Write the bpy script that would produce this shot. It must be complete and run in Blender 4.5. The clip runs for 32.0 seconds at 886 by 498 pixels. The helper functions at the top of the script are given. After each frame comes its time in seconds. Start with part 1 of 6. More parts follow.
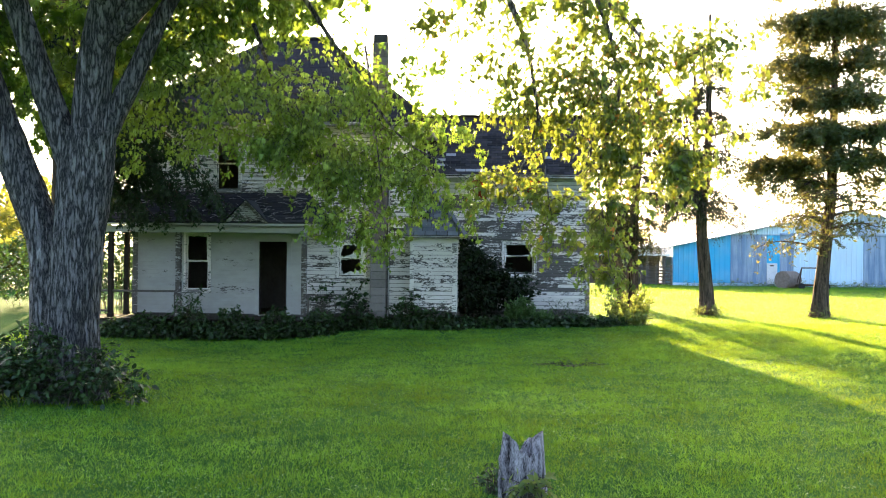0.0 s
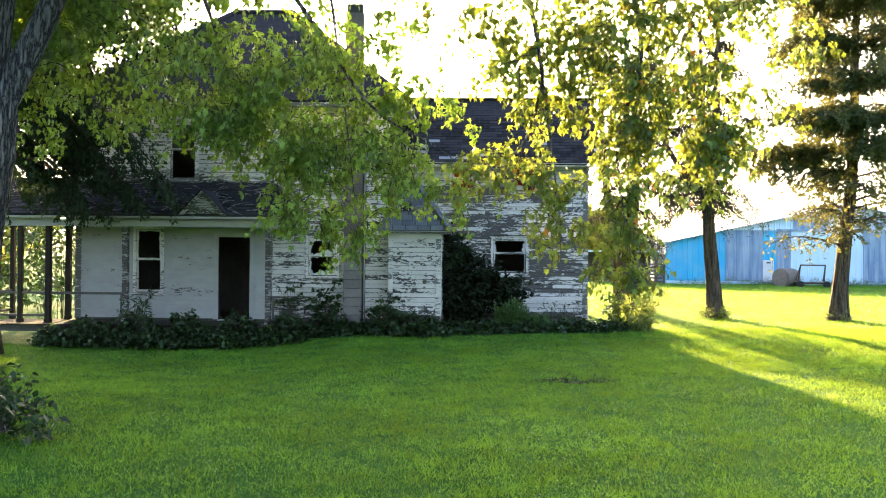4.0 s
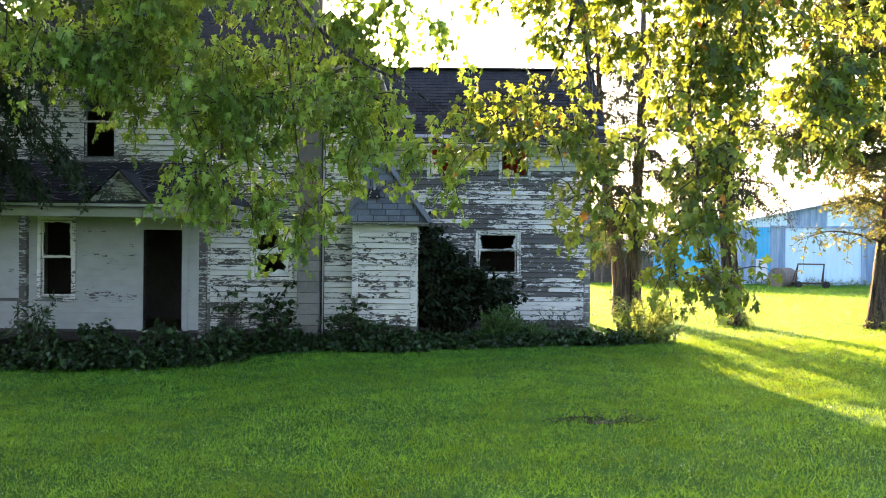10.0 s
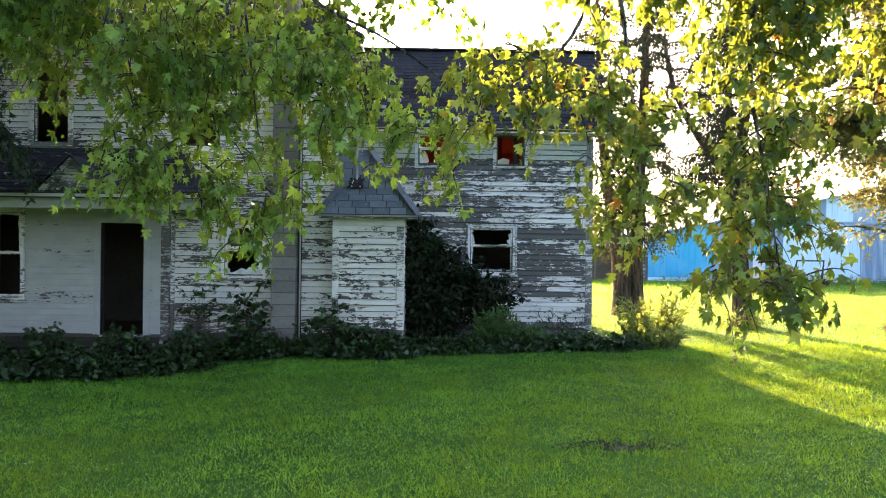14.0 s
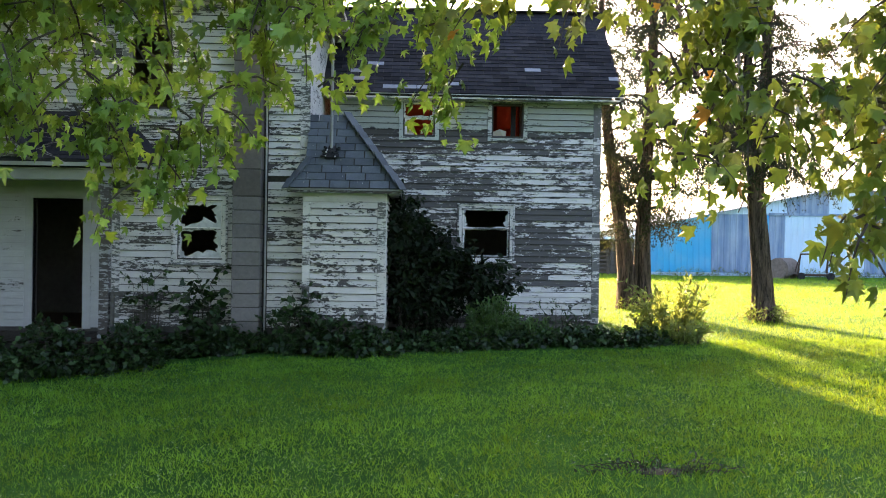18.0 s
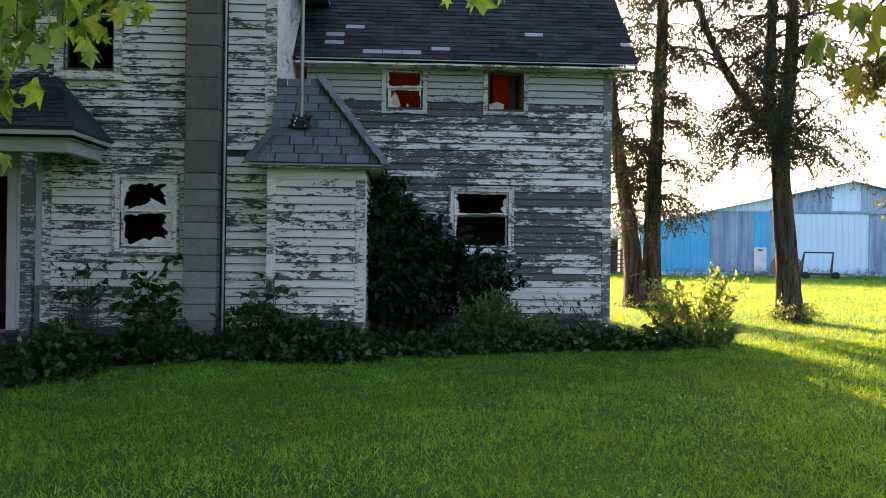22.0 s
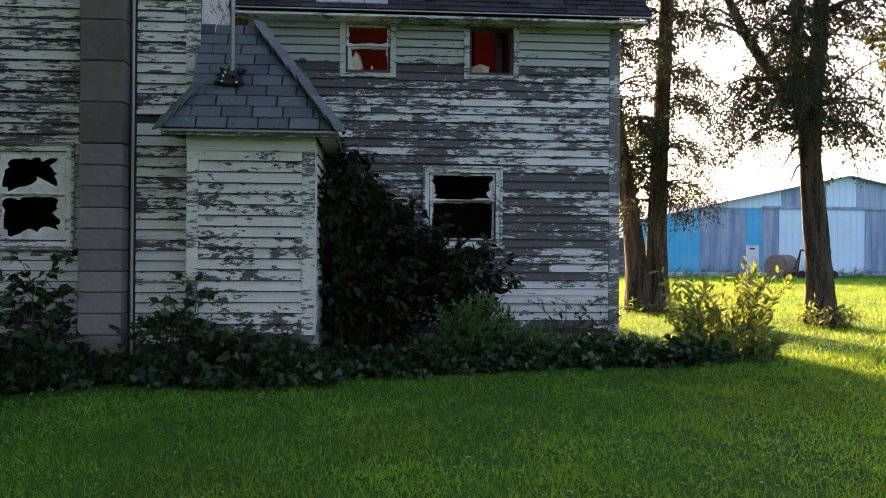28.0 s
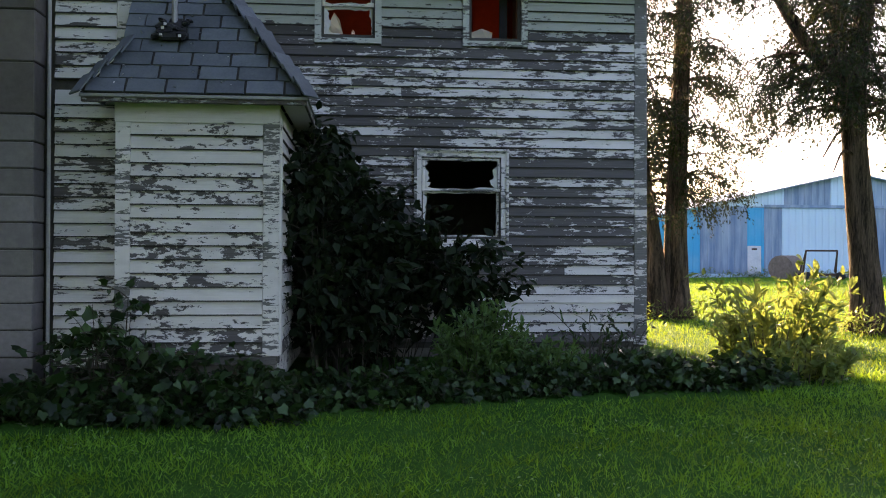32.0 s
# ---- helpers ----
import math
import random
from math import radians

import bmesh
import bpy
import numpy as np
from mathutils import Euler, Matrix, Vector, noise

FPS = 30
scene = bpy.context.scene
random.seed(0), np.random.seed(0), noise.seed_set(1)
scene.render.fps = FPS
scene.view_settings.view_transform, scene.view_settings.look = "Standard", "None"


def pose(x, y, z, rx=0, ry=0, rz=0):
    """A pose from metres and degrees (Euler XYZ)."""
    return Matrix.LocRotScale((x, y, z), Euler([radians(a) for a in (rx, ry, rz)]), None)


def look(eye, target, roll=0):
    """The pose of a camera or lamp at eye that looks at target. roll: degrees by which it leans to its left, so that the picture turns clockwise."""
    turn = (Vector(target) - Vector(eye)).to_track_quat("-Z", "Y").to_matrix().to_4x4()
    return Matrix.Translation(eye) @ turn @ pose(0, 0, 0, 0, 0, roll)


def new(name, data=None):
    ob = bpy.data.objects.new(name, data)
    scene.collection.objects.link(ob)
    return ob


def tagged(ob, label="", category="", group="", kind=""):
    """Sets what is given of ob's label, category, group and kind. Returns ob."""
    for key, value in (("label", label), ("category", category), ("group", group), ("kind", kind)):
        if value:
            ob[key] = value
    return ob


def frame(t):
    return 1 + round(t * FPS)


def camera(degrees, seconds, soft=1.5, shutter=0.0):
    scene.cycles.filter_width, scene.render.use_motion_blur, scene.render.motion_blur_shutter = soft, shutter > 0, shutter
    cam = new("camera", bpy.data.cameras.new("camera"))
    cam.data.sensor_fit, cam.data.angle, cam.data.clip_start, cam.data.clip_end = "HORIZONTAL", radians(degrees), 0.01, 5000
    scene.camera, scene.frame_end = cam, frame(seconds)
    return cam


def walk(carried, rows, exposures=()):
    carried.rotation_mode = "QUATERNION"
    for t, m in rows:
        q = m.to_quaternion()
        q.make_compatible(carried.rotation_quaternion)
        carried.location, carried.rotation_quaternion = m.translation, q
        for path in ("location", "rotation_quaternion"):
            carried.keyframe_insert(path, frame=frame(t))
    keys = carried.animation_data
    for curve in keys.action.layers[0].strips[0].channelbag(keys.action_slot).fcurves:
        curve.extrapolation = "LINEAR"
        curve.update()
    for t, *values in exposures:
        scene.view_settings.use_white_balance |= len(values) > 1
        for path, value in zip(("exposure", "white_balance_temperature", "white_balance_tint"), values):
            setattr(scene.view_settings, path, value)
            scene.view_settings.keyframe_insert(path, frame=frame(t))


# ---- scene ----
cam = camera(54.3, 32.0, 1.0)
# seconds, x, y, z, yaw to the left, pitch, roll
ROWS = [
    (0, 1.294, -1.129, 1.734, 3.53, 0.46, 0.60),
    (0.5, 1.277, -0.828, 1.742, 3.40, 0.42, 0.60),
    (1, 1.259, -0.518, 1.744, 3.25, 0.41, 0.57),
    (1.5, 1.242, -0.208, 1.754, 3.11, 0.35, 0.59),
    (2, 1.223, 0.101, 1.758, 2.94, 0.32, 0.58),
    (2.5, 1.202, 0.412, 1.761, 2.79, 0.31, 0.57),
    (3, 1.178, 0.731, 1.757, 2.63, 0.29, 0.57),
    (3.5, 1.150, 1.058, 1.755, 2.49, 0.26, 0.56),
    (4.5, 1.076, 1.772, 1.740, 2.09, 0.24, 0.57),
    (5.5, 1.002, 2.488, 1.721, 1.69, 0.23, 0.58),
    (6, 0.979, 2.864, 1.725, 1.52, 0.20, 0.57),
    (6.5, 0.951, 3.232, 1.730, 1.34, 0.18, 0.56),
    (7, 0.924, 3.579, 1.724, 1.13, 0.22, 0.58),
    (7.5, 0.899, 3.890, 1.723, 0.95, 0.22, 0.59),
    (8, 0.876, 4.167, 1.722, 0.78, 0.21, 0.59),
    (8.5, 0.855, 4.429, 1.719, 0.62, 0.22, 0.59),
    (9, 0.840, 4.673, 1.712, 0.48, 0.21, 0.59),
    (9.5, 0.821, 4.903, 1.708, 0.33, 0.19, 0.60),
    (10, 0.808, 5.124, 1.706, 0.20, 0.17, 0.62),
    (10.5, 0.796, 5.334, 1.707, 0.08, 0.15, 0.64),
    (11, 0.792, 5.533, 1.706, -0.03, 0.11, 0.67),
    (11.5, 0.782, 5.727, 1.704, -0.16, 0.10, 0.67),
    (12, 0.771, 5.919, 1.703, -0.28, 0.09, 0.68),
    (12.5, 0.758, 6.111, 1.710, -0.38, 0.06, 0.67),
    (13, 0.750, 6.302, 1.714, -0.48, 0.05, 0.66),
    (13.5, 0.747, 6.494, 1.724, -0.60, -0.03, 0.66),
    (14.5, 0.741, 6.944, 1.707, -0.80, -0.21, 0.77),
    (15.5, 0.731, 7.394, 1.688, -1.01, -0.36, 0.87),
    (16, 0.732, 7.651, 1.647, -1.12, -0.42, 0.84),
    (16.5, 0.740, 7.929, 1.601, -1.22, -0.41, 0.85),
    (17, 0.749, 8.222, 1.533, -1.31, -0.34, 0.90),
    (17.5, 0.747, 8.520, 1.475, -1.50, -0.30, 0.86),
    (18, 0.750, 8.809, 1.436, -1.60, -0.24, 0.85),
    (18.5, 0.744, 9.086, 1.401, -1.74, -0.20, 0.82),
    (19, 0.742, 9.351, 1.366, -1.84, -0.15, 0.85),
    (19.5, 0.735, 9.607, 1.332, -1.96, -0.10, 0.80),
    (20, 0.732, 9.855, 1.294, -2.06, -0.09, 0.82),
    (20.5, 0.732, 10.085, 1.273, -2.17, -0.07, 0.81),
    (21, 0.740, 10.318, 1.247, -2.27, -0.07, 0.80),
    (21.5, 0.745, 10.548, 1.220, -2.39, -0.03, 0.79),
    (22, 0.759, 10.788, 1.192, -2.52, 0.04, 0.76),
    (22.5, 0.766, 11.035, 1.170, -2.69, 0.06, 0.75),
    (23, 0.777, 11.278, 1.149, -2.83, 0.08, 0.73),
    (23.5, 0.789, 11.514, 1.153, -2.98, 0.11, 0.69),
    (24, 0.810, 11.713, 1.150, -3.12, 0.15, 0.66),
    (24.5, 0.834, 11.877, 1.136, -3.24, 0.21, 0.63),
    (25, 0.842, 12.041, 1.139, -3.40, 0.19, 0.63),
    (25.5, 0.860, 12.212, 1.132, -3.51, 0.21, 0.59),
    (26.5, 0.881, 12.615, 1.107, -3.76, 0.25, 0.51),
    (27.5, 0.902, 13.021, 1.084, -4.01, 0.28, 0.43),
    (28, 0.903, 13.264, 1.074, -4.12, 0.25, 0.41),
    (28.5, 0.903, 13.515, 1.070, -4.26, 0.22, 0.39),
    (29, 0.897, 13.755, 1.061, -4.37, 0.21, 0.37),
    (29.5, 0.889, 13.993, 1.054, -4.51, 0.22, 0.35),
    (30, 0.893, 14.226, 1.049, -4.63, 0.24, 0.34),
    (30.5, 0.908, 14.454, 1.044, -4.74, 0.26, 0.30),
    (31, 0.913, 14.672, 1.038, -4.84, 0.30, 0.28),
    (31.5, 0.922, 14.877, 1.038, -4.93, 0.37, 0.24),
    (32, 0.934, 15.068, 1.040, -5.02, 0.43, 0.20),
]
EXPOSURES = [(0, 3.08, 6650, 13), (2.5, 3.2, 6700, 13), (9, 3.22, 6800, 15), (13, 3.18, 6800, 16), (16, 3.05, 6800, 17), (19, 2.9, 6900, 18), (22, 2.72, 6950, 20), (25, 2.38, 7000, 21), (32, 2.52, 7000, 24)]


def aim(x, y, z, yaw, pitch, roll):
    a, b = radians(yaw), radians(pitch)
    ahead = Vector((-math.sin(a) * math.cos(b), math.cos(a) * math.cos(b), math.sin(b)))
    return look((x, y, z), Vector((x, y, z)) + ahead, roll)


walk(cam, [(t, aim(*row)) for t, *row in ROWS], EXPOSURES)

# ---- daylight: low evening sun behind the house ----
SUN_EL, SUN_LEFT = radians(14.2), radians(9.2)
world = bpy.data.worlds.new("sky")
scene.world = world
world.use_nodes = True
wn = world.node_tree.nodes
sky = wn.new("ShaderNodeTexSky")
sky.sky_type, sky.sun_disc = "NISHITA", False
sky.sun_elevation, sky.sun_rotation = SUN_EL, -SUN_LEFT
sky.air_density, sky.dust_density, sky.ozone_density = 0.75, 5.0, 1.0
wn["Background"].inputs["Strength"].default_value = 0.145
world.node_tree.links.new(sky.outputs[0], wn["Background"].inputs["Color"])
sun = new("sun", bpy.data.lights.new("sun", "SUN"))
sun.data.energy, sun.data.angle, sun.data.color = 4.0, radians(0.6), (1.0, 0.74, 0.37)
sun_from = Vector((-math.sin(SUN_LEFT) * math.cos(SUN_EL), math.cos(SUN_LEFT) * math.cos(SUN_EL), math.sin(SUN_EL)))
sun.matrix_world = look(sun_from * 60, (0, 0, 0))

# ---- materials ----
class Graph:
    """Short hand for a material's nodes."""

    def __init__(self, name, gloss=0.5, spec=0.3):
        self.mat = bpy.data.materials.new(name)
        self.mat.use_nodes = True
        self.t = self.mat.node_tree
        self.b = self.t.nodes["Principled BSDF"]
        self.b.inputs["Roughness"].default_value = gloss
        self.b.inputs["Specular IOR Level"].default_value = spec

    def node(self, kind, **values):
        n = self.t.nodes.new(kind)
        for k, v in values.items():
            if k in n.inputs:
                n.inputs[k].default_value = v
            else:
                n.inputs[int(k[1:])].default_value = v
        return n

    def link(self, a, b):
        self.t.links.new(a, b)

    def place(self, sx=1.0, sy=1.0, sz=1.0, local=False):
        if local:
            src = self.t.nodes.new("ShaderNodeTexCoord").outputs["Object"]
        else:
            src = self.t.nodes.new("ShaderNodeNewGeometry").outputs["Position"]
        m = self.t.nodes.new("ShaderNodeMapping")
        m.inputs["Scale"].default_value = (sx, sy, sz)
        self.link(src, m.inputs["Vector"])
        return m.outputs[0]

    def shifted(self, vec, amount, by):
        """The place moved along x by a share of a length."""
        at = self.t.nodes.new("ShaderNodeCombineXYZ")
        self.link(self.maths("MULTIPLY", amount, by), at.inputs[0])
        add = self.t.nodes.new("ShaderNodeVectorMath")
        self.link(vec, add.inputs[0])
        self.link(at.outputs[0], add.inputs[1])
        return add.outputs[0]

    def noise(self, vec, scale=1.0, detail=4.0, rough=0.55):
        n = self.t.nodes.new("ShaderNodeTexNoise")
        n.inputs["Scale"].default_value, n.inputs["Detail"].default_value = scale, detail
        n.inputs["Roughness"].default_value = rough
        self.link(vec, n.inputs["Vector"])
        return n.outputs["Fac"]

    def ramp(self, fac, *stops):
        r = self.t.nodes.new("ShaderNodeValToRGB")
        while len(r.color_ramp.elements) < len(stops):
            r.color_ramp.elements.new(0.5)
        for e, (p, c) in zip(r.color_ramp.elements, stops):
            e.position, e.color = p, (*c, 1) if isinstance(c, tuple) else (c, c, c, 1)
        self.link(fac, r.inputs["Fac"])
        return r.outputs["Color"]

    def maths(self, op, a, b=0.0, c=None):
        m = self.t.nodes.new("ShaderNodeMath")
        m.operation = op
        for i, v in enumerate((a, b) if c is None else (a, b, c)):
            if isinstance(v, (int, float)):
                m.inputs[i].default_value = v
            else:
                self.link(v, m.inputs[i])
        return m.outputs[0]

    def mix(self, fac, a, b, blend="MIX"):
        m = self.t.nodes.new("ShaderNodeMix")
        m.data_type, m.blend_type = "RGBA", blend
        for i, v in ((0, fac), (6, a), (7, b)):
            if isinstance(v, tuple):
                m.inputs[i].default_value = (*v, 1)
            elif isinstance(v, (int, float)):
                m.inputs[i].default_value = v
            else:
                self.link(v, m.inputs[i])
        return m.outputs[2]

    def bump(self, height, strength=0.3, distance=0.01):
        n = self.t.nodes.new("ShaderNodeBump")
        n.inputs["Strength"].default_value, n.inputs["Distance"].default_value = strength, distance
        self.link(height, n.inputs["Height"])
        self.link(n.outputs[0], self.b.inputs["Normal"])

    def colour(self, c):
        self.link(c, self.b.inputs["Base Color"])
        return self.mat

    def object_random(self):
        return self.t.nodes.new("ShaderNodeObjectInfo").outputs["Random"]

    def island_random(self):
        return self.t.nodes.new("ShaderNodeNewGeometry").outputs["Random Per Island"]


def paint(name, level=0.5, zones=None, white=(0.66, 0.625, 0.6), bare=(0.08, 0.073, 0.07), streaks=0.2, grain_x=5.0, grain_z=24.0):
    """White oil paint flaking off grey weathered boards. level: share that is bare; zones: stops of height in m and extra wear."""
    g = Graph(name, 0.6, 0.3)
    wide = g.noise(g.place(2.4, 2.4, 6.0), 1.0, 3, 0.5)
    fine = g.noise(g.shifted(g.place(grain_x, grain_x, grain_z), g.object_random(), 40.0), 1.0, 8, 0.68)
    streak = g.noise(g.shifted(g.place(1.3, 1.3, 60.0), g.object_random(), 17.0), 1.0, 4, 0.6)
    broad = g.noise(g.place(0.8, 0.8, 1.9), 1.0, 3, 0.5)
    patch = g.maths("ADD", g.maths("MULTIPLY", wide, 0.26), g.maths("MULTIPLY_ADD", fine, 0.56, 0.0))
    patch = g.maths("ADD", patch, g.maths("MULTIPLY_ADD", streak, streaks, 0.04 - streaks / 2))
    patch = g.maths("ADD", patch, g.maths("MULTIPLY_ADD", broad, 0.3, -0.1))
    patch = g.maths("ADD", patch, g.maths("MULTIPLY_ADD", g.object_random(), 0.12, -0.06))
    fleck = g.noise(g.place(16.0, 16.0, 44.0), 1.0, 5, 0.7)
    patch = g.maths("ADD", patch, g.maths("MULTIPLY_ADD", fleck, -0.34, 0.17))
    if zones:
        z = g.t.nodes.new("ShaderNodeSeparateXYZ")
        g.link(g.t.nodes.new("ShaderNodeNewGeometry").outputs["Position"], z.inputs[0])
        lo, hi = zones[0][0], zones[-1][0]
        f = g.maths("DIVIDE", g.maths("SUBTRACT", z.outputs["Z"], lo), hi - lo)
        extra = g.ramp(f, *[((h - lo) / (hi - lo), v) for h, v in zones])
        patch = g.maths("ADD", patch, g.maths("SUBTRACT", extra, 0.5))
    cut = 0.64 - 0.28 * level
    mask = g.ramp(patch, (cut, 0.0), (cut + 0.007, 1.0))
    grain = g.noise(g.place(2.0, 2.0, 90.0), 1.0, 5, 0.6)
    wood = g.mix(grain, tuple(c * 0.4 for c in bare), tuple(c * 1.7 for c in bare))
    dirt = g.noise(g.place(1.5, 1.5, 3.0), 1.3, 6, 0.7)
    coat = g.mix(g.ramp(dirt, (0.35, 0.0), (0.75, 0.55)), white, tuple(c * 0.62 for c in white))
    g.bump(g.maths("ADD", g.maths("MULTIPLY", mask, -0.5), g.maths("MULTIPLY", grain, 0.4)), 0.8, 0.008)
    return g.colour(g.mix(mask, coat, wood))


def mottled(name, a, b, scale=6.0, gloss=0.8, bump=0.3, depth=0.01, spec=0.2, stretch=(1, 1, 1), vary=0.0, local=False, span=(0.3, 0.7)):
    """Two tones by noise at two scales, with some relief."""
    g = Graph(name, gloss, spec)
    v = g.place(*stretch, local=local)
    n = g.maths("ADD", g.maths("MULTIPLY", g.noise(v, scale, 3), 0.5), g.maths("MULTIPLY", g.noise(v, scale * 7, 5, 0.65), 0.5))
    c = g.mix(g.ramp(n, (span[0], 0.0), (span[1], 1.0)), a, b)
    if vary:
        k = g.maths("MULTIPLY_ADD", g.object_random(), vary, 1 - vary / 2)
        grey = g.t.nodes.new("ShaderNodeCombineColor")
        for i in range(3):
            g.link(k, grey.inputs[i])
        c = g.mix(1.0, c, grey.outputs[0], "MULTIPLY")
    if bump:
        g.bump(n, bump, depth)
    return g.colour(c)


def leafy(name, a, b, glow, share=0.5, rare=None, gloss=0.45, spec=0.35, mid=None):
    """Thin leaves: light passes through. a, b: tones from leaf to leaf; glow: the tone of light that comes through."""
    g = Graph(name, gloss, spec)
    r = g.island_random()
    c = g.ramp(r, (0.0, a), *([(0.6, mid)] if mid else []), (0.9, b), *([(0.985, b), (0.99, rare)] if rare else []))
    through_c = g.mix(0.75, c, glow)
    if rare:
        through_c = g.mix(g.ramp(r, (0.985, 0.0), (0.99, 1.0)), through_c, rare)
    g.colour(c)
    t = g.t.nodes.new("ShaderNodeBsdfTranslucent")
    g.link(through_c, t.inputs["Color"])
    m = g.t.nodes.new("ShaderNodeMixShader")
    m.inputs[0].default_value = share
    g.link(g.b.outputs[0], m.inputs[1])
    g.link(t.outputs[0], m.inputs[2])
    g.link(m.outputs[0], g.t.nodes["Material Output"].inputs["Surface"])
    return g.mat


def lawn_material():
    g = Graph("lawn", 0.9, 0.1)
    v = g.place()
    big, mid, fine = g.noise(v, 0.35, 4, 0.6), g.noise(v, 2.2, 5, 0.6), g.noise(v, 45.0, 4, 0.7)
    c = g.mix(g.ramp(big, (0.35, 0.0), (0.65, 1.0)), (0.018, 0.085, 0.009), (0.045, 0.14, 0.015))
    c = g.mix(g.ramp(mid, (0.4, 0.0), (0.75, 0.7)), c, (0.06, 0.16, 0.022))
    c = g.mix(g.ramp(fine, (0.3, 0.85), (0.55, 0.0)), c, (0.018, 0.05, 0.008))
    g.bump(g.maths("ADD", fine, mid), 0.9, 0.05)
    return g.colour(c)


M = {}
M["lawn"] = lawn_material()
M["paint_main"] = paint("flaking_paint_main", 0.34, [(0.0, 0.57), (0.2, 0.51), (0.6, 0.5), (0.9, 0.49), (2.1, 0.5), (2.45, 0.56), (2.8, 0.51), (3.3, 0.55), (3.7, 0.48), (5.5, 0.48)])
M["paint_wing"] = paint("flaking_paint_wing", 0.52, [(0.0, 0.3), (0.55, 0.3), (0.6, 0.53), (1.3, 0.54), (1.9, 0.55), (2.2, 0.53), (2.5, 0.475), (3.0, 0.46), (3.25, 0.56), (3.5, 0.545), (3.7, 0.52), (4.2, 0.5)])
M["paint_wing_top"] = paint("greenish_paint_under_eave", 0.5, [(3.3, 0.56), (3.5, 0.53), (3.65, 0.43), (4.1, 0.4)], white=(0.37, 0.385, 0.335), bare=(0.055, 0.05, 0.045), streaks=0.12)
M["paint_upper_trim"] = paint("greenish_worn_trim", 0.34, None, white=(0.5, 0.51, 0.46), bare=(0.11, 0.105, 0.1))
M["paint_vest"] = paint("flaking_paint_entry", 0.28, [(0.0, 0.55), (0.7, 0.55), (1.2, 0.53), (1.5, 0.5), (1.8, 0.47), (2.3, 0.43)], white=(0.64, 0.605, 0.57), streaks=0.03, grain_x=6.0, grain_z=13.0)
M["paint_entry_trim"] = paint("worn_paint_entry_trim", 0.26, None, white=(0.7, 0.66, 0.62), bare=(0.13, 0.125, 0.12))
# less peeled house white, darkened to put the porch roof's shade into the colour
M["paint_porch"] = paint("old_paint_porch_shaded", 0.02, None, white=(0.385, 0.38, 0.365), streaks=0.04)
M["paint_trim"] = paint("worn_paint_trim", 0.58, None, white=(0.66, 0.62, 0.6), bare=(0.13, 0.125, 0.12))
M["paint_frame"] = paint("worn_paint_frames", 0.36, None, white=(0.74, 0.69, 0.66), bare=(0.17, 0.165, 0.16))
M["paint_post"] = paint("worn_paint_posts", 0.6, None, white=(0.36, 0.36, 0.345), bare=(0.07, 0.06, 0.055))
M["old_wood"] = mottled("weathered_wood", (0.05, 0.045, 0.04), (0.14, 0.13, 0.12), 3, 0.85, 0.4, 0.01, stretch=(1, 1, 6))
M["dark_wood"] = mottled("dark_porch_wood", (0.012, 0.009, 0.007), (0.045, 0.034, 0.026), 3, 0.85, 0.4, 0.01, stretch=(3, 3, 1))
M["sheathing"] = mottled("dark_sheathing", (0.05, 0.046, 0.042), (0.1, 0.095, 0.085), 4, 0.9)
M["shingle"] = mottled("asphalt_shingle", (0.013, 0.0155, 0.021), (0.04, 0.036, 0.038), 1.6, 0.9, 0.4, 0.006, spec=0.1, vary=0.9)
M["shingle_blue"] = mottled("blue_grey_shingle", (0.07, 0.082, 0.098), (0.12, 0.133, 0.15), 7, 0.8, 0.4, 0.005, vary=0.5)
M["shingle_pale"] = mottled("bare_shingle", (0.2, 0.21, 0.24), (0.3, 0.31, 0.34), 12, 0.7, 0.3, 0.004)
M["block"] = mottled("grey_chimney_block", (0.14, 0.128, 0.122), (0.23, 0.21, 0.2), 3.5, 0.85, 0.35, 0.006, vary=0.35)
M["block_brown"] = mottled("brownish_chimney_block", (0.105, 0.09, 0.082), (0.18, 0.155, 0.14), 2.5, 0.85, 0.35, 0.006, vary=0.3)
M["joint_and_shade"] = mottled("dark_joint_and_shade", (0.03, 0.03, 0.03), (0.06, 0.055, 0.05), 8, 0.9)
M["stone"] = mottled("field_stone", (0.14, 0.13, 0.115), (0.3, 0.28, 0.25), 2.5, 0.85, 0.5, 0.02, vary=0.4)
M["red_wall"] = mottled("red_plaster", (0.17, 0.026, 0.016), (0.27, 0.045, 0.024), 1.2, 0.7, 0.1)
M["plaster"] = mottled("stained_plaster", (0.08, 0.07, 0.06), (0.16, 0.14, 0.12), 1.5, 0.8)
M["floor_wood"] = mottled("old_floor_boards", (0.07, 0.045, 0.025), (0.14, 0.09, 0.05), 2, 0.6)
M["door"] = mottled("brown_varnished_door", (0.04, 0.02, 0.014), (0.1, 0.05, 0.034), 2, 0.5, 0.3, 0.004, stretch=(4, 4, 1))
M["door_panel"] = mottled("red_brown_panel", (0.07, 0.03, 0.019), (0.16, 0.07, 0.042), 2, 0.45, 0.2, stretch=(4, 4, 1))
M["clover"] = leafy("pale_clover", (0.1, 0.22, 0.06), (0.2, 0.32, 0.12), (0.4, 0.5, 0.06), 0.3, gloss=0.3)
M["iron"] = mottled("rusty_iron", (0.03, 0.025, 0.022), (0.09, 0.055, 0.035), 12, 0.6, 0.2)
M["black"] = mottled("black_rubber", (0.012, 0.012, 0.013), (0.03, 0.03, 0.032), 10, 0.7)
M["pale_pipe"] = mottled("pale_painted_conduit", (0.3, 0.29, 0.28), (0.5, 0.48, 0.46), 9, 0.6, 0.1)
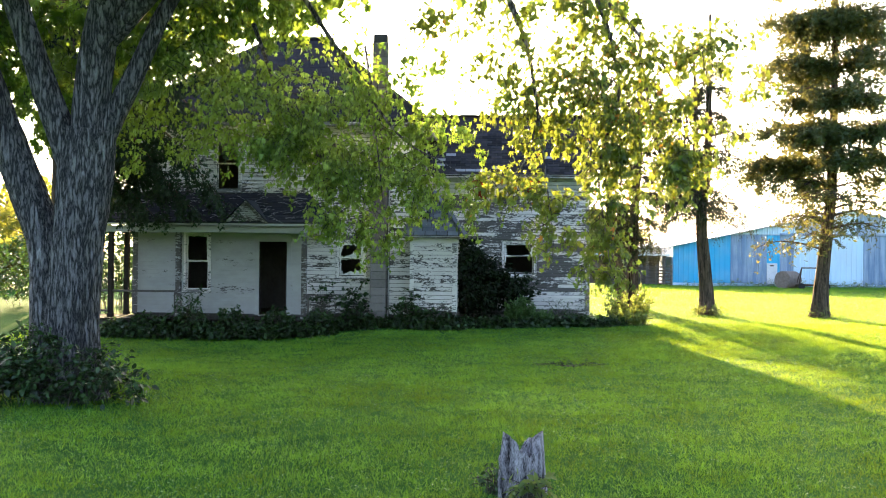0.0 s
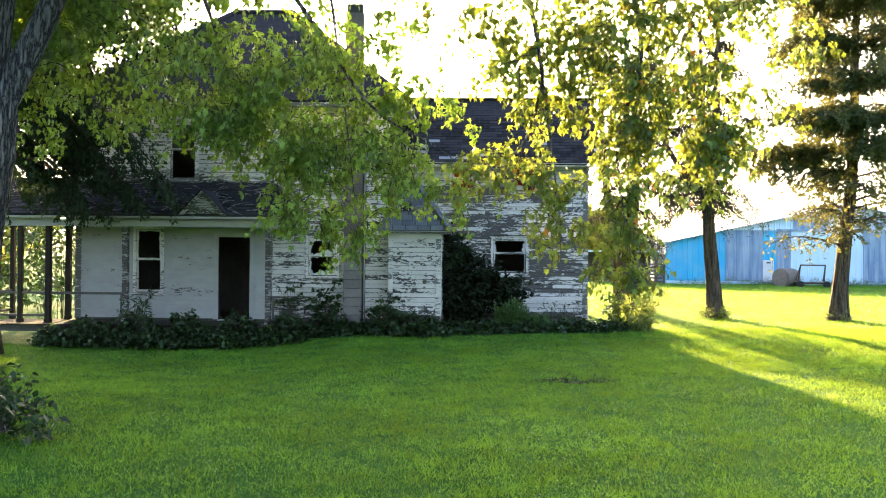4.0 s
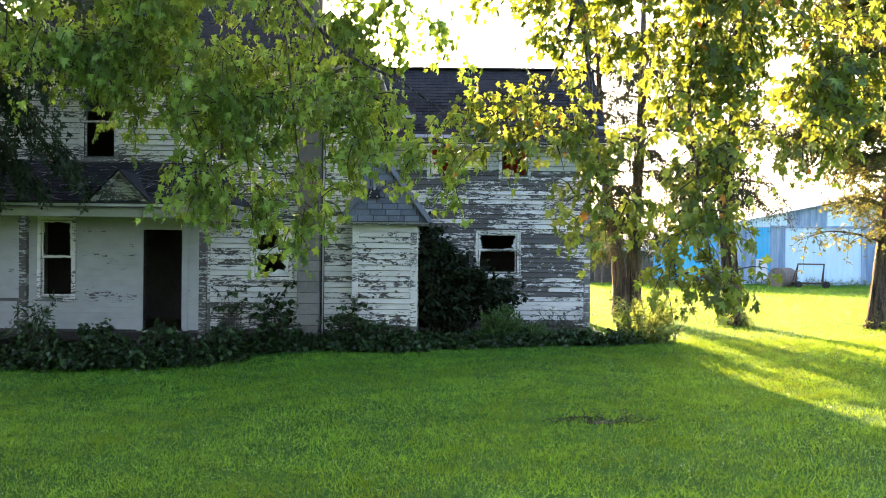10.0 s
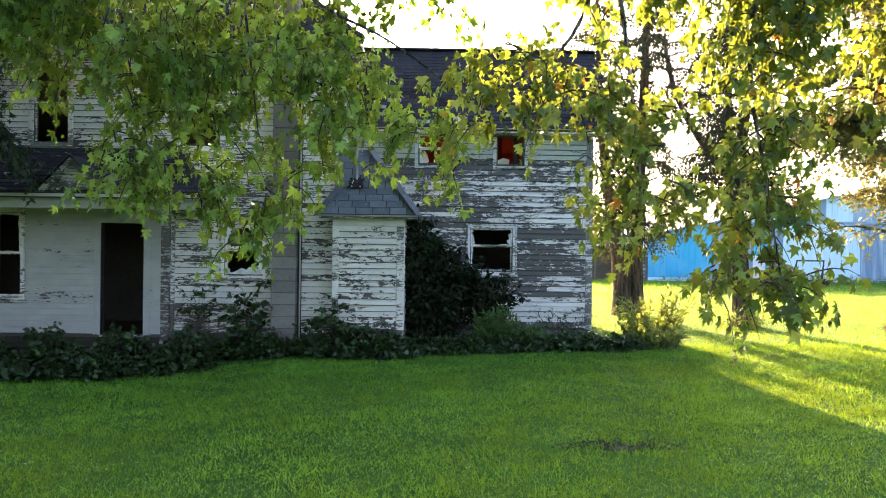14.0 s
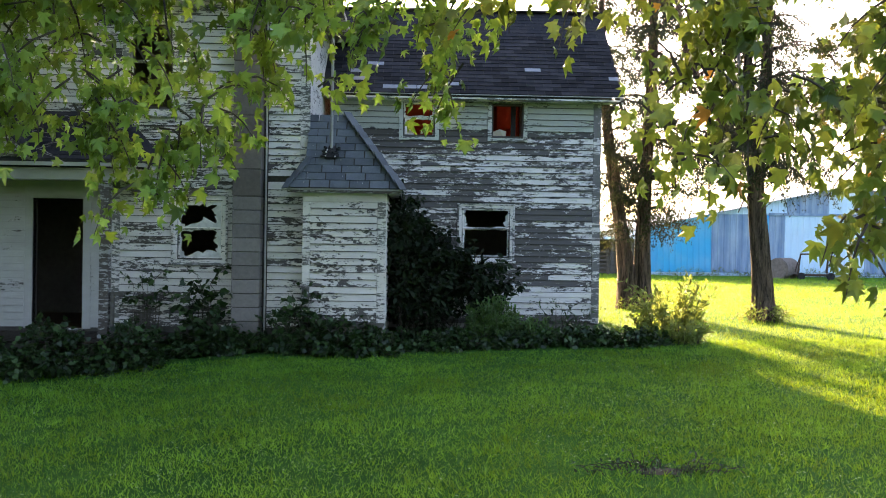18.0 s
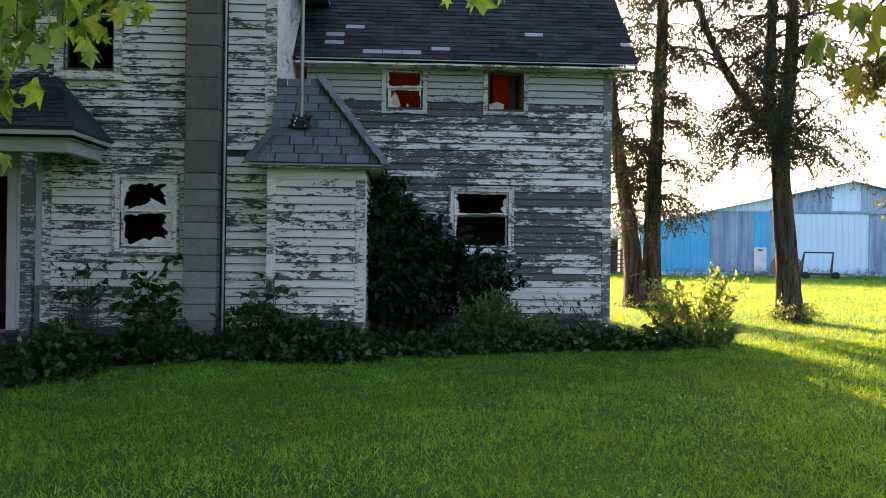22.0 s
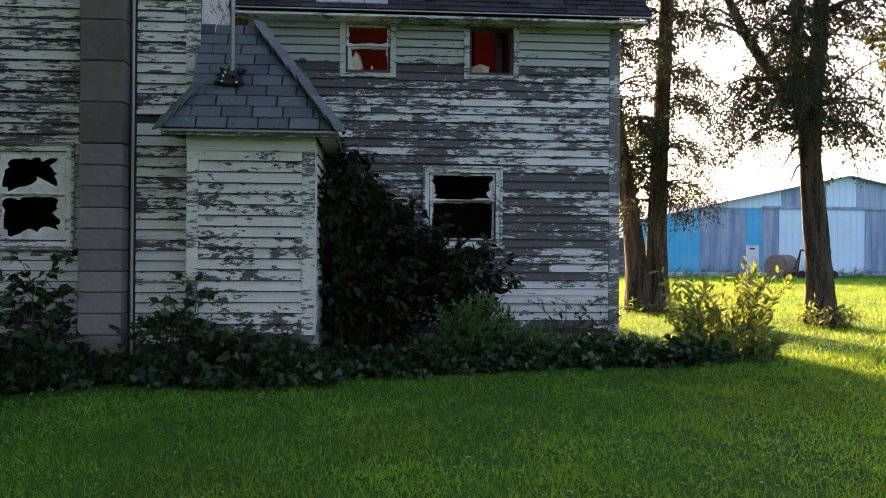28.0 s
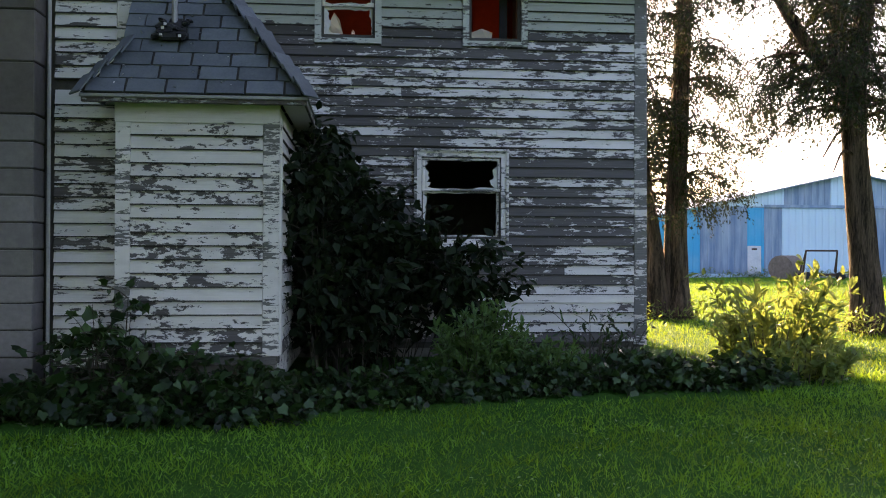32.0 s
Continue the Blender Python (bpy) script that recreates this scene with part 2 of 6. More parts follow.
M["door_white"] = mottled("scuffed_white_door", (0.5, 0.52, 0.56), (0.72, 0.74, 0.77), 2, 0.5, 0.1)
M["zinc"] = mottled("dull_zinc_pipe", (0.2, 0.2, 0.2), (0.34, 0.34, 0.34), 6, 0.5, 0.1)
M["zinc"].node_tree.nodes["Principled BSDF"].inputs["Metallic"].default_value = 0.6
M["cedar_bark"] = mottled("brown_cedar_bark", (0.02, 0.014, 0.011), (0.2, 0.14, 0.105), 3, 0.9, 1.0, 0.1, stretch=(5, 5, 0.35), span=(0.41, 0.6))
M["stump"] = mottled("grey_rotten_wood", (0.025, 0.022, 0.024), (0.42, 0.4, 0.43), 5, 0.9, 1.0, 0.04, stretch=(4, 4, 0.9), span=(0.4, 0.6))
M["twig"] = mottled("dark_twig", (0.03, 0.026, 0.02), (0.075, 0.065, 0.05), 9, 0.9)
M["maple"] = leafy("maple_leaves", (0.015, 0.045, 0.01), (0.23, 0.38, 0.07), (0.36, 0.51, 0.05), 0.42, gloss=0.32, mid=(0.085, 0.185, 0.032))
# second maple leaf material: sunlight on one bough put in as a yellower glow
M["maple_sunlit"] = leafy("sunlit_maple_leaves", (0.014, 0.045, 0.01), (0.14, 0.24, 0.035), (0.42, 0.47, 0.05), 0.38, (0.5, 0.22, 0.03), gloss=0.32, mid=(0.05, 0.12, 0.02))
M["cedar"] = leafy("cedar_sprays", (0.018, 0.032, 0.012), (0.045, 0.058, 0.02), (0.07, 0.07, 0.024), 0.25, gloss=0.7)
M["spruce"] = leafy("spruce_needles", (0.012, 0.03, 0.016), (0.03, 0.052, 0.026), (0.05, 0.08, 0.02), 0.18, gloss=0.7)
M["pine"] = leafy("pine_needles", (0.02, 0.05, 0.022), (0.045, 0.085, 0.035), (0.3, 0.26, 0.06), 0.35, gloss=0.6)
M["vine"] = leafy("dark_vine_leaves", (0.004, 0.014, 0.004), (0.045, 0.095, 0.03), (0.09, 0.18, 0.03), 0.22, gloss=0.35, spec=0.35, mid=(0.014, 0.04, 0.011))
M["weed"] = leafy("weed_leaves", (0.04, 0.09, 0.028), (0.1, 0.16, 0.05), (0.42, 0.48, 0.1), 0.45)
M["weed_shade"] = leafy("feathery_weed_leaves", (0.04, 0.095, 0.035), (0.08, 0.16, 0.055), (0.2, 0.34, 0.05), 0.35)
# near-black leaf tone carries the corner's deep shade
M["bush"] = leafy("shade_black_bush_leaves", (0.003, 0.007, 0.003), (0.014, 0.027, 0.01), (0.03, 0.05, 0.01), 0.2, gloss=0.6, spec=0.15)
M["far_leaf"] = leafy("distant_leaves", (0.04, 0.075, 0.016), (0.1, 0.13, 0.03), (0.4, 0.38, 0.05), 0.45)
M["straw"] = mottled("weathered_hay", (0.1, 0.085, 0.075), (0.26, 0.215, 0.19), 10, 0.95, 0.8, 0.03)
M["dirt"] = mottled("bare_soil", (0.05, 0.04, 0.03), (0.1, 0.085, 0.06), 6, 0.95, 0.6, 0.02)


def bark_material(name, furrow, ridge, wide, tall):
    """Long interlacing ridges with dark furrows between them, lichen-pale in patches."""
    g = Graph(name, 0.9, 0.15)
    low = g.noise(g.place(wide, wide, tall), 1.0, 6, 0.6)
    cut = g.maths("ABSOLUTE", g.maths("MULTIPLY_ADD", low, 2.0, -1.0))
    fine = g.noise(g.place(wide * 5, wide * 5, tall * 9), 1.0, 5, 0.7)
    pale = g.noise(g.place(1.6, 1.6, 0.8), 1.0, 4, 0.6)
    tone = g.mix(g.ramp(pale, (0.35, 0.0), (0.65, 1.0)), tuple(c * 0.6 for c in ridge), ridge)
    tone = g.mix(g.ramp(fine, (0.35, 0.75), (0.6, 0.0)), tone, tuple(c * 0.4 for c in ridge))
    c = g.mix(g.ramp(cut, (0.0, 0.0), (0.22, 1.0)), furrow, tone)
    g.bump(g.maths("ADD", g.ramp(cut, (0.0, 0.0), (0.25, 1.0)), g.maths("MULTIPLY", fine, 0.35)), 1.0, 0.05)
    return g.colour(c)


M["bark"] = bark_material("grey_maple_bark", (0.018, 0.018, 0.02), (0.3, 0.3, 0.31), 15.0, 2.6)


def grass_material():
    """Blades that vary one by one and in patches; light passes through them."""
    g = Graph("grass_blades", 0.45, 0.35)
    v = g.place()
    wide, mid = g.noise(v, 0.45, 4, 0.6), g.noise(v, 2.6, 4, 0.6)
    k = g.maths("ADD", g.maths("MULTIPLY", g.island_random(), 0.45), g.maths("ADD", g.maths("MULTIPLY_ADD", wide, 0.9, -0.2), g.maths("MULTIPLY_ADD", mid, 0.8, -0.4)))
    c = g.ramp(k, (0.12, (0.016, 0.075, 0.008)), (0.45, (0.052, 0.215, 0.02)), (0.85, (0.19, 0.46, 0.055)))
    g.colour(c)
    t = g.t.nodes.new("ShaderNodeBsdfTranslucent")
    g.link(g.mix(0.6, c, (0.38, 0.47, 0.01)), t.inputs["Color"])
    m = g.t.nodes.new("ShaderNodeMixShader")
    m.inputs[0].default_value = 0.5
    g.link(g.b.outputs[0], m.inputs[1])
    g.link(t.outputs[0], m.inputs[2])
    g.link(m.outputs[0], g.t.nodes["Material Output"].inputs["Surface"])
    return g.mat


M["grass"] = grass_material()


def steel_material(name, a, b, streak):
    g = Graph(name, 0.45, 0.4)
    n = g.noise(g.place(3.0, 3.0, 0.25), 1.0, 5, 0.7)
    w = g.noise(g.place(0.6, 0.6, 0.6), 1.0, 3)
    c = g.mix(g.ramp(n, (0.42, 0.0), (0.62, streak)), a, b)
    c = g.mix(g.ramp(w, (0.4, 0.0), (0.8, 0.3)), c, (0.5, 0.55, 0.6))
    return g.colour(c)


M["steel_blue"] = steel_material("bright_blue_siding", (0.008, 0.37, 0.66), (0.03, 0.4, 0.66), 0.4)
M["steel_grey"] = steel_material("faded_grey_blue_siding", (0.2, 0.32, 0.48), (0.36, 0.46, 0.58), 0.9)
M["steel_pale"] = steel_material("pale_blue_siding", (0.5, 0.7, 0.86), (0.58, 0.75, 0.88), 0.6)
M["steel_dark"] = steel_material("dark_faded_siding", (0.13, 0.22, 0.36), (0.3, 0.4, 0.52), 0.9)


def glass_material():
    """Dirty old window glass, nearly opaque: the sky's reflection is painted in as a pale tone."""
    g = Graph("dusty_sky_white_glass", 0.08, 0.5)
    n = g.noise(g.place(5, 5, 5), 1.0, 5, 0.65)
    g.b.inputs["Roughness"].default_value = 0.12
    t = g.t.nodes.new("ShaderNodeBsdfTransparent")
    m = g.t.nodes.new("ShaderNodeMixShader")
    g.link(g.ramp(n, (0.3, 0.6), (0.7, 0.98)), m.inputs[0])
    g.link(t.outputs[0], m.inputs[1])
    g.link(g.b.outputs[0], m.inputs[2])
    g.link(m.outputs[0], g.t.nodes["Material Output"].inputs["Surface"])
    return g.colour(g.mix(n, (0.6, 0.6, 0.6), (0.85, 0.83, 0.82)))


M["glass"] = glass_material()
M["rag"] = leafy("torn_paper", (0.6, 0.55, 0.45), (0.75, 0.7, 0.6), (0.7, 0.55, 0.35), 0.4)

# ---- building helpers ----
def mesh_from(name, verts, faces, mat, smooth=False):
    me = bpy.data.meshes.new(name)
    me.from_pydata([tuple(v) for v in verts], [], [tuple(f) for f in faces])
    me.materials.append(mat)
    if smooth:
        me.shade_smooth()
    return me


def part(name, shape, mat, parent, label="", smooth=False):
    """One mesh object under a thing or a part. shape: a bmesh or a mesh."""
    if isinstance(shape, bmesh.types.BMesh):
        me = bpy.data.meshes.new(name)
        shape.to_mesh(me)
        shape.free()
        me.materials.append(mat)
        if smooth:
            me.shade_smooth()
        shape = me
    ob = new(name, shape)
    ob.parent = parent
    if parent in PLACED:
        ob.matrix_parent_inverse = parent.matrix_basis.inverted()
    return tagged(ob, label) if label else ob


PLACED = set()  # things whose parts are given in the world's coordinates


def thing(name, label, category, at=(0, 0, 0), group="", kind="", placed=False):
    ob = new(name)
    ob.location = at
    if placed:
        PLACED.add(ob)
    ob.empty_display_size = 0.1
    return tagged(ob, label, category, group, kind)


def box(bm, x0, x1, y0, y1, z0, z1, edge=0.0):
    """A box between two corners; edge: width of its bevel."""
    r = bmesh.ops.create_cube(bm, size=1)
    s, c = Vector((x1 - x0, y1 - y0, z1 - z0)), Vector(((x0 + x1) / 2, (y0 + y1) / 2, (z0 + z1) / 2))
    for v in r["verts"]:
        v.co = Vector((v.co.x * s.x, v.co.y * s.y, v.co.z * s.z)) + c
    if edge:
        bmesh.ops.bevel(bm, geom=list({e for v in r["verts"] for e in v.link_edges}), offset=edge, segments=1, affect="EDGES")
    return r["verts"]


def boxed(*spans, edge=0.0):
    bm = bmesh.new()
    for s in spans:
        box(bm, *s, edge=edge)
    return bm


def bar(bm, a, b, r, sides=8, r2=None):
    """A round bar from a to b."""
    a, b = Vector(a), Vector(b)
    d = b - a
    m = Matrix.Translation((a + b) / 2) @ d.to_track_quat("Z", "Y").to_matrix().to_4x4()
    bmesh.ops.create_cone(bm, cap_ends=True, segments=sides, radius1=r, radius2=r if r2 is None else r2, depth=d.length, matrix=m)


def holed(x0, x1, z0, z1, holes):
    """Rectangles that fill x0..x1, z0..z1 round the holes (each x0, x1, z0, z1)."""
    out, xs = [], sorted({x0, x1, *[min(max(h[i], x0), x1) for h in holes for i in (0, 1)]})
    for a, b in zip(xs, xs[1:]):
        cut, lo = sorted((h[2], h[3]) for h in holes if h[0] < b - 1e-6 and h[1] > a + 1e-6), z0
        for p, q in cut:
            if p > lo:
                out.append((a, b, lo, p))
            lo = max(lo, q)
        if lo < z1:
            out.append((a, b, lo, z1))
    return out


def ground_z(x, y):
    """Height of the ground: a shallow rise from the road side to the house."""
    z = np.interp(y, [-30, 2, 8, 12, 16, 19, 21.5, 23, 25, 27, 50, 3000], [-0.62, -0.6, -0.52, -0.46, -0.4, -0.32, -0.22, -0.13, -0.05, 0.0, 0.14, 0.2])
    rise = np.clip((x - 4.5) / 5.0, 0, 1)
    z = z + 0.26 * rise * rise * (3 - 2 * rise) * np.clip((26 - y) / 6, 0, 1) * np.clip((y - 8) / 8, 0, 1)
    z = z - 0.18 * np.clip((-1.5 - x) / 2.5, 0, 1) * np.clip((y - 14) / 4, 0, 1) * np.clip((23.5 - y) / 1.5, 0, 1)
    return z + 0.03 * np.sin(x * 0.7 + y * 0.33) * np.sin(y * 0.51 - x * 0.2)


# ---- ground: one sheet to the horizon ----
def ground_sheet():
    def steps(lo, hi, fine):
        near = np.arange(lo, hi + 1e-6, fine)
        far = np.array([6, 15, 35, 80, 200, 600, 2500.0])
        return np.concatenate([(lo - far)[::-1], near, hi + far])
    xs, ys = steps(-24, 32, 0.8), steps(-14, 60, 0.8)
    gx, gy = np.meshgrid(xs, ys)
    gz = ground_z(gx, gy)
    v = np.stack([gx, gy, gz], -1).reshape(-1, 3)
    w, h = len(xs), len(ys)
    i = (np.arange(h - 1)[:, None] * w + np.arange(w - 1)).ravel()
    return mesh_from("ground", v, np.stack([i, i + 1, i + 1 + w, i + w], -1).tolist(), M["lawn"], True)


ground = tagged(new("ground", ground_sheet()), "mown green lawn and pasture reaching the horizon", "lawn", kind="structure")

# ---- the farmhouse ----
X_L, X_C, X_R = -8.8, -1.0, 4.02          # main house, corner to the wing, wing's end
Y_M, Y_W, Y_B = 22.4, 24.5, 28.2          # front of main house, front of wing, rear walls
Y_V, V_L, V_R = 22.0, -1.02, 0.24         # entry: front, sides
Z_B, Z_ME, Z_WE = 0.06, 5.3, 4.1          # bottom of siding, eaves
EXPO = 0.108                              # height of a clapboard that shows
house = thing("farmhouse", "abandoned two-storey white clapboard farmhouse with flaking paint", "house", (-2.4, 25.5, 0), placed=True)

# openings: x0, x1, z0, z1 of the outer casing
K1, K2 = (-3.08, -2.25, 1.11, 2.15), (1.46, 2.46, 1.17, 2.18)
PW, DOOR = (-7.36, -6.6, 0.68, 2.32), (-5.36, -4.345, 0.05, 2.2)
W2, W3 = (-6.55, -5.76, 3.45, 4.95), (-3.88, -3.01, 3.41, 4.95)
U1, U2 = (0.36, 1.08, 3.34, 4.1), (1.97, 2.69, 3.34, 4.1)


def inset(r, d, foot=None):
    return (r[0] + d, r[1] - d, r[2] + (d if foot is None else foot), r[3] - d)


def wall_core(name, x0, x1, z0, z1, y, holes, label):
    xs = sorted({x0, x1, *[v for h in holes for v in h[:2]]})
    zs = sorted({z0, z1, *[v for h in holes for v in h[2:]]})
    solid = {(i, k) for i in range(len(xs) - 1) for k in range(len(zs) - 1)
             if not any(h[0] <= xs[i] < h[1] and h[2] <= zs[k] < h[3] for h in holes)}
    v = [(x, y + d, z) for d in (0.004, 0.15) for z in zs for x in xs]
    w, n, f = len(xs), len(xs) * len(zs), []
    for i, k in solid:
        a, b, c, d = k * w + i, k * w + i + 1, (k + 1) * w + i + 1, (k + 1) * w + i
        f += [(a, b, c, d), (d + n, c + n, b + n, a + n)]
        for (p, q), other in (((a, b), (i, k - 1)), ((b, c), (i + 1, k)), ((c, d), (i, k + 1)), ((d, a), (i - 1, k))):
            if other not in solid:
                f.append((q, p, p + n, q + n))
    used = sorted({j for g in f for j in g})
    at = {j: m for m, j in enumerate(used)}
    return part(name, mesh_from(name, [v[j] for j in used], [tuple(at[j] for j in g) for g in f], M["sheathing"]), None, house, label)


main_holes = [inset(K1, 0.07), inset(PW, 0.06), inset(DOOR, 0.12, 0.0), inset(W2, 0.09), inset(W3, 0.12)]
wing_holes = [inset(K2, 0.08), inset(U1, 0.1), inset(U2, 0.1)]
wall_main = wall_core("front_wall", X_L, X_C, -0.3, Z_ME, Y_M, main_holes, "clapboard wall with peeling white paint")
wall_wing = wall_core("wing_wall", X_C + 0.16, X_R, 0.03, 4.45, Y_W, wing_holes, "clapboard wall worn to bare grey boards below")
part("side_wall", boxed((X_C - 0.15, X_C, Y_M + 0.151, Y_B, -0.3, Z_ME)), M["paint_main"], house)
part("side_wall", boxed((X_L, X_L + 0.15, Y_M + 0.151, Y_B, -0.3, Z_ME)), M["paint_main"], house)
part("end_wall", boxed((X_R - 0.15, X_R, Y_W + 0.151, Y_B, 0.03, 4.1)), M["paint_wing"], house)
rear_holes = [(0.0, 1.0, 2.75, 3.6), (2.1, 3.2, 2.75, 3.6)]
bm = bmesh.new()
for a, b, p, q in holed(X_C + 0.01, X_R - 0.151, -0.3, 4.1, rear_holes):
    box(bm, a, b, Y_B - 0.15, Y_B, p, q)
box(bm, X_L + 0.151, X_C - 0.151, Y_B - 0.15, Y_B, -0.3, Z_ME)
part("rear_wall", bm, M["paint_main"], house)
# gable of the wing's end
gv = [(X_R, Y_W, 4.1), (X_R, Y_B, 4.1), (X_R, (Y_W + Y_B) / 2, 6.05), (X_R - 0.12, Y_W, 4.1), (X_R - 0.12, Y_B, 4.1), (X_R - 0.12, (Y_W + Y_B) / 2, 6.05)]
part("gable_wall", mesh_from("gable_wall", gv, [(0, 1, 2), (5, 4, 3), (0, 3, 4, 1), (1, 4, 5, 2), (2, 5, 3, 0)], M["paint_wing"]), None, house)
# stone footing under the wing and the entry
part("footing", boxed((X_C, X_R - 0.03, Y_W + 0.05, Y_W + 0.14, -0.3, 0.03), (V_L + 0.05, V_R - 0.03, Y_V + 0.05, Y_V + 0.15, -0.3, 0.2)), M["stone"], house, "low fieldstone footing")

# floors, ceilings and inner walls
part("ground_floor", boxed((X_L + 0.16, X_C - 0.16, Y_M + 0.16, Y_B - 0.16, -0.1, 0.04), (X_C + 0.01, X_R - 0.16, Y_W + 0.16, Y_B - 0.16, -0.1, 0.1)), M["floor_wood"], house)
part("upper_floor", boxed((X_L + 0.16, X_C - 0.16, Y_M + 0.16, Y_B - 0.16, 2.6, 2.8), (X_C + 0.01, X_R - 0.16, Y_W + 0.16, Y_B - 0.16, 2.5, 2.7)), M["floor_wood"], house)
part("attic_floor", boxed((X_L + 0.01, X_C - 0.01, Y_M + 0.16, Y_B - 0.16, 5.1, 5.28)), M["plaster"], house)
for span in ((X_L + 0.16, X_C - 0.16, 25.6, 25.72, 0.04, 2.6), (X_L + 0.16, X_C - 0.16, 25.6, 25.72, 2.8, 5.1), (X_C + 0.01, X_R - 0.16, 27.2, 27.3, 0.1, 2.5),
             (-4.9, -4.8, Y_M + 0.17, 25.6, 2.8, 5.1), (-4.15, -4.05, Y_M + 0.17, 25.6, 0.04, 2.6)):
    part("inner_wall", boxed(span), M["plaster"], house, "stained plaster partition")
# red upper room of the wing: walls, sloped ceiling with a hatch of dark
bm = bmesh.new()
for a, b, p, q in holed(X_C + 0.02, X_R - 0.17, 2.71, 4.06, rear_holes):
    box(bm, a, b, Y_B - 0.17, Y_B - 0.155, p, q)
part("red_rear_wall", bm, M["red_wall"], house, "red-painted plaster of the upstairs room")
for span in ((X_C + 0.011, X_C + 0.03, Y_W + 1.15, Y_B - 1.15, 2.71, 4.9), (X_R - 0.18, X_R - 0.16, Y_W + 1.15, Y_B - 1.15, 2.71, 4.9), (1.62, 1.72, 26.401, Y_B - 1.2, 2.71, 4.9),
             (2.72, 3.6, 26.3, 26.4, 2.71, 4.9), (1.1, 2.3, 26.3, 26.4, 2.71, 4.9)):
    part("red_room_wall", boxed(span), M["red_wall"], house, "red-painted plaster of the upstairs room")
cv = [(X_C + 0.03, Y_W + 0.16, 4.2), (X_R - 0.16, Y_W + 0.16, 4.2), (X_R - 0.16, Y_W + 1.2, 4.95), (X_C + 0.03, Y_W + 1.2, 4.95),
      (X_R - 0.16, Y_B - 1.2, 4.95), (X_C + 0.03, Y_B - 1.2, 4.95), (X_R - 0.16, Y_B - 0.16, 4.05), (X_C + 0.03, Y_B - 0.16, 4.05)]
cv += [(x, y, z + 0.03) for x, y, z in cv]
cf = [(0, 1, 2, 3), (3, 2, 4, 5), (5, 4, 6, 7)]
part("sloped_ceiling", mesh_from("sloped_ceiling", cv, cf + [tuple(i + 8 for i in f[::-1]) for f in cf], M["red_wall"]), None, house)


# ---- clapboards: each board an object ----
def board_mesh(mat, lap_shade, name="clapboard"):
    """One metre of bevel siding, thick at its lower edge, where a dark strip can be painted as the lap's shadow."""
    t, h = 0.028, EXPO + 0.02
    v = []
    for x in (0.0, 1.0):
        v += [(x, 0.0, 0.0), (x, -t, 0.0), (x, -t, 0.009), (x, -0.006, h), (x, 0.0, h)]
    f = [(0, 1, 6, 5), (1, 2, 7, 6), (2, 3, 8, 7), (3, 4, 9, 8), (4, 3, 2, 1, 0), (5, 6, 7, 8, 9)]
    me = mesh_from(name, v, f, mat)
    if lap_shade:
        # lower faces coloured dark to draw the shadow line under the lap
        me.materials.append(M["joint_and_shade"])
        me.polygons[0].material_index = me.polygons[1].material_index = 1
    return me


def clapboards(parent, x0, x1, z0, z1, y, mat, holes, seed, longest=3.6, sag=0.002, turn=False, lap_shade=True):
    rng = random.Random(seed)
    me = board_mesh(mat, lap_shade)
    courses = int(round((z1 - z0) / EXPO))
    for k in range(courses):
        z = z0 + k * EXPO
        spans = [(x0, x1)]
        for h in holes:
            if h[2] < z + EXPO * 0.55 and h[3] > z + EXPO * 0.45:
                spans = [s for a, b in spans for s in ((a, min(b, h[0])), (max(a, h[1]), b)) if s[1] - s[0] > 0.02]
        for a, b in spans:
            while b - a > 0.02:
                n = b - a if b - a < longest else rng.uniform(1.4, longest - 0.4)
                ob = part("clapboard", me, None, parent)
                ob.location = (a + 0.001, y - rng.uniform(0, 0.003), z + rng.uniform(-sag, sag))
                ob.scale = (n - 0.003, rng.uniform(0.85, 1.2), 1)
                ob.rotation_euler = (0, rng.uniform(-1, 1) * 0.0016 / max(n, 0.5), 0)
                if turn:
                    ob.location = (y + rng.uniform(0, 0.003), a, z)
                    ob.rotation_euler = (0, 0, radians(90))
                a += n


# trims: corner boards, frieze, water table
def boards(name, parent, mat, label, *spans):
    for s in spans:
        part(name, boxed(s, edge=0.004), mat, parent, label)


boards("corner_board", house, M["paint_trim"], "",
       (X_C - 0.125, X_C + 0.022, Y_M - 0.028, Y_M + 0.002, 2.42, Z_ME - 0.2), (X_R - 0.12, X_R + 0.024, Y_W - 0.028, Y_W + 0.002, 0.05, 4.08),
       (X_L - 0.024, X_L + 0.13, Y_M - 0.028, Y_M + 0.002, 0.05, Z_ME - 0.2), (X_R + 0.001, X_R + 0.024, Y_W + 0.003, Y_W + 0.12, 0.05, 4.08),
       (-4.02, -3.9, Y_M - 0.03, Y_M + 0.002, 0.05, 2.55))
boards("frieze_board", house, M["paint_frame"], "", (X_L, X_C, Y_M - 0.026, Y_M + 0.002, Z_ME - 0.2, Z_ME))
boards("water_table", house, M["paint_frame"], "white board along the foot of the wing", (V_R + 0.05, X_R - 0.122, Y_W - 0.03, Y_W + 0.002, 0.52, 0.605))

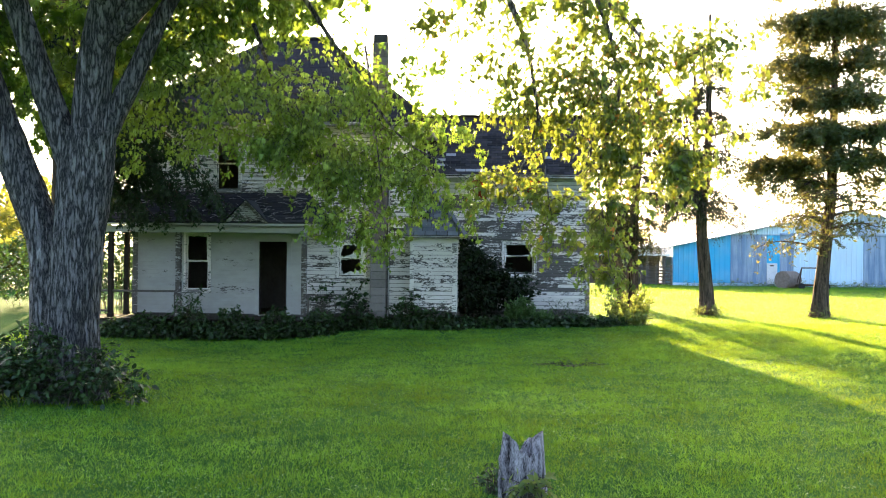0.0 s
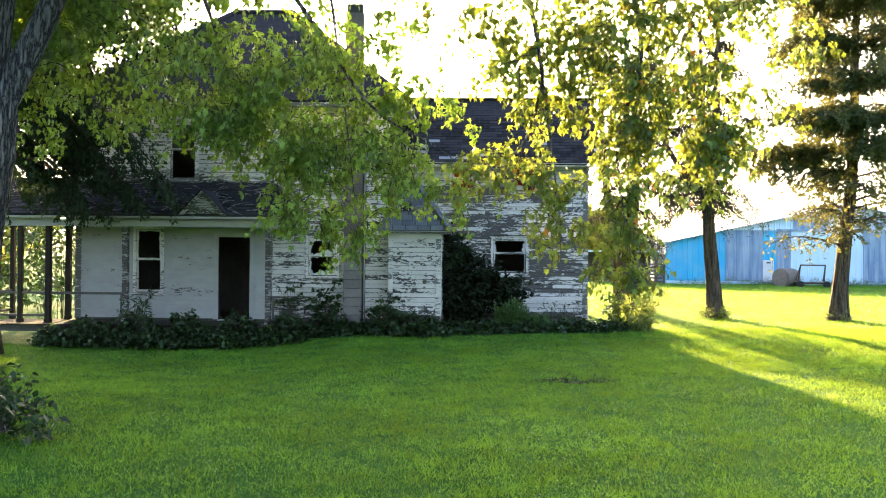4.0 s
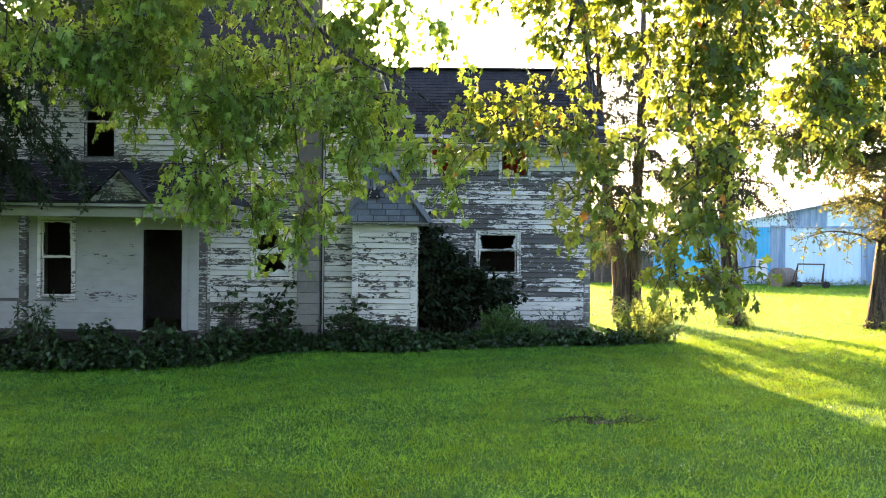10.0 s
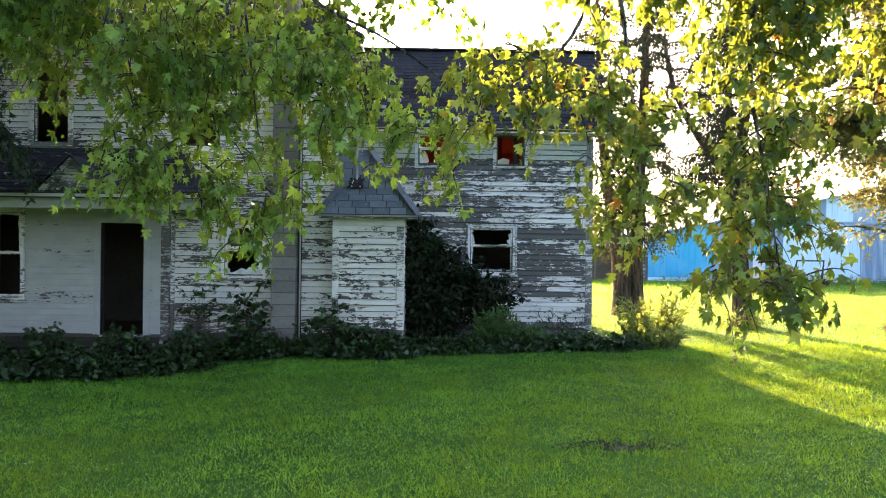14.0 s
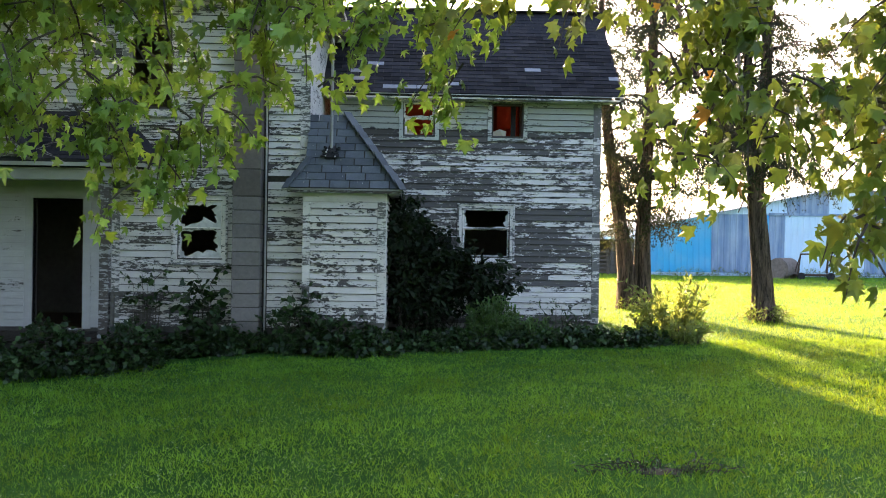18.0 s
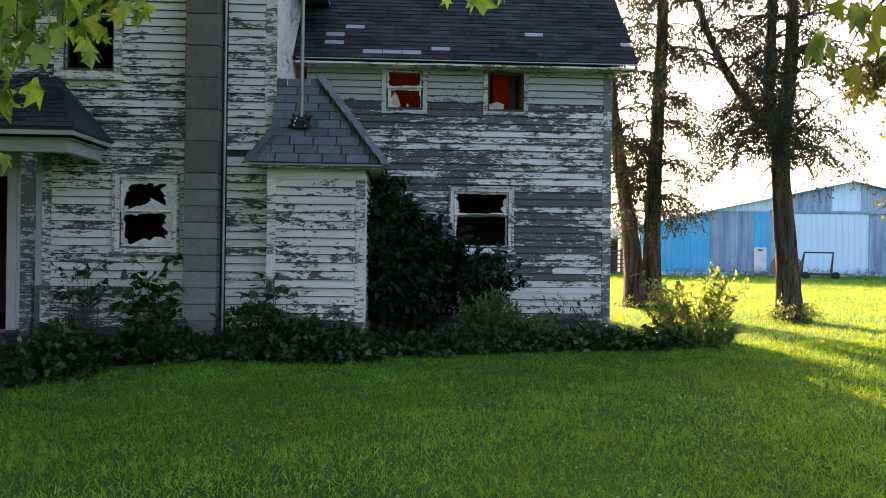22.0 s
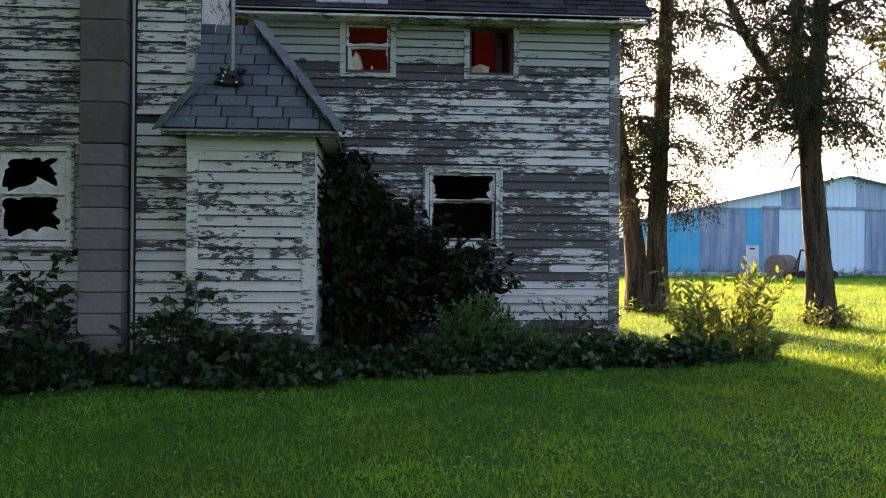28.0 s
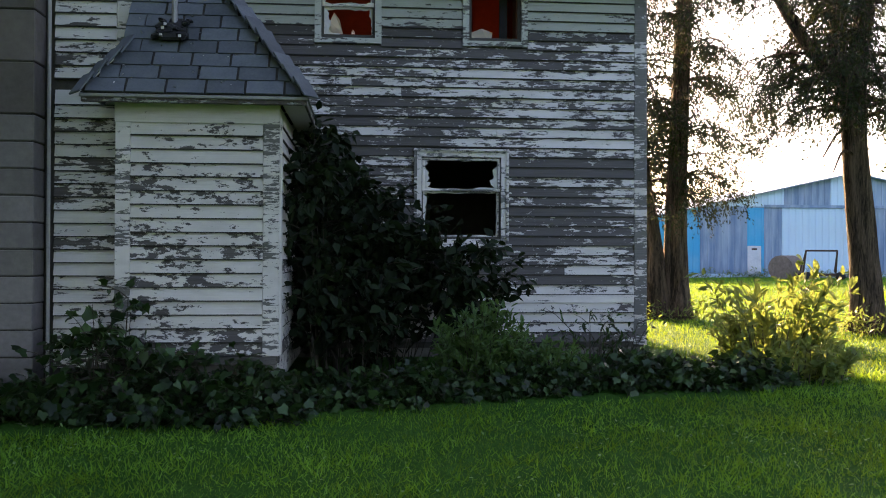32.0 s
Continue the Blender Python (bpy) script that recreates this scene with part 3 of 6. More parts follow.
# ---- windows ----
def ragged(rng, x0, x1, z0, z1, n=7, reach=0.3, hanging=False):
    """Jagged points just inside a pane's edge, one loop with the edge's own points."""
    outer, inner = [], []
    cx, cz = (x0 + x1) / 2 + rng.uniform(-0.03, 0.03), (z0 + z1) / 2 + rng.uniform(0.0, 0.06)
    ring = [(x0 + (x1 - x0) * i / n, z0) for i in range(n)] + [(x1, z0 + (z1 - z0) * i / n) for i in range(n)]
    ring += [(x1 - (x1 - x0) * i / n, z1) for i in range(n)] + [(x0, z1 - (z1 - z0) * i / n) for i in range(n)]
    run = 0.5
    for x, z in ring:
        run = min(1.0, max(0.0, run + rng.uniform(-0.42, 0.42)))
        k = (0.03 + reach * run * rng.uniform(0.55, 1.3)) * ((0.25 if hanging else 1.35) if z < z0 + 0.02 else 1.5 if z > z1 - 0.02 and hanging else 0.8)
        outer.append((x, z))
        inner.append((x + (cx - x) * k + rng.uniform(-0.008, 0.008), z + (cz - z) * k + rng.uniform(-0.008, 0.008)))
    return outer, inner


def window(rect, y, name, label, rail, seed, sill=True, broken=(0.3, 0.3), case=0.062, glass=True, tilt=0.0, hanging=False, wood="paint_frame", band=False):
    """A double-hung sash window in a wooden casing; broken: how far shards still reach into each sash (0: no glass left)."""
    rng = random.Random(seed)
    x0, x1, z0, z1 = rect
    bm = bmesh.new()
    rings = [[(x0 + d, z0 + d * 0.8), (x1 - d, z0 + d * 0.8), (x1 - d, z1 - d), (x0 + d, z1 - d)] for d in (0.0, case)]
    vs = [[[bm.verts.new((px, yy, pz)) for px, pz in ring] for ring in rings] for yy in (y - 0.045, y + 0.05)]
    for i in range(4):
        j = (i + 1) % 4
        bm.faces.new((vs[0][0][i], vs[0][0][j], vs[0][1][j], vs[0][1][i]))
        bm.faces.new((vs[1][1][i], vs[1][1][j], vs[1][0][j], vs[1][0][i]))
        bm.faces.new((vs[0][0][j], vs[0][0][i], vs[1][0][i], vs[1][0][j]))
        bm.faces.new((vs[0][1][i], vs[0][1][j], vs[1][1][j], vs[1][1][i]))
    bmesh.ops.bevel(bm, geom=[e for e in bm.edges if e.calc_face_angle(0) > 0.8], offset=0.005, segments=1, affect="EDGES")
    case_ob = part(name, bm, M[wood], house, label)
    part("drip_cap", boxed((x0 - 0.025, x1 + 0.025, y - 0.07, y - 0.001, z1 + 0.002, z1 + 0.025), edge=0.003), M["paint_trim"], case_ob)
    if band:
        for i, span in enumerate(((x0 - 0.022, x0 + 0.012, z0 - 0.02, z1 + 0.02), (x1 - 0.012, x1 + 0.022, z0 - 0.02, z1 + 0.02), (x0 + 0.013, x1 - 0.013, z1 - 0.012, z1 + 0.02))):
            part("back_band", boxed((span[0], span[1], y - 0.062, y - 0.046, span[2], span[3]), edge=0.004), M["paint_trim"], case_ob)
    if sill:
        part("sill", boxed((x0 - 0.05, x1 + 0.05, y - 0.085, y + 0.02, z0 - 0.045, z0 - 0.002), edge=0.006), M["paint_trim"], case_ob)
    a, b, p, q = x0 + case + 0.009, x1 - case - 0.009, z0 + case * 0.8 + 0.008, z1 - case - 0.009
    for k, (lo, hi, back) in enumerate(((rail + 0.012, q, 0.0), (p, rail + 0.02, 0.035))):
        st, ys = 0.026, y + back - 0.012
        sash = part("sash", boxed((a, a + st, ys, ys + 0.03, lo, hi), (b - st, b, ys, ys + 0.03, lo, hi), (a + st, b - st, ys, ys + 0.03, hi - st, hi),
                                  (a + st, b - st, ys, ys + 0.03, lo, lo + st * 0.9), edge=0.003), M["paint_frame"], case_ob)
        if tilt and k == 1:
            sash.rotation_euler = (0, radians(tilt), 0)
            sash.location = (0, 0, -(a + b) / 2 * -math.sin(radians(tilt)) * 1.0)
        if glass and broken[k] > 0:
            outer, inner = ragged(rng, a + st - 0.004, b - st + 0.004, lo + st * 0.9 - 0.004, hi - st + 0.004, 9, broken[k], hanging and k == 0)
            n = len(outer)
            v = [(x, ys + 0.013, z) for x, z in outer + inner] + [(x, ys + 0.016, z) for x, z in outer + inner]
            f = [(i, (i + 1) % n, n + (i + 1) % n, n + i) for i in range(n)]
            f += [tuple(j + 2 * n for j in g[::-1]) for g in f] + [(n + i, n + (i + 1) % n, 3 * n + (i + 1) % n, 3 * n + i) for i in range(n)]
            part("broken_pane", mesh_from("broken_pane", v, f, M["glass"]), None, sash, "jagged remains of a dusty broken pane, pale with painted sky reflection")
    return case_ob


window(K1, Y_M, "window", "sash window with both panes smashed", 1.63, 3, broken=(0.4, 0.5), band=True)
window(K2, Y_W, "window", "sash window with smashed upper pane", 1.735, 5, broken=(0.34, 0.05), hanging=True, band=True)
window(PW, Y_M, "window", "tall porch window without glass", 1.5, 7, broken=(0.1, 0.0), case=0.07)
window(W2, Y_M, "window", "upstairs sash window with broken panes", 4.22, 9, broken=(0.0, 0.0), case=0.08)
window(W3, Y_M, "window", "upstairs sash window open to the dark", 4.22, 11, broken=(0.0, 0.0), case=0.1)
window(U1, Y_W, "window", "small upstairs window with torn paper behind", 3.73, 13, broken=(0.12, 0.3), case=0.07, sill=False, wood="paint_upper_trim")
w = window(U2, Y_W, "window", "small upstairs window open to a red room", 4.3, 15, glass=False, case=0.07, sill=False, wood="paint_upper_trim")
# the sash of the last one has been pushed away
for c in [o for o in w.children if o.name.startswith("sash")]:
    bpy.data.objects.remove(c)
# rags of paper hanging in the first upstairs window
bm = bmesh.new()
rng = random.Random(4)
for i in (0, 1, 4):
    x, z, s = U1[0] + 0.15 + 0.065 * i, U1[2] + 0.13, rng.uniform(0.05, 0.14) * (1.5 if i < 2 else 0.8)
    vs = [bm.verts.new((x + dx * s * 0.6, Y_W + 0.1 + rng.uniform(0, 0.05), z + dz * s)) for dx, dz in ((-0.6, 0), (0.7, 0.05), (0.4, 0.8), (-0.1, 1.2), (-0.5, 0.7))]
    bm.faces.new(vs)
part("torn_paper", bm, M["rag"], w)

# black strip added where the room behind only shows a dark gap
part("loose_jamb", boxed((2.41, 2.5, Y_W + 0.2, Y_W + 0.24, 3.38, 4.05), edge=0.004), M["black"], w, "black strip standing in for a dark doorway inside")
part("loose_sash", boxed((2.575, 2.6, Y_W + 0.06, Y_W + 0.3, 3.42, 4.03), edge=0.004), M["door_panel"], w, "red-brown sash frame swung inwards")
# pale sheet added in place of the sunlit patch deep in the room
bm = bmesh.new()
bm.faces.new([bm.verts.new((x, Y_W + 0.16 + dy, z)) for x, dy, z in ((2.06, 0, 3.4), (2.3, 0.02, 3.4), (2.33, 0.03, 3.55), (2.2, 0.0, 3.585), (2.06, 0.02, 3.53))])
part("torn_paper", bm, M["rag"], w, "pale sheet standing in for a sunlit patch inside the room")

# ---- doorway: casing, sill and brown panelled door standing ajar ----
dx0, dx1 = DOOR[0] + 0.12, DOOR[1] - 0.12
bm = bmesh.new()
outline = [(DOOR[0], 0.06), (dx0, 0.06), (dx0, 2.08), (dx1, 2.08), (dx1, 0.06), (DOOR[1], 0.06), (DOOR[1], 2.27), (DOOR[0], 2.27)]
front, back = [[bm.verts.new((px, yy, pz)) for px, pz in outline] for yy in (Y_M - 0.03, Y_M + 0.1)]
for quad in ((0, 1, 2, 7), (7, 2, 3, 6), (3, 4, 5, 6)):
    bm.faces.new([front[i] for i in quad])
    bm.faces.new([back[i] for i in quad[::-1]])
for i in range(8):
    bm.faces.new((front[(i + 1) % 8], front[i], back[i], back[(i + 1) % 8]))
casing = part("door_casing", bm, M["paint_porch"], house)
part("threshold", boxed((dx0, dx1, Y_M - 0.06, Y_M + 0.1, 0.03, 0.058), edge=0.004), M["paint_frame"], casing, "pale worn threshold")
dw, dh = dx1 - dx0 - 0.03, 2.0
bm = bmesh.new()
for s in ((0, 0.11, 0, dh), (dw - 0.11, dw, 0, dh), (0.11, dw - 0.11, 0, 0.2), (0.11, dw - 0.11, 0.86, 1.0), (0.11, dw - 0.11, dh - 0.12, dh), (dw / 2 - 0.045, dw / 2 + 0.045, 1.0, dh - 0.12)):
    box(bm, s[0], s[1], 0, 0.042, s[2], s[3], edge=0.004)
door = part("door", bm, M["door"], house, "dark brown panelled wooden door")
part("door_panel", boxed((0.1, dw - 0.1, 0.016, 0.026, 0.19, 0.87), edge=0.002), M["door_panel"], door)
part("door_panel", boxed((0.1, dw / 2 - 0.04, 0.016, 0.026, 0.99, dh - 0.11), edge=0.002), M["door_panel"], door)
part("door_panel", boxed((dw / 2 + 0.04, dw - 0.1, 0.016, 0.026, 0.99, dh - 0.11), edge=0.002), M["door_panel"], door)
bm = bmesh.new()
bmesh.ops.create_uvsphere(bm, u_segments=10, v_segments=6, radius=0.03, matrix=Matrix.Translation((dw - 0.06, -0.05, 0.95)))
bar(bm, (dw - 0.06, 0.0, 0.95), (dw - 0.06, -0.04, 0.95), 0.012)
box(bm, dw - 0.085, dw - 0.035, -0.004, 0.002, 0.86, 1.05, edge=0.001)
part("door_knob", bm, M["zinc"], door, "tarnished knob on its plate")
door.matrix_world = pose(dx0 + 0.012, Y_M + 0.06, 0.066, 0, 0.9, 7)

# ---- entry built into the corner ----
vest = wall_core("entry_wall", V_L + 0.01, V_R - 0.01, 0.2, 2.24, Y_V, [], "clapboard front of the small entry")
part("entry_side", boxed((V_R - 0.16, V_R - 0.012, Y_V + 0.151, Y_W - 0.002, 0.0, 2.24)), M["paint_vest"], house)
part("entry_side", boxed((V_L + 0.012, V_L + 0.06, Y_V + 0.151, Y_M - 0.03, 0.0, 2.24)), M["paint_vest"], house)
boards("corner_board", vest, M["paint_entry_trim"], "", (V_L, V_L + 0.115, Y_V - 0.03, Y_V + 0.002, 0.26, 2.13), (V_R - 0.125, V_R, Y_V - 0.03, Y_V + 0.002, 0.24, 2.13),
       (V_R - 0.01, V_R + 0.014, Y_V + 0.003, Y_V + 0.11, 0.24, 2.13))
boards("frieze_board", vest, M["paint_vest"], "", (V_L - 0.005, V_R + 0.005, Y_V - 0.034, Y_V + 0.002, 2.07, 2.245))
boards("skirt_board", vest, M["old_wood"], "", (V_L + 0.02, V_R - 0.02, Y_V - 0.02, Y_V + 0.03, 0.17, 0.235))

# hipped roof of the entry
E0, E1, EY, EZ = -1.24, 0.47, 21.82, 2.27
AX, AY, AZ = -0.36, 22.52, 3.38


def slab(name, top, thick, mat, parent, label=""):
    """A sheet with a thickness, given by the corners of its upper face."""
    n = len(top)
    v = [Vector(p) for p in top]
    d = (v[1] - v[0]).cross(v[2] - v[0]).normalized() * thick
    return part(name, mesh_from(name, v + [p - d for p in v], [tuple(range(n)), tuple(range(2 * n - 1, n - 1, -1))] + [(i, i + n, (i + 1) % n + n, (i + 1) % n) for i in range(n)], mat), None, parent, label)


HY, HZ = 22.04, EZ + (AZ - EZ) * 0.22 / (AY - EY)
# deck coloured near black so the gaps between tabs read as shadow lines
entry_roof = slab("entry_roof", [(E0, EY, EZ), (E1, EY, EZ), (AX, AY, AZ), (X_C, AY, AZ), (X_C, HY, HZ)], 0.02, M["joint_and_shade"], house, "steep hipped roof with blue-grey shingles")
slab("roof_deck", [(E1, EY, EZ), (E1, Y_W, EZ), (AX, Y_W, AZ), (AX, AY, AZ)], 0.02, M["shingle_blue"], entry_roof)
slab("roof_deck", [(X_C, HY, HZ), (E0, EY, EZ), (E0, Y_M - 0.035, EZ), (X_C, Y_M - 0.035, HZ)][::-1], 0.02, M["shingle_blue"], entry_roof)
slab("roof_deck", [(AX, AY, AZ), (AX, Y_W, AZ), (X_C, Y_W, AZ), (X_C, AY, AZ)], 0.02, M["shingle_blue"], entry_roof)
boards("fascia", entry_roof, M["paint_post"], "", (E0 + 0.005, E1 - 0.005, EY + 0.004, EY + 0.03, EZ - 0.07, EZ - 0.022), (E1 - 0.028, E1 - 0.006, EY + 0.031, Y_W - 0.03, EZ - 0.07, EZ - 0.022))
boards("drip_edge", entry_roof, M["zinc"], "", (E0 - 0.005, E1 + 0.005, EY - 0.012, EY + 0.003, EZ - 0.034, EZ - 0.006))
boards("soffit", entry_roof, M["paint_vest"], "", (E0 + 0.03, E1 - 0.03, EY + 0.031, Y_V - 0.036, EZ - 0.045, EZ - 0.03), (V_R + 0.02, E1 - 0.03, Y_V - 0.035, Y_W - 0.03, EZ - 0.045, EZ - 0.03))


# ---- shingles ----
def tab_mesh(mat, w, h, name="shingle"):
    """A shingle tab: u along the eave, v up the slope, a slightly lifted butt edge."""
    v = [(0, 0, 0), (w, 0, 0), (w, h, 0), (0, h, 0), (0, 0, 0.014), (w, 0, 0.012), (w, h, 0.003), (0, h, 0.003)]
    return mesh_from(name, v, [(4, 5, 6, 7), (0, 1, 5, 4), (1, 2, 6, 5), (3, 0, 4, 7)], mat)


def shingle_frame(a, b, c):
    """A frame on a roof plane: origin a, u towards b, v up to c."""
    a, u, up = Vector(a), (Vector(b) - Vector(a)).normalized(), Vector(c) - Vector(a)
    v = (up - u * up.dot(u)).normalized()
    n = u.cross(v)
    m = Matrix((u, v, n)).transposed().to_4x4()
    m.translation = a
    return m


def shingle_plane(parent, m, length, span, mats, w, h, rng, first=300, gap=0.013, name="shingle", pale=None):
    """Courses of tabs on the plane m. span(v): start and end of the course at height v. Past the first ones they are joined."""
    meshes, verts, faces, made, k = [tab_mesh(x, w - gap, h + 0.004) for x, _ in mats], [], [], 0, 0
    weights = [p for _, p in mats]
    while k * h < length - 0.02:
        s0, s1 = span(k * h + h / 2)
        u = s0 - (w * 0.5 if k % 2 else 0.0)
        while u < s1 - 0.02:
            a, b = max(u, s0), min(u + w, s1)
            if b - a > 0.03:
                if made < first:
                    ob = part(name, meshes[1] if pale and rng.random() < pale(a, k * h) else rng.choices(meshes, weights)[0], None, parent)
                    ob.matrix_basis = m @ pose(a, k * h, 0.004 + rng.uniform(0, 0.004), rng.uniform(-0.4, 0.3), 0, rng.uniform(-0.3, 0.3)) @ Matrix.Diagonal(((b - a) / w, 1, 1, 1))
                else:
                    i = len(verts)
                    z = 0.004 + rng.uniform(0, 0.004)
                    for x, y, q in ((a, 0, 0.011), (b - gap, 0, 0.009), (b - gap, h + 0.04, 0.003), (a, h + 0.04, 0.003), (a, 0, 0), (b - gap, 0, 0)):
                        verts.append(m @ Vector((x, k * h + y, z + q)))
                    faces += [(i, i + 1, i + 2, i + 3), (i + 4, i + 5, i + 1, i)]
                made += 1
            u += w
        k += 1
    if verts:
        tagged(part("shingles", mesh_from("shingles", verts, faces, mats[0][0]), None, parent), kind="stuff")


# wing roof
R_E, R_Y0, R_Y1, R_Z0, R_Z1 = 4.37, 24.15, (Y_W + Y_B) / 2, 4.13, 6.18
# same dark deck: shade between the tabs is put into its colour
wing_roof = slab("wing_roof", [(X_C - 0.01, R_Y0, R_Z0), (R_E, R_Y0, R_Z0), (R_E, R_Y1, R_Z1), (X_C - 0.01, R_Y1, R_Z1)], 0.03, M["joint_and_shade"], house, "dark asphalt-shingle gable roof with pale bare patches")
slab("roof_deck", [(R_E, 2 * R_Y1 - R_Y0, R_Z0), (X_C - 0.01, 2 * R_Y1 - R_Y0, R_Z0), (X_C - 0.01, R_Y1, R_Z1), (R_E, R_Y1, R_Z1)], 0.03, M["shingle"], wing_roof)
part("drip_edge", boxed((X_C + 0.05, R_E + 0.01, R_Y0 - 0.012, R_Y0 + 0.004, R_Z0 - 0.02, R_Z0 - 0.004), edge=0.003), M["pale_pipe"], wing_roof, "thin pale metal drip edge")
part("soffit", boxed((X_C + 0.03, R_E - 0.05, R_Y0 + 0.03, Y_W - 0.002, R_Z0 - 0.08, R_Z0 - 0.05)), M["paint_frame"], wing_roof)
part("rake_board", mesh_from("rake_board", [(x, y, z - dz) for x in (R_E - 0.03, R_E - 0.005) for y, z in ((R_Y0, R_Z0), (R_Y1, R_Z1)) for dz in (0.032, 0.16)],
                             [(0, 1, 3, 2), (4, 6, 7, 5), (0, 4, 5, 1), (2, 3, 7, 6), (0, 2, 6, 4), (1, 5, 7, 3)], M["paint_trim"]), None, wing_roof)

for i in range(19):
    rc = part("ridge_cap", boxed((-0.16, 0.16, -0.13, 0.13, -0.035, 0.0), edge=0.01), M["shingle"], wing_roof)
    rc.matrix_basis = pose(X_C + 0.15 + i * 0.283, R_Y1, R_Z1 + 0.03, 0, 1.5, 0)
# main roof: hipped, seen through leaves
m0, m1, n0, n1, mz, rz = X_L - 0.45, X_C + 0.45, Y_M - 0.45, Y_B + 0.45, Z_ME + 0.06, 8.4
ry, rx0, rx1 = (n0 + n1) / 2, X_L + 3.1, X_C - 3.1
main_roof = slab("main_roof", [(m0, n0, mz), (m1, n0, mz), (rx1, ry, rz), (rx0, ry, rz)], 0.03, M["shingle"], house, "dark hipped shingle roof of the main house")
slab("roof_deck", [(m1, n1, mz), (m0, n1, mz), (rx0, ry, rz), (rx1, ry, rz)], 0.03, M["shingle"], main_roof)
slab("roof_deck", [(m1, n0, mz), (m1, n1, mz), (rx1, ry, rz)], 0.03, M["shingle"], main_roof)
slab("roof_deck", [(m0, n1, mz), (m0, n0, mz), (rx0, ry, rz)], 0.03, M["shingle"], main_roof)
part("soffit", boxed((m0 + 0.03, m1 - 0.03, n0 + 0.03, Y_M - 0.028, Z_ME - 0.03, Z_ME - 0.005), (X_C + 0.003, m1 - 0.03, Y_M - 0.027, Y_B, Z_ME - 0.03, Z_ME - 0.005)), M["paint_trim"], main_roof)
part("fascia", boxed((m0, m1, n0, n0 + 0.028, Z_ME - 0.06, mz - 0.032), (m1 - 0.028, m1, n0 + 0.03, n1, Z_ME - 0.06, mz - 0.032), (m0, m0 + 0.028, n0 + 0.03, n1, Z_ME - 0.06, mz - 0.032)), M["paint_trim"], main_roof)

for a, b in (((m1, n0, mz), (rx1, ry, rz)), ((m0, n0, mz), (rx0, ry, rz)), ((rx0, ry, rz), (rx1, ry, rz))):
    bm = bmesh.new()
    bar(bm, a, b, 0.1, 8)
    part("hip_cap", bm, M["shingle"], main_roof)

# ---- block chimney on the front wall ----
chimney = thing("chimney", "grey block chimney standing against the clapboard wall", "chimney", (-1.9, 22.2, -0.2), placed=True)
CX0, CX1, CY = -2.12, -1.69, 22.14
part("core", boxed((CX0 + 0.02, CX1 - 0.02, CY + 0.015, Y_M - 0.03, -0.25, 7.75)), M["joint_and_shade"], chimney)
bm = bmesh.new()
box(bm, 0, CX1 - CX0, 0, Y_M - CY - 0.025, 0, 0.205, edge=0.008)
block = part("block", bm, M["block"], chimney)
block.location = (CX0, CY, -0.2)
rng = random.Random(6)
for k in range(1, 11):
    ob = part("block", block.data, None, chimney)
    ob.location = (CX0 + rng.uniform(-0.004, 0.004), CY + rng.uniform(-0.004, 0.004), -0.2 + k * 0.2135)
tall_bm = bmesh.new()
box(tall_bm, 0, CX1 - CX0, 0, Y_M - CY - 0.025, 0, 0.405, edge=0.008)
tall_block = part("block", tall_bm, M["block_brown"], chimney, "tall brownish block")
tall_block.location = (CX0, CY, 2.152)
for k in range(1, 13):
    ob = tagged(part("block", tall_block.data, None, chimney), "tall brownish block")
    ob.location = (CX0 + rng.uniform(-0.005, 0.005), CY + rng.uniform(-0.005, 0.005), 2.152 + k * 0.4145)
conduit = thing("conduit", "thin pale conduit running up beside the chimney", "pipe", (-1.64, 22.36, 0))
bm = bmesh.new()
bar(bm, (0, -0.04, -0.2), (0, -0.04, 5.2), 0.015)
part("pipe", bm, M["pale_pipe"], conduit)
bm = bmesh.new()
bar(bm, (-0.026, 0.012, -0.2), (-0.026, 0.012, 5.2), 0.006)
part("cable", bm, M["black"], conduit)

# vent pipe with rubber boot on the entry roof
vent = thing("vent_pipe", "galvanised vent pipe with a torn black boot", "pipe", (-0.62, 22.185, 2.85))
bm = bmesh.new()
bar(bm, (0, 0, -0.1), (0.0, 0.02, 1.75), 0.024, 10)
part("pipe", bm, M["zinc"], vent)
bm = bmesh.new()
bar(bm, (0, 0, -0.06), (0, 0, 0.1), 0.085, 12, 0.05)
box(bm, -0.1, 0.09, -0.1, 0.03, -0.11, -0.02, edge=0.02)
rng = random.Random(12)
for i in range(14):
    x, z, s = rng.uniform(-0.13, 0.13), rng.uniform(-0.12, 0.08), rng.uniform(0.02, 0.05)
    flap = bmesh.new()
    box(flap, x - s, x + s, -0.11, -0.04, z - s * 0.6, z + s * 0.6, edge=0.012)
    turn_by = rng.uniform(-0.9, 0.9)
    for v in flap.verts:
        dx, dz = v.co.x - x, v.co.z - z
        v.co.x, v.co.z = x + dx * math.cos(turn_by) - dz * math.sin(turn_by), z + dx * math.sin(turn_by) + dz * math.cos(turn_by)
        v.co.y += (v.co.z + 0.02) * 0.5 + rng.uniform(-0.015, 0.015)
    part("rubber_flap", flap, M["black"], vent)
for v in bm.verts:
    v.co.y += (v.co.z + 0.02) * 0.5
part("boot", bm, M["black"], vent)
rng = random.Random(8)
for i in range(4):
    x, z = rng.uniform(-0.1, 0.06), rng.uniform(-0.12, 0.02)
    y = -0.12 + (z + 0.02) * 0.5
    part("paint_flake", boxed((x, x + 0.02, y, y + 0.02, z, z + 0.02)), M["paint_frame"], vent)

# ---- porch ----
porch = thing("porch", "sagging wooden front porch with peeling posts", "porch", (-6.5, 21.8, 0), placed=True)
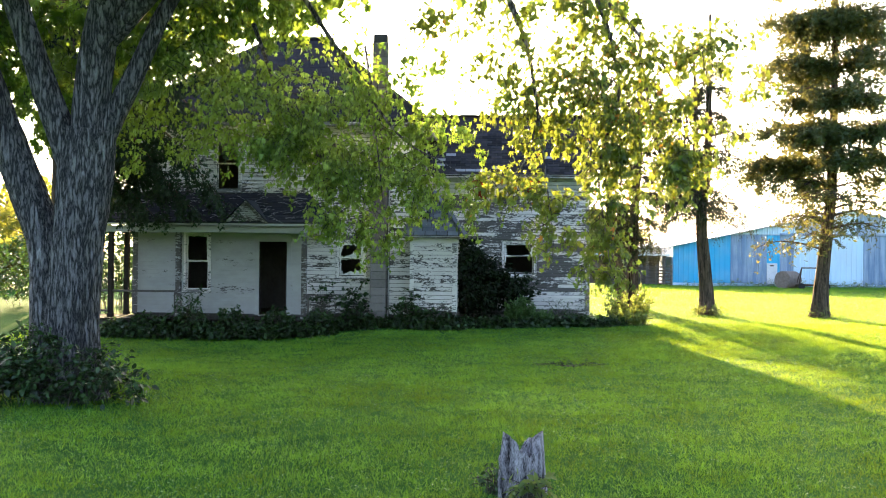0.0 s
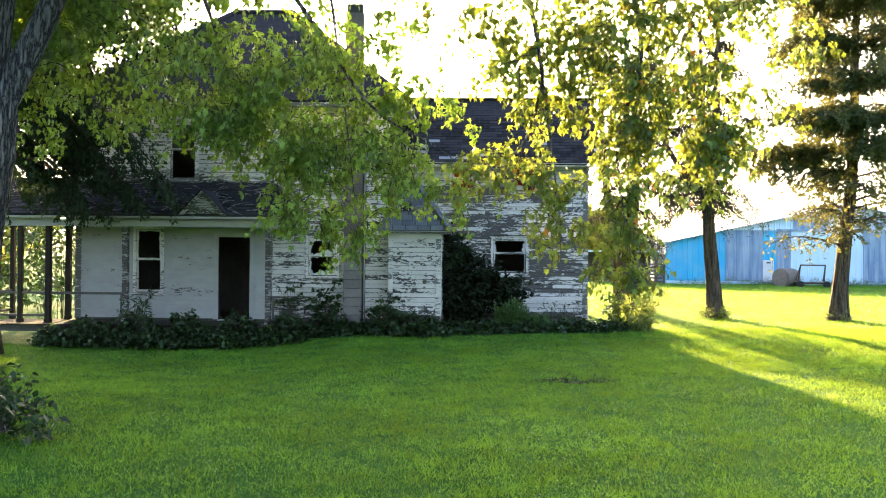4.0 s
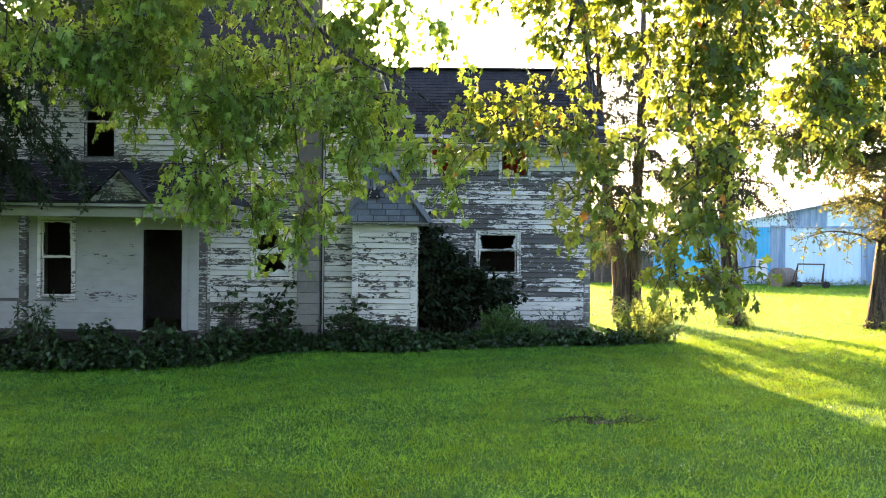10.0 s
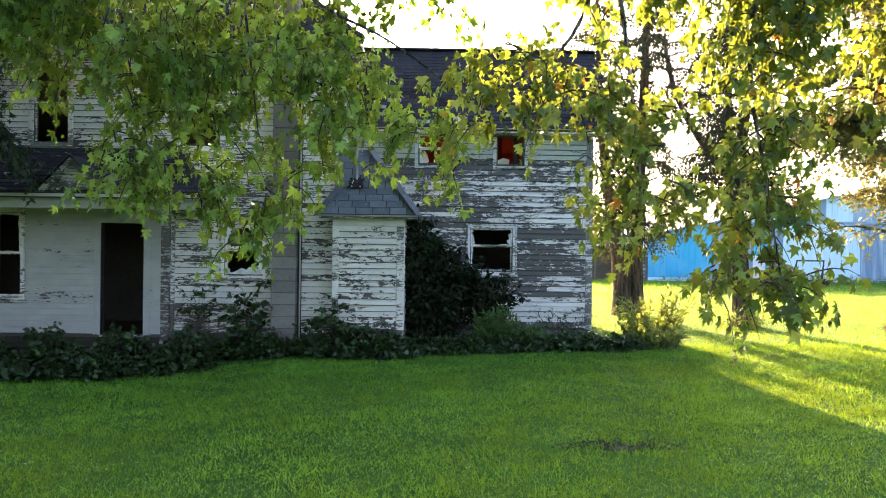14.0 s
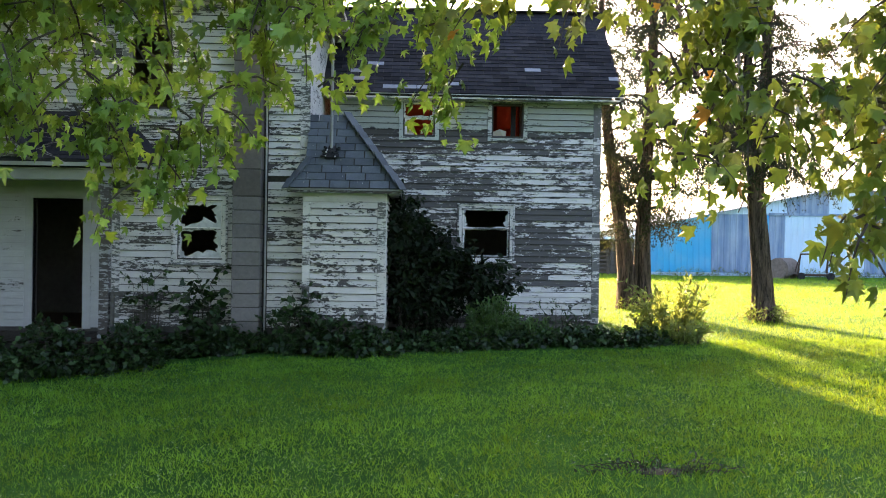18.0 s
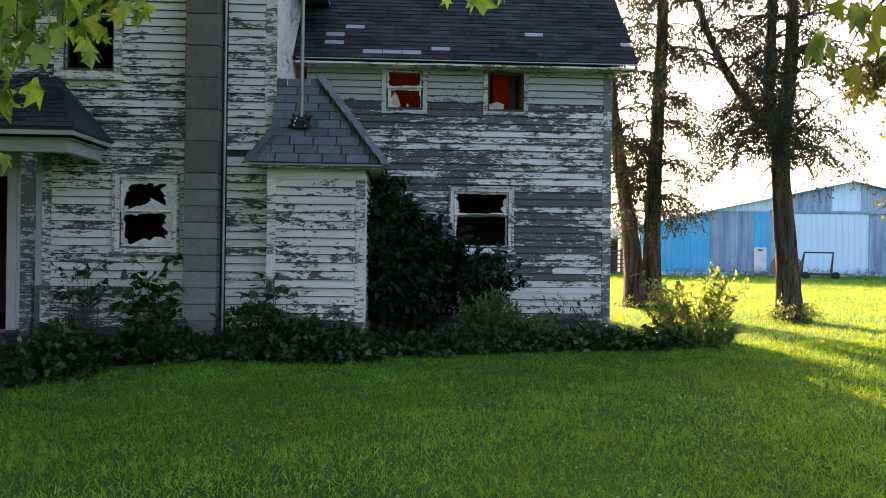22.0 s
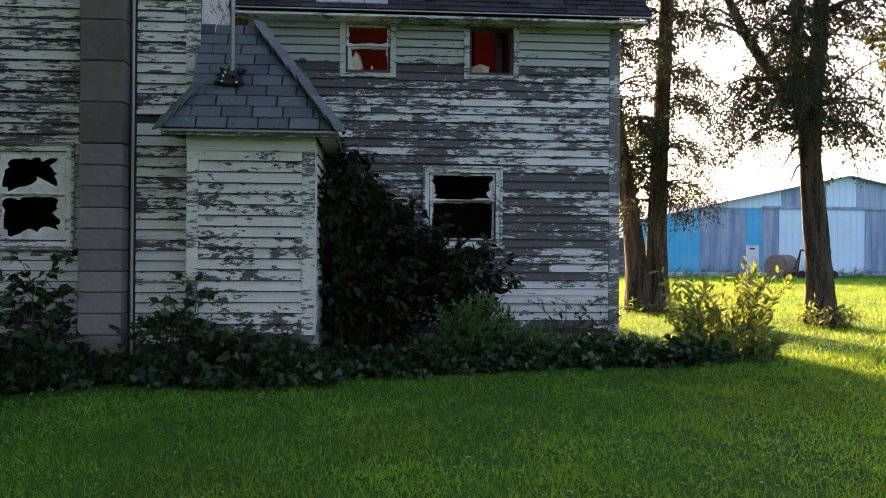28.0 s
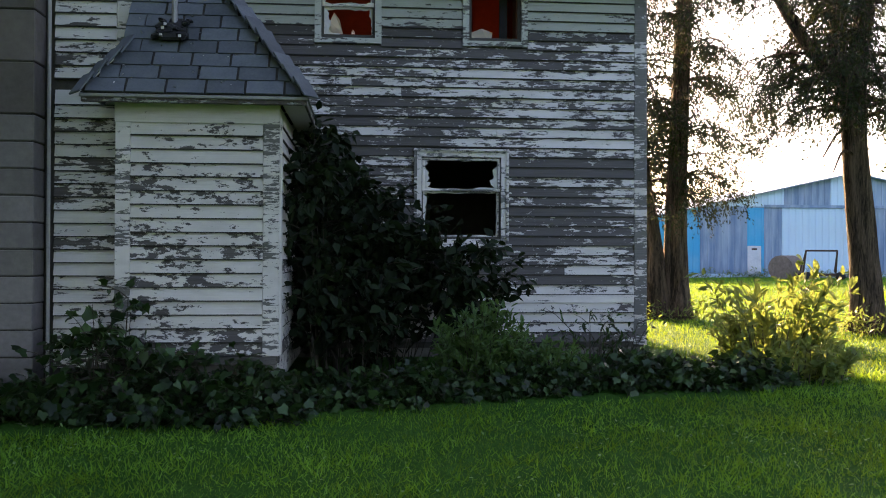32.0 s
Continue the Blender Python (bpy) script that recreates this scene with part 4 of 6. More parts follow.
P_L, P_R, P_E, P_Z, P_T = -10.6, -3.1, 21.05, 2.56, 3.42


def on_porch(name, shape, mat, label=""):
    return part(name, shape, mat, porch, label)


proof = on_porch("porch_roof", mesh_from("porch_roof", [(P_L, P_E, P_Z), (P_R, P_E, P_Z), (P_R - 0.75, Y_M - 0.03, P_T), (P_L, Y_M - 0.03, P_T), (P_R, Y_M - 0.03, P_Z),
                                                      (P_L, P_E, P_Z - 0.03), (P_R, P_E, P_Z - 0.03), (P_R, Y_M - 0.03, P_Z - 0.03), (P_L, Y_M - 0.03, P_Z - 0.03)],
                                       [(0, 1, 2, 3), (1, 4, 2), (5, 8, 7, 6), (0, 5, 6, 1), (1, 6, 7, 4), (3, 8, 5, 0)], M["shingle"]), None, "dark shingled porch roof littered with twigs")
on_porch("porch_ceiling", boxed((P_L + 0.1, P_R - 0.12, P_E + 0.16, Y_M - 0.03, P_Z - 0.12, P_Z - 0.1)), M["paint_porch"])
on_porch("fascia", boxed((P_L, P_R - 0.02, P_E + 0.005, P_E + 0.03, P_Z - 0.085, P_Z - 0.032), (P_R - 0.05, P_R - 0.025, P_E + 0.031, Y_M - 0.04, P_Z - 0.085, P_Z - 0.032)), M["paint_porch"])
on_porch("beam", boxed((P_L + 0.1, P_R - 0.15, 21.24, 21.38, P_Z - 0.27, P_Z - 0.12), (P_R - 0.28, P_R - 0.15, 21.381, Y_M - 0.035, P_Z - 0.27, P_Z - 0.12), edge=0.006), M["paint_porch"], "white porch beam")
# small decorative gable over the steps
gx, gw, gz0, gz1 = -5.24, 0.5, P_Z + 0.0, P_Z + 0.5
on_porch("gable_panel", mesh_from("gable_panel", [(gx - gw, P_E + 0.02, gz0), (gx + gw, P_E + 0.02, gz0), (gx, P_E + 0.02, gz1), (gx, Y_M - 0.4, gz1), (gx - gw, P_E + 0.1, gz0), (gx + gw, P_E + 0.1, gz0)],
                                  [(0, 1, 2), (0, 2, 3, 4), (1, 5, 3, 2)], M["paint_post"]), None)
for s in (-1, 1):
    bm = bmesh.new()
    v = [(gx + s * (gw + 0.07), gz0 - 0.01), (gx, gz1 + 0.075), (gx, gz1 - 0.01), (gx + s * (gw - 0.06), gz0 - 0.01)]
    vs = [bm.verts.new((x, y, z)) for y in (P_E - 0.03, P_E + 0.012) for x, z in v]
    for f in ((0, 1, 2, 3), (7, 6, 5, 4), (0, 4, 5, 1), (1, 5, 6, 2), (2, 6, 7, 3), (3, 7, 4, 0)):
        bm.faces.new([vs[i] for i in (f if s > 0 else f[::-1])])
    on_porch("gable_board", bm, M["paint_post"])
    slab("gable_roof", [(gx + s * (gw + 0.09), P_E - 0.04, gz0 + 0.0), (gx, P_E - 0.04, gz1 + 0.09), (gx, Y_M - 0.35, gz1 + 0.09), (gx + s * (gw + 0.09), P_E + 0.12, gz0 + 0.0)][::s], 0.015, M["shingle"], porch)


def post(x, y, z1, r=0.06, mat="paint_post", lean=0.0):
    bm = bmesh.new()
    box(bm, -r, r, -r, r, 0, z1, edge=0.008)
    box(bm, -r - 0.015, r + 0.015, -r - 0.015, r + 0.015, z1 - 0.12, z1 - 0.07, edge=0.006)
    box(bm, -r - 0.012, r + 0.012, -r - 0.012, r + 0.012, 0.0, 0.1, edge=0.006)
    ob = on_porch("post", bm, M[mat], "square post with paint flaking off")
    ob.matrix_basis = pose(x, y, 0.02, 0, lean, 0)
    return ob


post(-3.74, 21.31, P_Z - 0.29, 0.065)
post(-7.1, 21.31, P_Z - 0.29, 0.065, lean=-0.5)
post(-8.95, 21.31, P_Z - 0.29, 0.06, "dark_wood")
post(-9.62, 21.31, P_Z - 0.29, 0.05, "dark_wood")
post(-10.35, 21.31, P_Z - 0.29, 0.055, "dark_wood")
post(-8.95, 22.3, P_Z - 0.2, 0.06, "dark_wood")
post(-10.35, 22.3, P_Z - 0.2, 0.05, "dark_wood")
for a, b, z in ((-8.9, -7.17, 0.73), (-10.3, -9.0, 0.73), (-10.3, -9.0, 0.2)):
    on_porch("rail", boxed((a, b, 21.285, 21.335, z - 0.035, z + 0.02), edge=0.006), M["old_wood"])
on_porch("rail", boxed((-7.22, -7.165, 21.28, 21.34, 0.06, 0.73), edge=0.006), M["old_wood"])
on_porch("rail", boxed((-3.65, -3.6, 21.28, 21.33, 0.1, 0.7), (-3.6, -3.46, 21.285, 21.33, 0.65, 0.7), edge=0.006), M["old_wood"])
for z in (0.25, 0.73):
    on_porch("rail", boxed((-10.38, -10.33, 21.4, 22.25, z - 0.03, z + 0.02), edge=0.006), M["old_wood"])
on_porch("joist", boxed((P_L + 0.2, -3.3, 21.06, 21.12, -0.16, -0.022), edge=0.006), M["old_wood"])
bm = boxed((0, 0.135, 0, 1.45, -0.026, 0), edge=0.005)
plank = on_porch("floorboard", bm, M["dark_wood"], "grey worn floorboard")
rng = random.Random(12)
for k in range(54):
    ob = plank if k == 0 else part("floorboard", plank.data, None, porch)
    if k:
        tagged(ob, "grey worn floorboard")
    ob.matrix_basis = pose(P_L + 0.15 + k * 0.139, 20.95 + rng.uniform(-0.05, 0.02), 0.02 + rng.uniform(-0.006, 0.004), 0, 0, rng.uniform(-0.4, 0.4))
pier = thing("porch_pier", "rough stone pier under the porch edge", "stone", (-5.3, 20.95, -0.16))
bm = boxed((-0.2, 0.2, -0.16, 0.16, -0.16, 0.12), edge=0.04)
part("stone", bm, M["stone"], pier)

# ---- plants: helpers ----
def turned(dirs, rolls):
    """Rotation matrices whose y runs along dirs, rolled about it."""
    y = dirs / np.linalg.norm(dirs, axis=1, keepdims=True)
    ref = np.where(np.abs(y[:, 2:3]) > 0.95, [[1.0, 0, 0]], [[0, 0, 1.0]])
    x = np.cross(y, ref)
    x /= np.linalg.norm(x, axis=1, keepdims=True)
    z = np.cross(x, y)
    c, s = np.cos(rolls)[:, None], np.sin(rolls)[:, None]
    return np.stack([c * x + s * z, y, c * z - s * x], -1)


def strewn(name, pts, dirs, sizes, rolls, shape, mat):
    """One mesh of many copies of a small flat shape: (points, faces)."""
    v, f = np.array(shape[0], float), np.array(shape[1])
    n, k = len(pts), len(v)
    all_v = np.einsum("nij,kj->nki", turned(dirs, rolls), v) * sizes[:, None, None] + pts[:, None, :]
    all_f = (f[None] + (np.arange(n) * k)[:, None, None]).reshape(-1, f.shape[1])
    me = bpy.data.meshes.new(name)
    me.vertices.add(n * k)
    me.vertices.foreach_set("co", all_v.astype(np.float32).ravel())
    me.loops.add(all_f.size)
    me.loops.foreach_set("vertex_index", all_f.astype(np.int32).ravel())
    me.polygons.add(len(all_f))
    me.polygons.foreach_set("loop_start", np.arange(0, all_f.size, f.shape[1], dtype=np.int32))
    me.update(calc_edges=True)
    me.materials.append(mat)
    return me


# leaf shapes in the xy plane, stalk at the origin, tip along y
MAPLE = ([(0, 0, 0), (0.26, -0.07, -0.02), (0.5, 0.06, -0.14), (0.27, 0.3, 0.05), (0.54, 0.64, -0.26), (0.18, 0.58, 0.06), (0, 1.08, -0.3),
          (-0.18, 0.58, 0.06), (-0.54, 0.64, -0.26), (-0.27, 0.3, 0.05), (-0.5, 0.06, -0.14), (-0.26, -0.07, -0.02)],
         [(0, 1, 2), (0, 2, 3), (0, 3, 4), (0, 4, 5), (0, 5, 6), (0, 6, 7), (0, 7, 8), (0, 8, 9), (0, 9, 10), (0, 10, 11)])
OVAL = ([(0, 0, 0), (0.3, 0.35, 0.07), (0.2, 0.75, 0.02), (0, 1, -0.08), (-0.2, 0.75, 0.02), (-0.3, 0.35, 0.07)], [(0, 1, 2), (0, 2, 3), (0, 3, 4), (0, 4, 5)])
VINE = ([(0, 0, 0), (0.4, -0.08, 0.03), (0.5, 0.4, -0.03), (0.22, 0.62, 0.03), (0, 1, -0.1), (-0.22, 0.62, 0.03), (-0.5, 0.4, -0.03), (-0.4, -0.08, 0.03)],
        [(0, 1, 2), (0, 2, 3), (0, 3, 4), (0, 4, 5), (0, 5, 6), (0, 6, 7)])
SHORT = ([(-0.075, 0, 0), (0.075, 0, 0), (0.02, 1, 0.22)], [(0, 1, 2)])
SLIM = ([(0, 0, 0), (0.11, 0.4, 0.02), (0, 1, -0.06), (-0.11, 0.4, 0.02)], [(0, 1, 2), (0, 2, 3)])
LANCE = ([(0, 0, 0), (0.17, 0.3, 0.05), (0.12, 0.7, 0.02), (0, 1, -0.1), (-0.12, 0.7, 0.02), (-0.17, 0.3, 0.05)], [(0, 1, 2), (0, 2, 3), (0, 3, 4), (0, 4, 5)])
SPRAY = ([(0, 0, 0), (0.1, 0.3, 0.03), (0.34, 0.62, 0.0), (0.07, 0.62, 0.03), (0, 1, -0.04), (-0.07, 0.62, -0.02), (-0.3, 0.7, 0.03), (-0.1, 0.3, 0.0)],
         [(0, 1, 7), (1, 2, 3), (1, 3, 7), (3, 4, 5), (3, 5, 7), (5, 6, 7)])


def limb(name, path, radii, mat, parent, sides=9, rough=0.06, seed=0, smooth=True, flare=0.0, label=""):
    """A tapered limb along a smooth curve through the path's points."""
    rng = np.random.default_rng(seed)
    p, r = np.array(path, float), np.array(radii, float)
    t = np.linspace(0, len(p) - 1, max(6, int((len(p) - 1) * (6 if sides < 30 else 14)) + 1))
    k = np.clip(t.astype(int), 0, len(p) - 2)
    s = (t - k)[:, None]
    q = np.concatenate([[2 * p[0] - p[1]], p, [2 * p[-1] - p[-2]]])
    a, b, c, d = q[k], q[k + 1], q[k + 2], q[k + 3]
    curve = 0.5 * (2 * b + (c - a) * s + (2 * a - 5 * b + 4 * c - d) * s**2 + (3 * b - a - 3 * c + d) * s**3)
    rad = np.interp(t, np.arange(len(r)), r)
    tang = np.gradient(curve, axis=0)
    tang /= np.linalg.norm(tang, axis=1, keepdims=True)
    m = turned(tang, np.zeros(len(t)))
    ang = np.linspace(0, 2 * np.pi, sides, endpoint=False)
    ridge = rng.standard_normal((len(t), sides))
    for _ in range(2):
        ridge[1:] = 0.62 * ridge[:-1] + 0.55 * ridge[1:]
    ridge = 1 + rough * (rng.standard_normal(sides)[None] * 0.7 + ridge * 0.6)
    if flare:
        ridge *= 1 + flare * np.exp(-(curve[:, 2:3] - curve[0, 2]) / 0.28) * (1 + 0.35 * np.sin(ang * 4 + 1)[None])
    ring = np.stack([np.cos(ang), np.zeros(sides), np.sin(ang)], -1)
    v = curve[:, None] + np.einsum("nij,kj->nki", m, ring) * (rad[:, None] * ridge)[..., None]
    n = len(t)
    f = [(i * sides + j, i * sides + (j + 1) % sides, (i + 1) * sides + (j + 1) % sides, (i + 1) * sides + j) for i in range(n - 1) for j in range(sides)]
    f += [tuple(range((n - 1) * sides, n * sides)), tuple(range(sides))[::-1]]
    part(name, mesh_from(name, v.reshape(-1, 3), f, mat, smooth), None, parent, label)
    return curve


def twigs_mesh(name, paths, mat, r0=0.012, r1=0.003):
    """Many thin three-sided twigs in one mesh."""
    verts, faces = [], []
    for p in paths:
        p = np.array(p, float)
        d = turned(np.gradient(p, axis=0) + 1e-6, np.zeros(len(p)))
        for i in range(len(p)):
            r = r0 + (r1 - r0) * i / (len(p) - 1)
            for a in (0, 2.094, 4.189):
                verts.append(p[i] + d[i] @ np.array([math.cos(a) * r, 0, math.sin(a) * r]))
        b = len(verts) - 3 * len(p)
        for i in range(len(p) - 1):
            faces += [(b + 3 * i + j, b + 3 * i + (j + 1) % 3, b + 3 * i + 3 + (j + 1) % 3, b + 3 * i + 3 + j) for j in range(3)]
    return mesh_from(name, verts, faces, mat)


def drooping_sprays(rng, starts, length, droop, spread, steps=5):
    """Twig paths from the given points: outwards, then hanging."""
    out = []
    for s, d in starts:
        d = np.array(d, float)
        d = d / (np.linalg.norm(d) + 1e-9) + rng.normal(0, spread, 3)
        n = length * rng.uniform(0.6, 1.3)
        p, path = np.array(s, float), [np.array(s, float)]
        for i in range(steps - 1):
            d = d + np.array([0, 0, -droop * (i + 1) / steps]) + rng.normal(0, 0.08, 3)
            p = p + d / np.linalg.norm(d) * n / (steps - 1)
            path.append(p)
        out.append(path)
    return out


def leaves_on(rng, paths, per, size, hang, scatter, sd=0.25, roll=1.1):
    """Leaf points, directions and sizes along twig paths."""
    pts, dirs = [], []
    for p in paths:
        p = np.array(p)
        t = rng.uniform(0.15, 1.0, per) * (len(p) - 1)
        i = np.minimum(t.astype(int), len(p) - 2)
        q = p[i] + (p[i + 1] - p[i]) * (t - i)[:, None] + rng.normal(0, scatter, (per, 3))
        along = p[i + 1] - p[i]
        along /= np.linalg.norm(along, axis=1, keepdims=True)
        side = rng.normal(0, 1, (per, 3))
        d = along * 0.5 + side * 0.7 + np.array([0, 0, -hang])
        pts.append(q)
        dirs.append(d)
    pts, dirs = np.concatenate(pts), np.concatenate(dirs)
    return pts, dirs, size * np.clip(rng.normal(1, sd, len(pts)), 0.45, 1.6), rng.uniform(-roll, roll, len(pts))


def in_blobs(rng, blobs, n, shell=0.35):
    """Points in a set of ellipsoids (x, y, z, rx, ry, rz), more of them near the skin."""
    w = np.array([b[3] * b[4] * b[5] for b in blobs]) ** 0.75
    k = rng.choice(len(blobs), n, p=w / w.sum())
    b = np.array(blobs)[k]
    d = rng.normal(0, 1, (n, 3))
    d /= np.linalg.norm(d, axis=1, keepdims=True)
    return b[:, :3] + d * b[:, 3:] * (rng.uniform(shell**3, 1, n) ** (1 / 3))[:, None], d


# ---- the big maple ----
maple = thing("maple_tree", "large old silver maple with pale furrowed bark and low hanging boughs", "tree", (-5.3, 11.6, -0.45), placed=True)
bark = M["bark"]
limb("trunk", [(-5.12, 11.6, -0.6), (-5.12, 11.62, 0.6), (-5.06, 11.65, 1.8), (-4.98, 11.7, 2.9), (-4.9, 11.7, 3.6)], [0.44, 0.38, 0.36, 0.4, 0.36], bark, maple, 44, 0.035, 1, flare=0.5, label="thick main stem")
limb("trunk", [(-5.6, 11.85, -0.6), (-5.58, 11.85, 0.6), (-5.65, 11.85, 1.8), (-6.0, 11.8, 2.8), (-6.5, 11.7, 4.2), (-7.2, 11.6, 6.5)], [0.34, 0.3, 0.28, 0.27, 0.24, 0.15], bark, maple, 32, 0.035, 2, flare=0.3, label="second stem leaning away")
main_limbs = [
    ([(-4.95, 11.7, 3.0), (-4.3, 11.8, 4.4), (-3.6, 12.0, 5.9), (-2.5, 12.5, 6.6), (-1.4, 13.0, 5.2), (-0.4, 13.4, 3.8), (0.4, 13.4, 3.3), (1.0, 13.5, 2.9)], [0.2, 0.15, 0.1, 0.06, 0.035, 0.018, 0.011, 0.005]),
    ([(-4.9, 11.7, 3.2), (-4.8, 11.6, 4.6), (-4.3, 11.4, 6.5), (-3.6, 11.2, 9.0)], [0.3, 0.26, 0.2, 0.1]),
    ([(-5.1, 11.7, 2.9), (-5.6, 11.5, 4.4), (-6.2, 11.2, 6.6), (-6.6, 11, 9.2)], [0.24, 0.2, 0.15, 0.08]),
    ([(-4.8, 11.6, 4.8), (-3.0, 11.6, 6.4), (0.0, 12.2, 7.2), (2.4, 12.6, 6.4), (3.2, 12.7, 4.6), (2.9, 12.6, 3.2), (3.0, 12.5, 2.1), (3.1, 12.45, 1.4)], [0.18, 0.15, 0.1, 0.06, 0.03, 0.018, 0.01, 0.004]),
    ([(0.9, 12.4, 6.9), (1.7, 12.6, 5.2), (2.0, 12.6, 3.5), (2.2, 12.6, 1.9)], [0.07, 0.04, 0.018, 0.004]),
    ([(1.95, 12.65, 4.0), (1.7, 12.7, 3.2), (1.2, 12.7, 2.8)], [0.022, 0.014, 0.004]),
    ([(2.2, 12.6, 6.5), (3.6, 13.2, 5.4), (4.6, 13.6, 4.2)], [0.05, 0.03, 0.012]),
    ([(-4.6, 11.5, 5.4), (-4.6, 9.6, 7.0), (-4.0, 7.6, 7.6)], [0.15, 0.12, 0.06]),
    ([(-5.9, 11.3, 5.6), (-8.4, 12.8, 6.6), (-10.4, 14, 6.2)], [0.15, 0.1, 0.04]),
    ([(-2.6, 12.4, 5.4), (-2.5, 13.4, 4.6), (-2.2, 14.0, 3.5)], [0.04, 0.024, 0.008]),
    ([(-0.9, 13.0, 5.2), (-0.8, 13.5, 4.0), (-0.65, 13.6, 2.6)], [0.022, 0.014, 0.005]),
]
for i, (p, r) in enumerate(main_limbs):
    limb("limb", p, r, bark, maple, 10, 0.05, 20 + i)
rng = np.random.default_rng(31)
# x, y, z, rx, ry, rz: left bough curtain, right bough curtain
LEFT_LOW = [(-1.62, 13.6, 2.62, 0.3, 0.4, 0.45), (-1.2, 13.6, 2.6, 0.45, 0.5, 0.6), (-0.62, 13.6, 2.35, 0.28, 0.4, 0.55), (-0.2, 13.6, 2.5, 0.34, 0.4, 0.5), (0.28, 13.6, 2.85, 0.42, 0.4, 0.33), (0.72, 13.6, 2.65, 0.3, 0.4, 0.27),
            (-0.55, 13.6, 3.25, 0.6, 0.6, 0.5), (-1.5, 13.6, 3.35, 0.8, 0.8, 0.55), (0.05, 13.6, 3.3, 0.36, 0.4, 0.32), (-0.35, 13.6, 3.75, 0.35, 0.4, 0.3), (-2.6, 13.6, 3.5, 0.75, 0.6, 0.45)]
LEFT_THIN = [(-0.4, 13.6, 4.4, 0.6, 0.5, 0.5), (0.45, 13.6, 3.9, 0.5, 0.5, 0.35), (0.3, 13.6, 4.9, 0.7, 0.5, 0.4)]
LEFT_BLOBS = [(-1.6, 13.6, 3.7, 0.9, 1.0, 0.7), (-3.0, 13.4, 4.3, 1.4, 1.3, 0.8), (-1.6, 13.2, 4.5, 1.0, 1.1, 0.7), (-4.8, 13.6, 4.5, 1.6, 1.4, 1.1), (-2.6, 13.4, 5.4, 1.7, 1.3, 0.8), (-4.6, 13.2, 6.0, 1.8, 1.4, 0.9), (-6.7, 13.3, 5.2, 1.1, 0.9, 1.1), (-8.0, 13.0, 4.4, 1.0, 0.9, 1.0)]
RIGHT_ARM = [(1.6, 12.7, 2.98, 0.36, 0.3, 0.26), (1.1, 12.7, 2.88, 0.26, 0.25, 0.22), (2.05, 12.7, 2.1, 0.16, 0.25, 0.3), (3.95, 12.6, 3.0, 0.3, 0.3, 0.4), (2.95, 12.55, 2.1, 0.12, 0.15, 0.4), (2.95, 12.5, 2.5, 0.14, 0.15, 0.4)]
RIGHT_LOW = [(2.72, 12.5, 1.62, 0.14, 0.1, 0.1), (2.95, 12.5, 1.55, 0.14, 0.1, 0.12), (3.2, 12.4, 1.5, 0.12, 0.1, 0.1)]
RIGHT_UP = [(2.7, 12.7, 4.5, 0.4, 0.4, 0.5), (3.2, 12.7, 3.9, 0.4, 0.35, 0.5), (2.75, 12.7, 3.35, 0.3, 0.3, 0.35), (4.1, 12.7, 3.75, 0.3, 0.3, 0.5), (4.3, 12.7, 3.35, 0.2, 0.2, 0.22), (3.9, 12.8, 5.1, 0.5, 0.4, 0.4), (4.8, 12.8, 4.9, 0.35, 0.35, 0.35), (3.15, 12.7, 3.1, 0.2, 0.2, 0.25)]
RIGHT_HIGH = [(1.3, 12.6, 5.6, 0.5, 0.4, 0.6), (1.8, 12.6, 4.5, 0.4, 0.4, 0.5), (3.5, 13.2, 5.4, 0.8, 0.5, 0.4), (2.6, 13.0, 6.2, 1.2, 0.5, 0.4)]
RIGHT_BLOBS = [(1.95, 12.8, 3.55, 0.36, 0.36, 0.24), (0.9, 12.9, 5.0, 0.45, 0.45, 0.35), (1.0, 12.9, 4.3, 0.25, 0.3, 0.18), (0.2, 13.0, 5.7, 0.45, 0.45, 0.35),
               (2.25, 12.6, 2.35, 0.18, 0.18, 0.36), (2.9, 12.6, 2.5, 0.16, 0.2, 0.42), (2.95, 12.5, 2.0, 0.14, 0.18, 0.36), (2.5, 12.8, 3.6, 0.4, 0.4, 0.26), (3.0, 12.8, 3.4, 0.4, 0.4, 0.35),
               (2.3, 12.9, 4.1, 0.75, 0.7, 0.45), (3.4, 12.9, 4.1, 0.65, 0.7, 0.45), (2.8, 12.9, 4.9, 0.9, 0.8, 0.45), (2.2, 12.9, 5.6, 1.1, 0.9, 0.35), (4.0, 12.9, 4.8, 0.5, 0.6, 0.35), (1.4, 13.0, 4.4, 0.3, 0.4, 0.4),
               (2.25, 12.65, 2.5, 0.18, 0.2, 0.36), (2.42, 12.65, 1.95, 0.16, 0.18, 0.3), (2.95, 12.6, 2.7, 0.16, 0.2, 0.3), (2.95, 12.5, 1.95, 0.13, 0.16, 0.3),
               (2.82, 12.5, 1.42, 0.13, 0.1, 0.12), (3.0, 12.5, 1.45, 0.13, 0.1, 0.14), (3.2, 12.4, 1.35, 0.12, 0.1, 0.12), (3.95, 12.6, 3.05, 0.3, 0.35, 0.28), (4.15, 12.7, 3.6, 0.33, 0.35, 0.28), (4.8, 12.9, 5.3, 0.6, 0.6, 0.45), (4.9, 12.7, 3.7, 0.35, 0.3, 0.25), (5.2, 12.9, 4.5, 0.35, 0.4, 0.3)]
